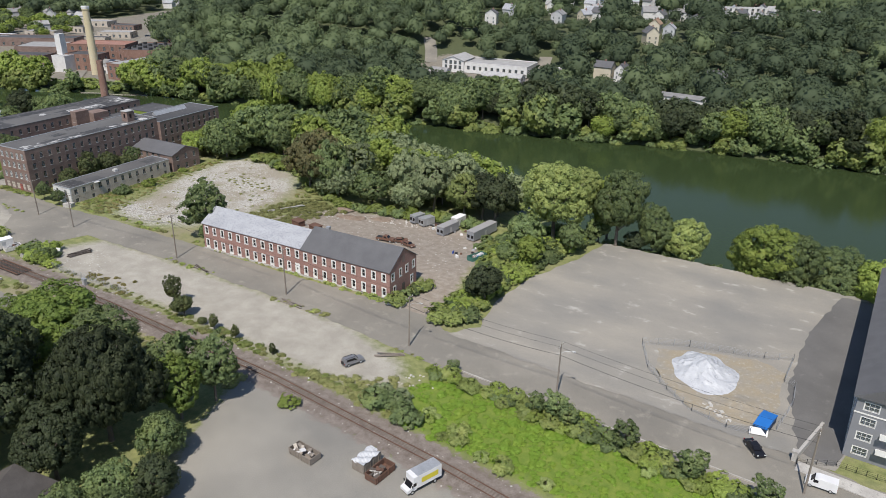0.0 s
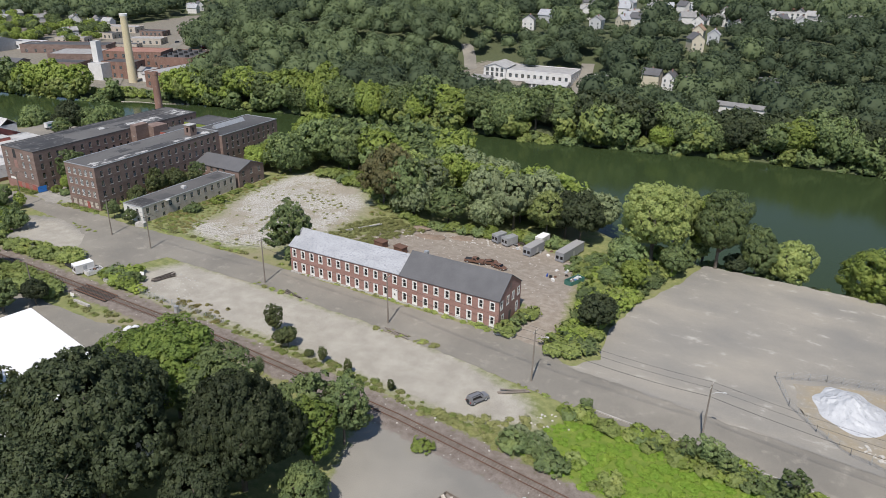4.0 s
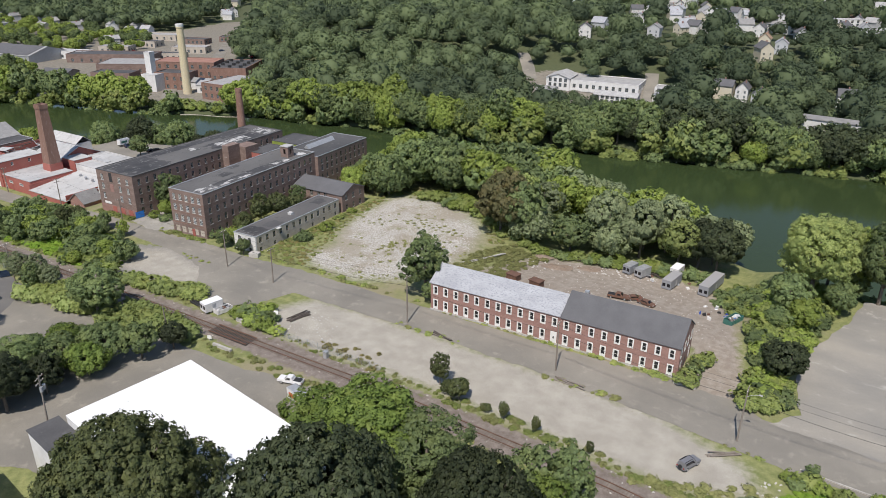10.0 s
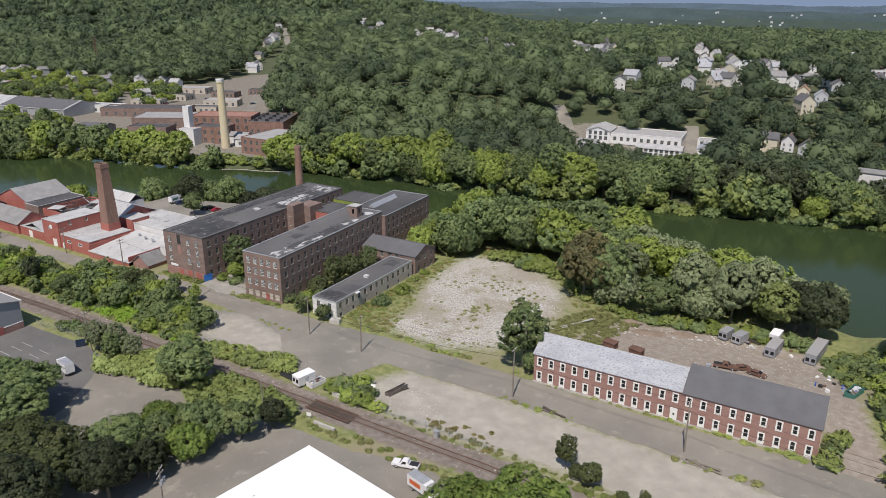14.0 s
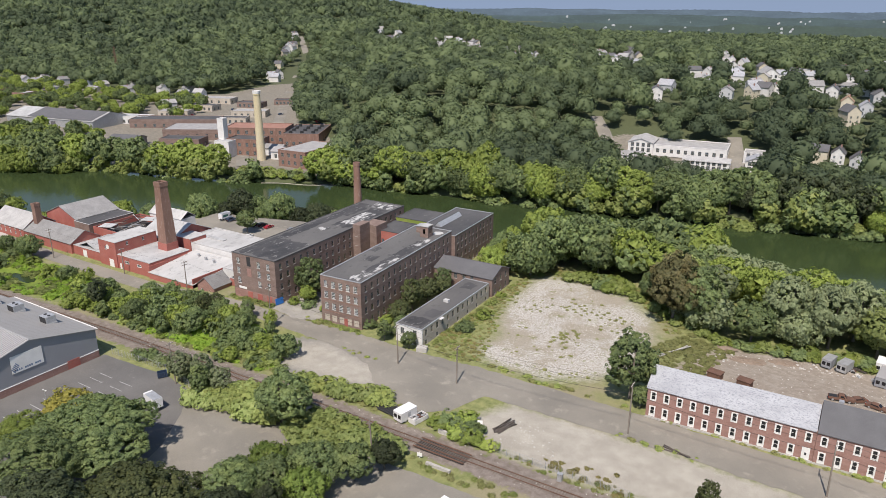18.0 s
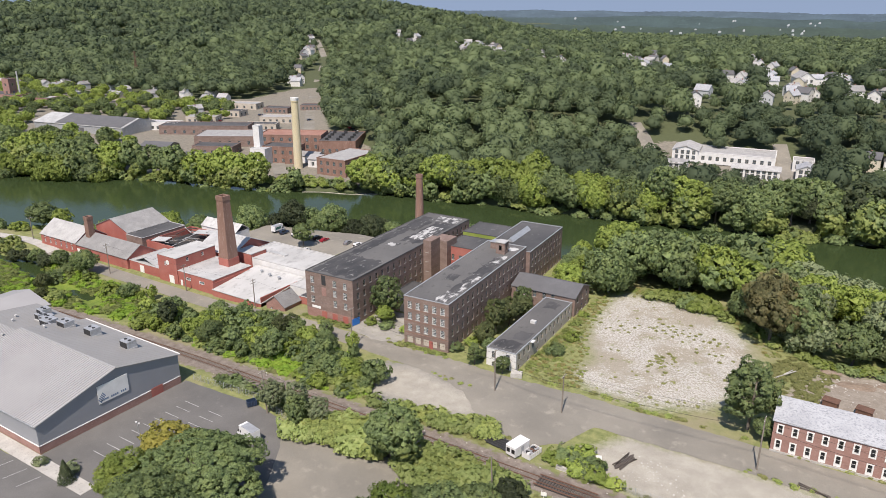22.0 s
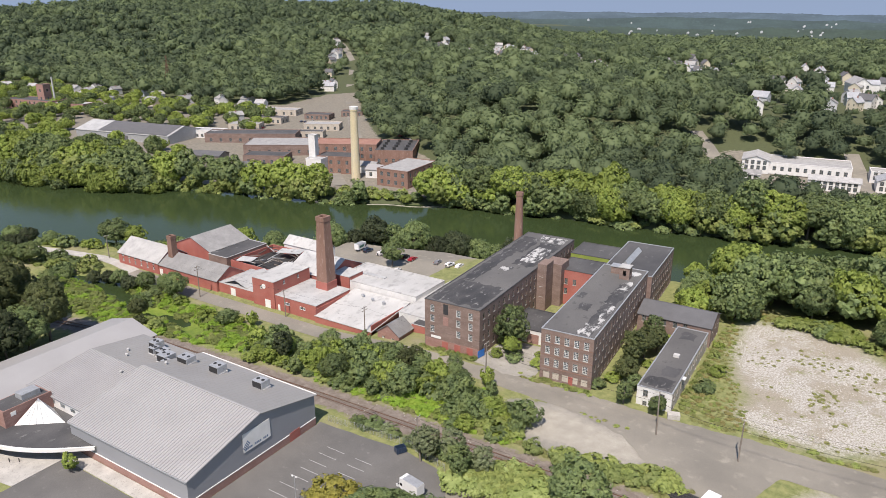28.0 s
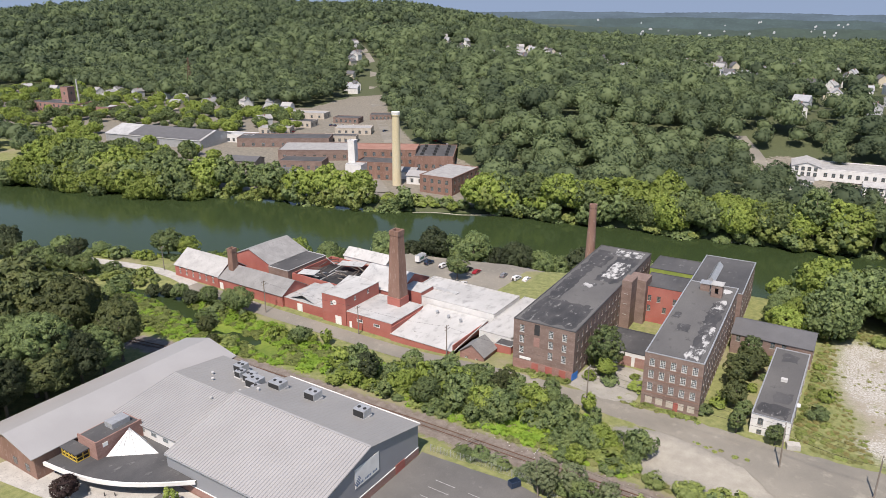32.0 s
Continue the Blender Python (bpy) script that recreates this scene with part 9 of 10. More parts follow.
# ---- poles and wires ----
def pole(x, y, tall, arms=1, transformer=0, lamp=False, lean=0.0, label="weathered wooden utility pole with a crossarm", turn=0.0):
    z = ground_z(x, y)
    ob = thing("utility_pole", label, "utility pole", pose(x, y, z, 0, lean, turn), "utility poles")
    part("shaft", tube(bmesh.new(), [((0, 0, -0.5), 0.2), ((0, 0, tall * 0.5), 0.17), ((0, 0, tall), 0.12)], 10), WOOD_GREY, ob)
    for k in range(arms):
        zz = tall - 0.5 - 1.0 * k
        arm = part("crossarm", boxes((-0.07, 0.07, -1.25, 1.25, zz, zz + 0.13)), WOOD_GREY, ob)
        for o in (-1.1, -0.5, 0.5, 1.1):
            part("insulator", tube(bmesh.new(), [((0, o, zz + 0.13), 0.06), ((0, o, zz + 0.32), 0.04)], 6), WHITE_PAINT, arm)
    for k in range(transformer):
        part("transformer", tube(bmesh.new(), [((0.35, -0.45 + 0.9 * k, tall - 3.1), 0.3), ((0.35, -0.45 + 0.9 * k, tall - 2.1), 0.3)], 12), GALV, ob, "grey drum transformer")
    if lamp:
        arm = part("lamp_arm", tube(bmesh.new(), [((0, 0, tall - 2.2), 0.04), ((0.8, 0.4, tall - 1.7), 0.04), ((2.0, 1.0, tall - 1.6), 0.04)], 6), GALV, ob)
        part("lamp_head", boxes((1.9, 2.6, 0.9, 1.2, tall - 1.72, tall - 1.55)), LAMP_GLASS, arm)
    return ob


STREET_POLES = [(-267.5, 119.2, 12.5), (-221.0, 119.8, 11.5), (-202.2, 119.2, 10.5), (-157.6, 120.6, 13.0), (-117.0, 120.4, 12.5), (-77.1, 116.3, 12.5), (-41.8, 116.2, 12.0), (4.0, 112.2, 13.0)]
for k, (x, y, t) in enumerate(STREET_POLES):
    pole(x, y, t, 1, 0, k in (5, 6), (0.6, -1.0, 0.4, 0, -0.7, 0.8, 0.3, 0)[k])
pole(-387, 122.4, 12, 2)
pole(-348.9, 126.5, 10, 1)
pole(-315.5, 127.4, 10.4, 2)
pole(-262.5, 80.5, 11.5, 1, 0, False, -4, "leaning wooden utility pole by the car park")
pole(-185.8, 43.9, 16.5, 2, 2, False, 2, "tall utility pole with two drum transformers", 30)
pole(-201.8, 83.2, 9, 0, 0, False, -3, "bare leaning wooden pole")
pole(-452, 130, 10, 1)
solid("fallen_pole", tube(bmesh.new(), [((-3.6, 0, 0.5), 0.14), ((3.6, 0, 2.2), 0.12)], 8), WOOD_GREY, "fallen grey pole leaning across the track side", "pole", pose(-285, 87.6, 0.1, 0, 0, 58))


def wire(ob, a, b, sag, r=0.022):
    a, b = Vector(a), Vector(b)
    part("wire", tube(bmesh.new(), [(a.lerp(b, k / 10) - Vector((0, 0, sag * 4 * (k / 10) * (1 - k / 10))), r) for k in range(11)], 4, False), BLACK, ob)


lines = thing("power_line", "thin sagging black power lines along the street", "power line")
for (ax, ay, at), (bx, by, bt) in zip(STREET_POLES[:-1], STREET_POLES[1:]):
    for o in (-1.1, 1.1):
        wire(lines, (ax, ay + o, ground_z(ax, ay) + at - 0.1), (bx, by + o, ground_z(bx, by) + bt - 0.1), 0.7)
    wire(lines, (ax, ay, at - 2.6), (bx, by, bt - 2.6), 0.9, 0.035)
for (ax, ay, at), (bx, by, bt) in (((-387, 122.4, 12), (-348.9, 126.5, 10)), ((-348.9, 126.5, 10), (-315.5, 127.4, 10.4)), ((-315.5, 127.4, 10.4), (-267.5, 119.2, 12.5)), ((-262.5, 80.5, 11.5), (-201.8, 83.2, 9))):
    wire(lines, (ax, ay, ground_z(ax, ay) + at - 0.4), (bx, by, ground_z(bx, by) + bt - 0.4), 0.8)

# ---- fences ----
def fence(label, line, tall=1.9, gap=3.0, mat=GALV, rails=(0.08, 1.0), strands=6, z=None):
    ob = thing("fence", label, "fence")
    i = 0
    for (ax, ay), (bx, by) in zip(line[:-1], line[1:]):
        n = max(1, round(math.hypot(bx - ax, by - ay) / gap))
        for k in range(n + 1):
            x, y = ax + (bx - ax) * k / n, ay + (by - ay) * k / n
            zz = ground_z(x, y) if z is None else z
            part("post", tube(bmesh.new(), [((x, y, zz - 0.1), 0.05), ((x, y, zz + tall), 0.05)], 6), mat, ob)
        for s in range(strands):
            h = 0.1 + (tall - 0.15) * s / max(1, strands - 1)
            za, zb = (ground_z(ax, ay), ground_z(bx, by)) if z is None else (z, z)
            part("wire", tube(bmesh.new(), [((ax, ay, za + h), 0.014), ((bx, by, zb + h), 0.014)], 4, False), mat, ob)
    return ob


fence("bent wire mesh fence round a spoil heap", [(-33.2, 145.2), (-29.3, 136.1), (-23.6, 129.8), (-17.5, 125.4), (-10.7, 123.6), (-6.5, 123.8)], 1.8, 3.0, GALV)
fence("bent wire mesh fence round a spoil heap", [(-33.2, 145.2), (-23.7, 149.6), (-8.6, 153.3), (-3.0, 156), (-3.5, 146), (-1.3, 144.5), (-0.9, 137.9), (-2.4, 128)], 1.8, 3.0, GALV)
fence("chain-link fence along the gravel lot", [(-180, 98.2), (-165, 98.6), (-150, 98.8)], 1.8, 3.0, GALV, strands=8)
fence("wooden board fence by the river bank", [(4.6, 198.6), (10, 197), (14, 190)], 1.4, 2.2, WOOD_GREY, strands=3)
fence("chain-link fence along the car park", [(-291, 82), (-278, 83.2), (-268, 83.8), (-256, 80.5)], 1.9, 2.6, GALV, strands=7)
fence("black iron fence before the apartment house", [(2, 119.6), (8, 122.6), (22, 122.4)], 1.2, 1.6, P_BLACK, strands=4)
solid("retaining_wall", boxes((-0.25, 0.25, -0.2, 13.2, 0, 1.2)), CONCRETE, "pale concrete ramp wall by the apartments", "wall", pose(1.6, 120.6, 0.06, 0, 0, -14))
solid("pavement", boxes((-2, 24, -1.4, 1.4, 0.0, 0.16)), CONCRETE, "pale concrete pavement by the apartment house", "pavement", pose(4, 118.8, 0.06, 0, 0, -6), kind="structure")
solid("gate_pillar", boxes((-0.4, 0.4, -0.4, 0.4, 0, 1.9), (-0.5, 0.5, -0.5, 0.5, 1.9, 2.1)), CONCRETE, "pale stone gate pillar", "pillar", pose(1.4, 120.4, 0.06))

# ---- spoil heap under a white sheet ----
def heap(name, x, y, rx, ry, h, mat, label, seed, n=26, z=0.06, wrinkle=0.25):
    bm = bmesh.new()
    rings = [[bm.verts.new((0, 0, h))]]
    for i in range(1, 11):
        t = i / 10
        ring = []
        for k in range(n):
            a = math.tau * k / n
            e = 1 + 0.16 * noise.noise((math.cos(a) * 1.6 + seed, math.sin(a) * 1.6, seed)) + 0.05 * math.sin(7 * a + seed)
            px, py = math.cos(a) * rx * t * e, math.sin(a) * ry * t * e
            pz = h * (1 - t) ** 1.15 + wrinkle * (0.3 + 0.7 * (1 - t)) * noise.noise((px * 0.9 + seed, py * 0.9, 1.0)) * (t < 0.99)
            ring.append(bm.verts.new((px, py, max(pz, 0.0) + (0.03 if i == 10 else 0.0))))
        rings.append(ring)
    for k in range(n):
        bm.faces.new((rings[0][0], rings[1][k], rings[1][(k + 1) % n]))
    for a, b in zip(rings[1:-1], rings[2:]):
        for k in range(n):
            bm.faces.new((a[k], b[k], b[(k + 1) % n], a[(k + 1) % n]))
    return solid(name, bm, mat, label, "heap", pose(x, y, z, 0, 0, 25))


heap("spoil_heap", -18.6, 140.8, 6.6, 8.2, 3.2, TARP_WHITE, "soil heap under a crumpled white plastic sheet", 2.0, 34, wrinkle=0.7)
SOIL = surface("ochre_soil", (0.32, 0.27, 0.19), (0.29, 0.265, 0.22), (0.43, 0.4, 0.34), 0.3, 1.2, 6, 0.95, 0.4)
heap("soil_mound", -9.8, 132.6, 4.6, 3.6, 0.7, SOIL, "low ochre soil mound with broken rubble", 5.0)
sheet("soil_patch", [(-30, 145), (-26, 134), (-19, 127), (-10, 124.4), (-3.6, 130), (-3.4, 150), (-10, 152), (-22, 148.6)], SOIL, 0.085, "ochre disturbed soil inside the fence", "ground", 1.2, 14)


def stones(name, spec, label, mat, sizes, seed, z=None):
    """Loose broken stones, joined."""
    rng = np.random.default_rng(seed)
    verts, faces = [], []
    base = np.array([(-1, -1, -0.6), (1, -1, -0.6), (1, 1, -0.6), (-1, 1, -0.6), (-0.7, -0.7, 0.7), (0.7, -0.7, 0.7), (0.7, 0.7, 0.7), (-0.7, 0.7, 0.7)])
    quads = [(4, 5, 6, 7), (0, 1, 5, 4), (1, 2, 6, 5), (2, 3, 7, 6), (3, 0, 4, 7)]
    for x, y in spec:
        s = rng.uniform(*sizes) * rng.uniform(0.6, 1.0)
        a = rng.uniform(0, math.tau)
        p = base * [s, s * rng.uniform(0.45, 1), s * rng.uniform(0.4, 0.8)] * rng.uniform(0.7, 1.15, (8, 3))
        c, n = math.cos(a), math.sin(a)
        zz = (ground_z(x, y) if z is None else z)
        q = np.column_stack((p[:, 0] * c - p[:, 1] * n + x, p[:, 0] * n + p[:, 1] * c + y, p[:, 2] + zz + 0.1 * s))
        faces += [tuple(i + len(verts) for i in f) for f in quads]
        verts += q.tolist()
    me = link_mesh(name, verts, faces)
    return solid(name, me, mat, label, "rubble", kind="stuff")


RUBBLE_STONE = surface("broken_concrete", (0.47, 0.45, 0.41), (0.56, 0.54, 0.5), (0.36, 0.33, 0.27), 0.5, 2, 9, 0.95, 0.3)
loose = random.Random(9)
patchy = lambda x, y: noise.noise((x * 0.09, y * 0.09, 7.0)) + 0.5 * loose.uniform(-1, 1) + (0.2 if y < 150 or x < -205 else 0.0) + 0.09 * min(0.0, float(inside(np.array(x), np.array(y), RUBBLE)) - 6.0) > 0.1
stones("rubble", scatter(RUBBLE, 0.62, patchy, 41), "field of broken pale concrete rubble", RUBBLE_STONE, (0.05, 0.26), 3)
stones("rubble", scatter([(-182, 101), (-184, 112), (-172, 112), (-168, 103)], 1.1, lambda x, y: loose.random() < 0.6, 42), "broken concrete beside the gravel lot", RUBBLE_STONE, (0.06, 0.3), 4)
stones("rubble", scatter([(-152, 180), (-126, 190), (-112, 191), (-114, 186), (-132, 182), (-150, 172)], 1.2, lambda x, y: loose.random() < 0.55, 43), "pale demolition rubble along the yard edge", RUBBLE_STONE, (0.1, 0.5), 5)
stones("rubble", scatter([(-74, 104), (-64, 111), (-62, 105), (-70, 101)], 1.2, lambda x, y: loose.random() < 0.5, 44), "pale stones beside the lawn", RUBBLE_STONE, (0.15, 0.45), 6)
stones("rubble", scatter([(-17, 129), (-11, 125), (-10, 126.5), (-15, 130.5)], 0.9, lambda x, y: loose.random() < 0.7, 45), "broken rocks inside the fence", RUBBLE_STONE, (0.25, 0.7), 7)
stones("litter", [(x, float(rail_y(x)) + loose.uniform(-4.5, 4.5)) for x in np.arange(-290, -30, 0.9)], "scattered pale stones and litter along the tracks", RUBBLE_STONE, (0.06, 0.24), 8)
stones("litter", [(loose.uniform(-158, -85), loose.uniform(150, 190)) for _ in range(420)], "scattered debris in the yard", RUBBLE_STONE, (0.05, 0.24), 9)
stones("rocks", [(x, float(np.interp(x, FAR_X, FAR_Y)) + loose.uniform(-0.6, 2.0)) for x in np.arange(-420, 60, 1.4) if loose.random() < 0.45], "grey stones along the far waterline", CONCRETE, (0.2, 0.6), 10, -12.15)


def timbers(x, y, n, l, label, mat=WOOD_GREY, turn=0.0, spread_=0.8, seed=1):
    ob = thing("timber_pile", label, "timber pile", pose(x, y, ground_z(x, y) + 0.04, 0, 0, turn))
    rng = random.Random(seed)
    for k in range(n):
        part("board", boxes((-l / 2, l / 2, -0.13, 0.13, 0, 0.16)), mat, ob, m=pose(rng.uniform(-0.5, 0.5), rng.uniform(-spread_, spread_), 0.17 * (k % 3), 0, 0, rng.uniform(-14, 14)))
    return ob


timbers(-78.3, 110.6, 5, 6, "grey beams lying on gravel", WOOD_GREY, 38, 0.4)
timbers(-182.4, 107.8, 12, 6, "dark heap of broken timbers on gravel", WOOD_DARK, 78, 1.0, 2)
timbers(-112, 116.6, 4, 7, "weathered planks framing a weedy bed", WOOD_GREY, 2, 1.2, 3)
timbers(-139, 190.5, 12, 11, "long dark logs at the edge of the wood", WOOD_DARK, 4, 1.2, 4)
timbers(-118, 193.5, 10, 10, "long dark logs at the edge of the wood", WOOD_DARK, -8, 1.2, 5)
timbers(-160.8, 166, 3, 16, "long pale pipe lying in the weeds", CONCRETE, 62, 0.1, 6)
timbers(-146, 119.2, 3, 6, "dark beam lying beside the street", WOOD_DARK, -4, 0.4, 7)
solid("kerb", boxes((-31, 31, -0.12, 0.12, -0.1, 0.28)), CONCRETE, "pale concrete kerb along the lawn", "kerb", pose(-34.5, 112.0, 0.02, 0, 0, -3.2), kind="structure")
solid("kerb", boxes((-1.6, 3.2, -0.2, 0.2, -0.1, 0.5), (2.8, 3.2, 0.2, 2.6, -0.1, 0.5)), CONCRETE, "low pale concrete kerb at the gable end", "kerb", pose(-91.6, 129.8, 0.02, 0, 0, 0), kind="structure")
solid("sign", boxes((-0.6, 0.6, -0.03, 0.03, 0.5, 1.4), (-0.05, 0.05, 0.03, 0.1, 0, 1.4)), WHITE_PAINT, "small white sign board beside the bridge", "sign", pose(-192.4, 87.6, 0, 0, 0, 12))
solid("sign", boxes((-0.6, 0.6, -0.03, 0.03, 1.0, 2.0), (-0.05, 0.05, 0.03, 0.1, 0, 2.0)), WHITE_PAINT, "small white sign board near shrubs", "sign", pose(-187, 104.2, 0, -20, 0, 20))
solid("cabinet", boxes((-0.5, 0.5, -0.4, 0.4, 0, 1.7), (-0.56, 0.56, -0.46, 0.46, 1.7, 1.78)), GALV, "grey metal signal cabinet beside the tracks", "cabinet", pose(-163.9, 96.6, 0))
solid("post", boxes((-0.15, 0.15, -0.15, 0.15, 0, 2.2)), WOOD_DARK, "short dark timber post beside the tracks", "post", pose(-199.6, 88.0, 0, 0, 4, 0))
solid("concrete_block", boxes((-1.5, 1.5, -1.0, 1.0, 0, 1.3)), CONCRETE, "pale concrete block at the annex corner", "block", pose(-219.6, 129.4, 0, 0, 0, 20))
solid("blue_sheet", boxes((-1.5, 1.5, -0.08, 0.0, 0.2, 2.4)), P_BLUE, "blue sheet on the mill wall", "sheet", pose(-276.0, 131.6, 0, 0, 0, 80))

# ---- club car park ----
bay = surface("worn_white_line", (0.5, 0.5, 0.48), (0.4, 0.4, 0.39), (0.2, 0.2, 0.2), 0.5, 2.5, 10, 0.8, 0, cover=(0.5, 0.7))
k = 0
for y in (48.5, 51.8, 55, 58.2, 61.4, 64.4, 67.5, 70.7, 73.5):
    for x0, x1 in ((-284, -278.8), (-275.6, -270.8)):
        if not (y < 60 and x0 > -280):
            solid("bay_line", boxes((x0, x1, y - 0.07, y + 0.07, 0.055, 0.062)), bay, "worn white parking bay line on asphalt", "marking", None, "car park markings", "structure")
for x in (-302, -296, -290.5, -285.4):
    solid("bay_line", boxes((-0.07, 0.07, -2.4, 2.4, 0.055, 0.062)), bay, "worn white parking bay line on asphalt", "marking", pose(x, 34.6, 0, 0, 0, -12), "car park markings", "structure")
solid("pavement", boxes((-331, -272, 37.8, 41.2, -0.05, 0.17)), CONCRETE, "pale concrete pavement along the club hall", "pavement", None, kind="structure")
solid("forecourt", prism(bmesh.new(), [(-368, 36), (-334, 46), (-331, 41.2), (-331, 26), (-372, 20)], 0.02, 0.14, "z"), CONCRETE, "pale concrete forecourt before the entrance", "pavement", None, kind="structure")
sheet("club_drive", [(-331, 37.6), (-300, 37.6), (-280, 37.4), (-276, 28), (-276, 0), (-340, 0), (-331, 24)], ASPHALT_DARK, 0.06, "dark asphalt drive before the club hall", "pavement", 0.1, 15)
for x, y in ((-269.3, 48.1), (-276.4, 55.2)):
    lp = thing("street_lamp", "slim car park lamp with two white heads", "lamp", pose(x, y, 0.05), "car park lamps")
    part("pole", tube(bmesh.new(), [((0, 0, 0), 0.09), ((0, 0, 6.2), 0.06)], 8), GALV, lp)
    for s in (-1, 1):
        part("lamp_head", boxes((s * 0.2 - 0.2 + 0.3 * s, s * 0.2 + 0.2 + 0.3 * s, -0.15, 0.15, 6.1, 6.3)), WHITE_PAINT, lp)
CONIFER = (trunk_mesh(np.random.default_rng(60), 4.2, 0.14, 3), None)
rng_c = np.random.default_rng(61)
hh = rng_c.uniform(0, 1, 1600)
aa = rng_c.uniform(0, math.tau, 1600)
rr = 1.9 * (1 - hh) * rng_c.uniform(0.6, 1.05, 1600) + 0.08
pp = np.column_stack((np.cos(aa) * rr, np.sin(aa) * rr, 0.3 + 5.0 * hh))
crown = leaf_mesh("crown", leaf_sprays(pp, np.column_stack((np.cos(aa), np.sin(aa), np.full(1600, 0.5))), np.full(1600, 0.28), rng_c, 0.4, 0.4))
ob = thing("conifer", "small dark blue-green conifer at the pavement corner", "tree", pose(-278.4, 38.8, 0.1))
part("trunk", CONIFER[0], BARK, ob)
part("crown", crown, LEAF_DARK, ob)
plant("shrub", "grey", -289, 39.4, 0.6, 0.75)
plant("shrub", "grey", -281.2, 41.6, 0.7, 0.8)
plant("sapling", "light", -325, 36, 0.9, 0.85)
plant("mid_a", "copper", -345.5, 25.5, 0.55, 0.5, "dark copper-leaved small tree on the forecourt")
# floating boom by the far bank
bm = bmesh.new()
tube(bm, [((-434 + 4.5 * k, 278 + 2.1 * k + 1.4 * math.sin(k * 0.8), -11.9), 0.22) for k in range(11)], 6)
solid("floating_boom", bm, CREAM_WALL, "pale floating boom along the far bank", "boom")
# dry grass on the rubble margins and lots
for lot, tone in zip(shares(scatter([(-219, 132.5), (-203, 132.5), (-205, 142), (-208, 152), (-214, 168), (-217, 190), (-216, 203), (-196, 205), (-183, 200), (-170, 186), (-164, 176), (-160, 190), (-180, 207), (-219, 209), (-221, 180)], 1.25, lambda x, y: loose.random() < 0.85, 51), 3), ("tufts", "grass", "weed")):
    mass(lot, "tuft", tone, "rough dry grass round the rubble field", "rough_grass", 1.2, (0.15, 0.5), "grass", 0.6)
mass([(-189 + loose.gauss(0, 2.2), 160 + loose.gauss(0, 3.5)) for _ in range(30)] + [p for p in scatter(RUBBLE, 2.2, lambda x, y: noise.noise((x * 0.07, y * 0.07, 3.0)) + 0.3 * loose.uniform(-1, 1) > 0.22, 52)], "tuft", "tufts", "dry tufts of grass among rubble", "rough_grass", 0.8, (0.1, 0.36), "grass")
mass(scatter([(-166, 144), (-158, 147), (-150, 160), (-146, 184), (-160, 184), (-166, 165)], 2.2, lambda x, y: True, 53), "tuft", "tufts", "rough weeds beside the yard", "rough_grass", 0.6, (0.35, 0.8), "grass")
mass(scatter([(-262, 100), (-250, 104), (-244, 99), (-230, 99), (-222, 101), (-210, 104), (-204, 104), (-206, 98), (-262, 97)], 2.0, lambda x, y: loose.random() < 0.7, 55), "tuft", "tufts", "weeds between street and tracks", "rough_grass", 0.6, (0.25, 0.7), "grass")
mass(scatter([(-152, 84), (-98, 82), (-96, 87.5), (-150, 88.5)], 1.8, lambda x, y: loose.random() < 0.7, 56), "tuft", "tufts", "rough grass strip south of the tracks", "rough_grass", 0.6, (0.2, 0.6), "grass")
mass(scatter([(-94, 94.5), (-74, 93), (-66, 92), (-64, 98), (-72, 106), (-80, 100)], 1.8, lambda x, y: loose.random() < 0.8, 57), "tuft", "tufts", "rough grass by the gravel lot", "rough_grass", 0.6, (0.25, 0.65), "grass")

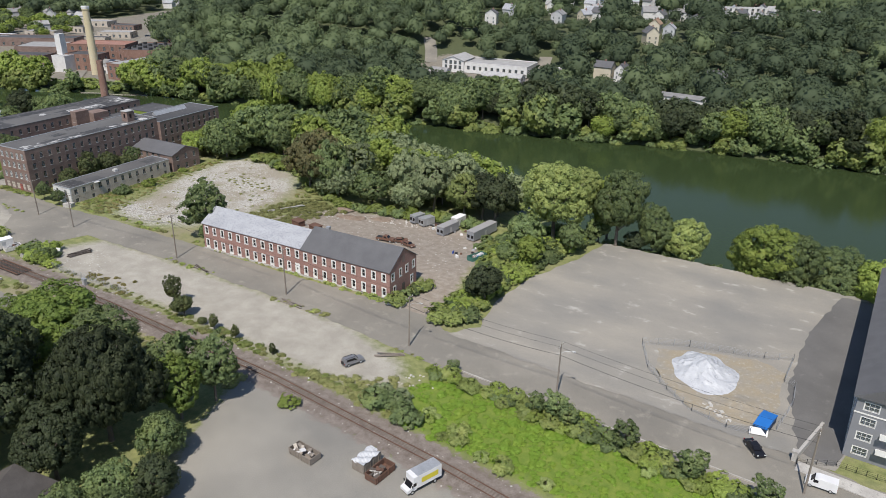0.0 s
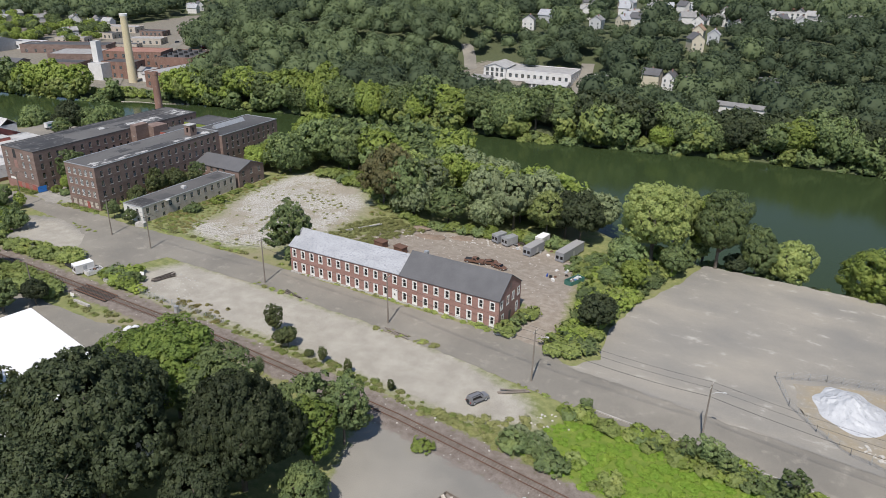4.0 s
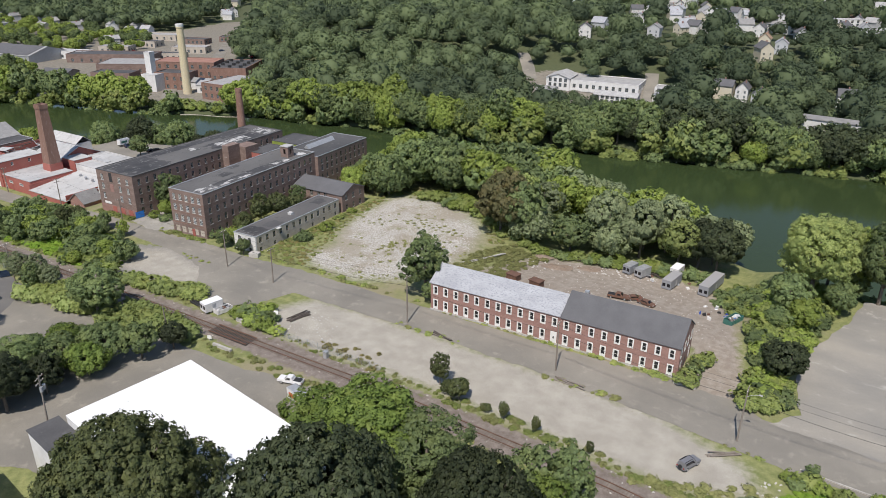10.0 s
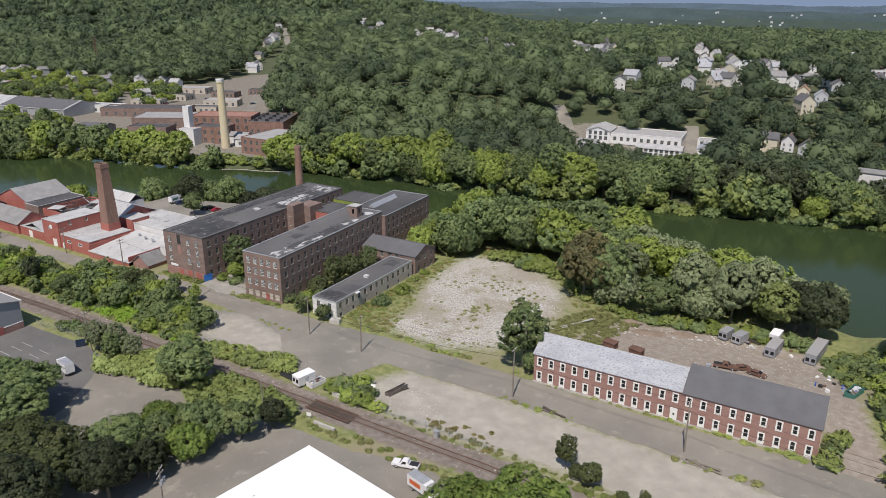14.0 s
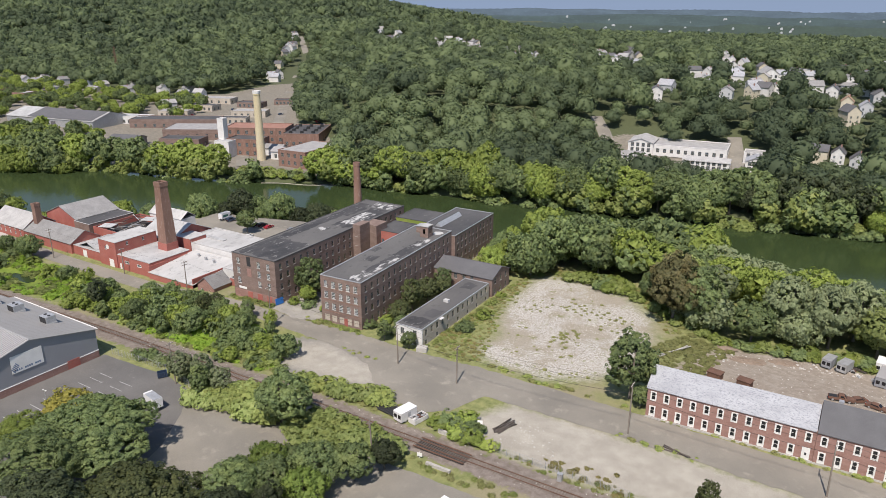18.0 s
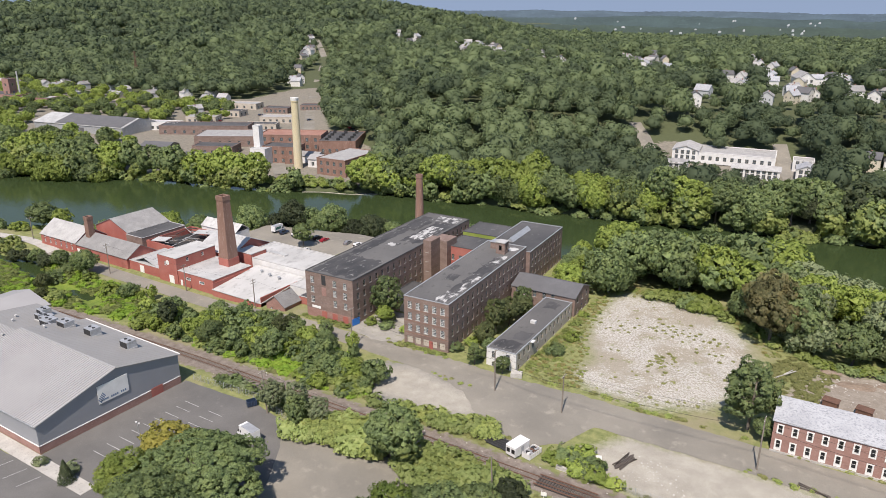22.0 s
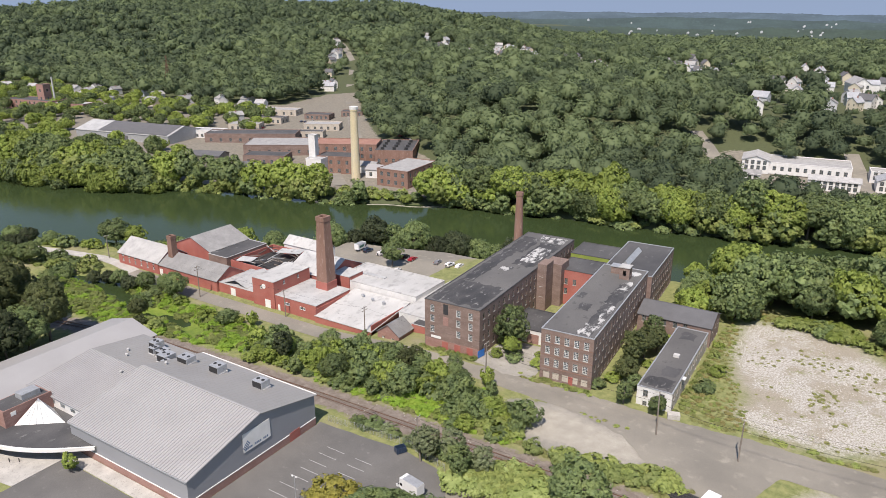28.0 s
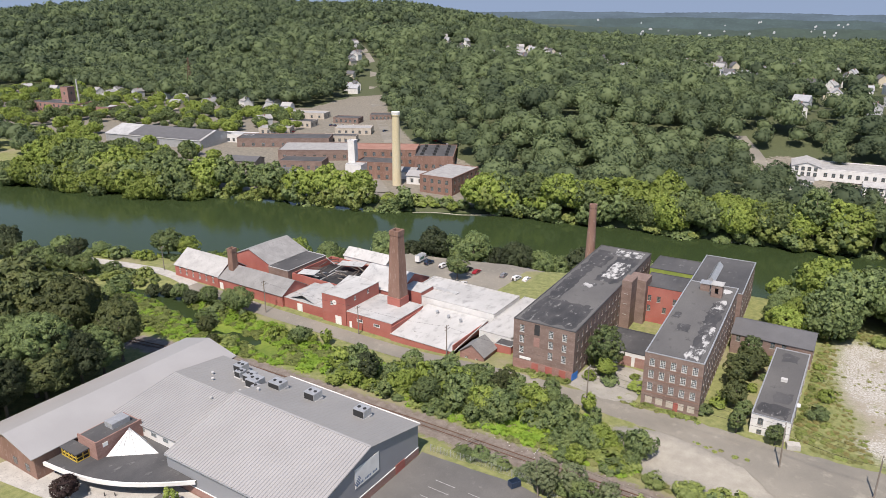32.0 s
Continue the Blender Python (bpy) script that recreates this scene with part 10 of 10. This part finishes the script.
# heaps and junk in the yard
MUCK = surface("brown_muck", (0.2, 0.15, 0.11), (0.27, 0.21, 0.16), (0.36, 0.31, 0.26), 0.4, 1.4, 7, 0.95, 0.5)
for x, y, rx, ry, h, sd in ((-143, 178.5, 6.5, 3.2, 0.9, 3.0), (-134, 184.5, 5.0, 2.6, 0.8, 6.0), (-150, 184, 4.2, 2.6, 0.9, 8.0)):
    heap("debris_heap", x, y, rx, ry, h, MUCK, "low brown heap of demolition debris", sd, 22, ground_z(x, y) - 0.1, 0.5)
JUNK = [(CART_BLUE, "blue"), (WHITE_WALL, "white"), (RUST, "rusty"), (GALV, "grey metal"), (BLACK, "black")]
junk = random.Random(15)
for k in range(34):
    x, y = (junk.uniform(-97, -88), junk.uniform(166, 180)) if k < 18 else (junk.uniform(-117, -103), junk.uniform(186, 196))
    m, w = junk.choice(JUNK)
    a, b, h = junk.uniform(0.4, 1.4), junk.uniform(0.3, 0.9), junk.uniform(0.25, 0.9)
    bm = prism(bmesh.new(), [(-a / 2, 0), (a / 2, 0), (a / 2 * junk.uniform(0.6, 1), h), (-a / 2 * junk.uniform(0.6, 1), h * junk.uniform(0.6, 1))], -b / 2, b / 2, "y")
    solid("junk", bm, m, "%s piece of junk dumped in the yard" % w, "junk", pose(x, y, ground_z(x, y), 0, 0, junk.uniform(0, 180)), group="junk in the yard")

# uneven tall grass on the green strip by the street
mass(scatter(LAWN, 1.5, lambda x, y: x < 30 and loose.random() < 0.85, 58), "tuft", "rank", "tall bright green grass on the strip beside the street", "tall_grass", 0.8, (0.15, 0.5), "grass", 0.7)
timbers(-454, 114, 16, 5.5, "stack of pale new timber beside the brook", CREAM_WALL, 20, 1.6, 9)
mass(scatter([(-250, 97), (-246, 102), (-262, 116), (-300, 116), (-338, 114), (-338, 97), (-300, 96)], 2.0, lambda x, y: y > rail_y(x) + 5 and loose.random() < 0.8, 59), ["tuft", "tuft", "weedy"], "rank", "bright grass in the clearings of the thicket", "tall_grass", 0.8, (0.3, 0.8), "grass", 0.6)
low_house = thing("house", "low house with a dark brown shingle roof under tall trees", "house", pose(-97, 36.5, 0, 0, 0, 32))
block(low_house, -6, 6, -7, 7, 0, 5.0, GREY_SIDE, {"S": ((1.2, W_FAR, [3, 9]),), "E": ((1.2, W_FAR, [3.5, 10.5]),)})
gable_roof(low_house, -6, 6, -7, 7, 5.0, 8.4, DARK_ROOF, "y", 0.5, 0.25)
for side in "SN":
    gable_wall(low_house, side, -6, 6, -7, 7, 5.0, 8.4, GREY_SIDE, along="y")
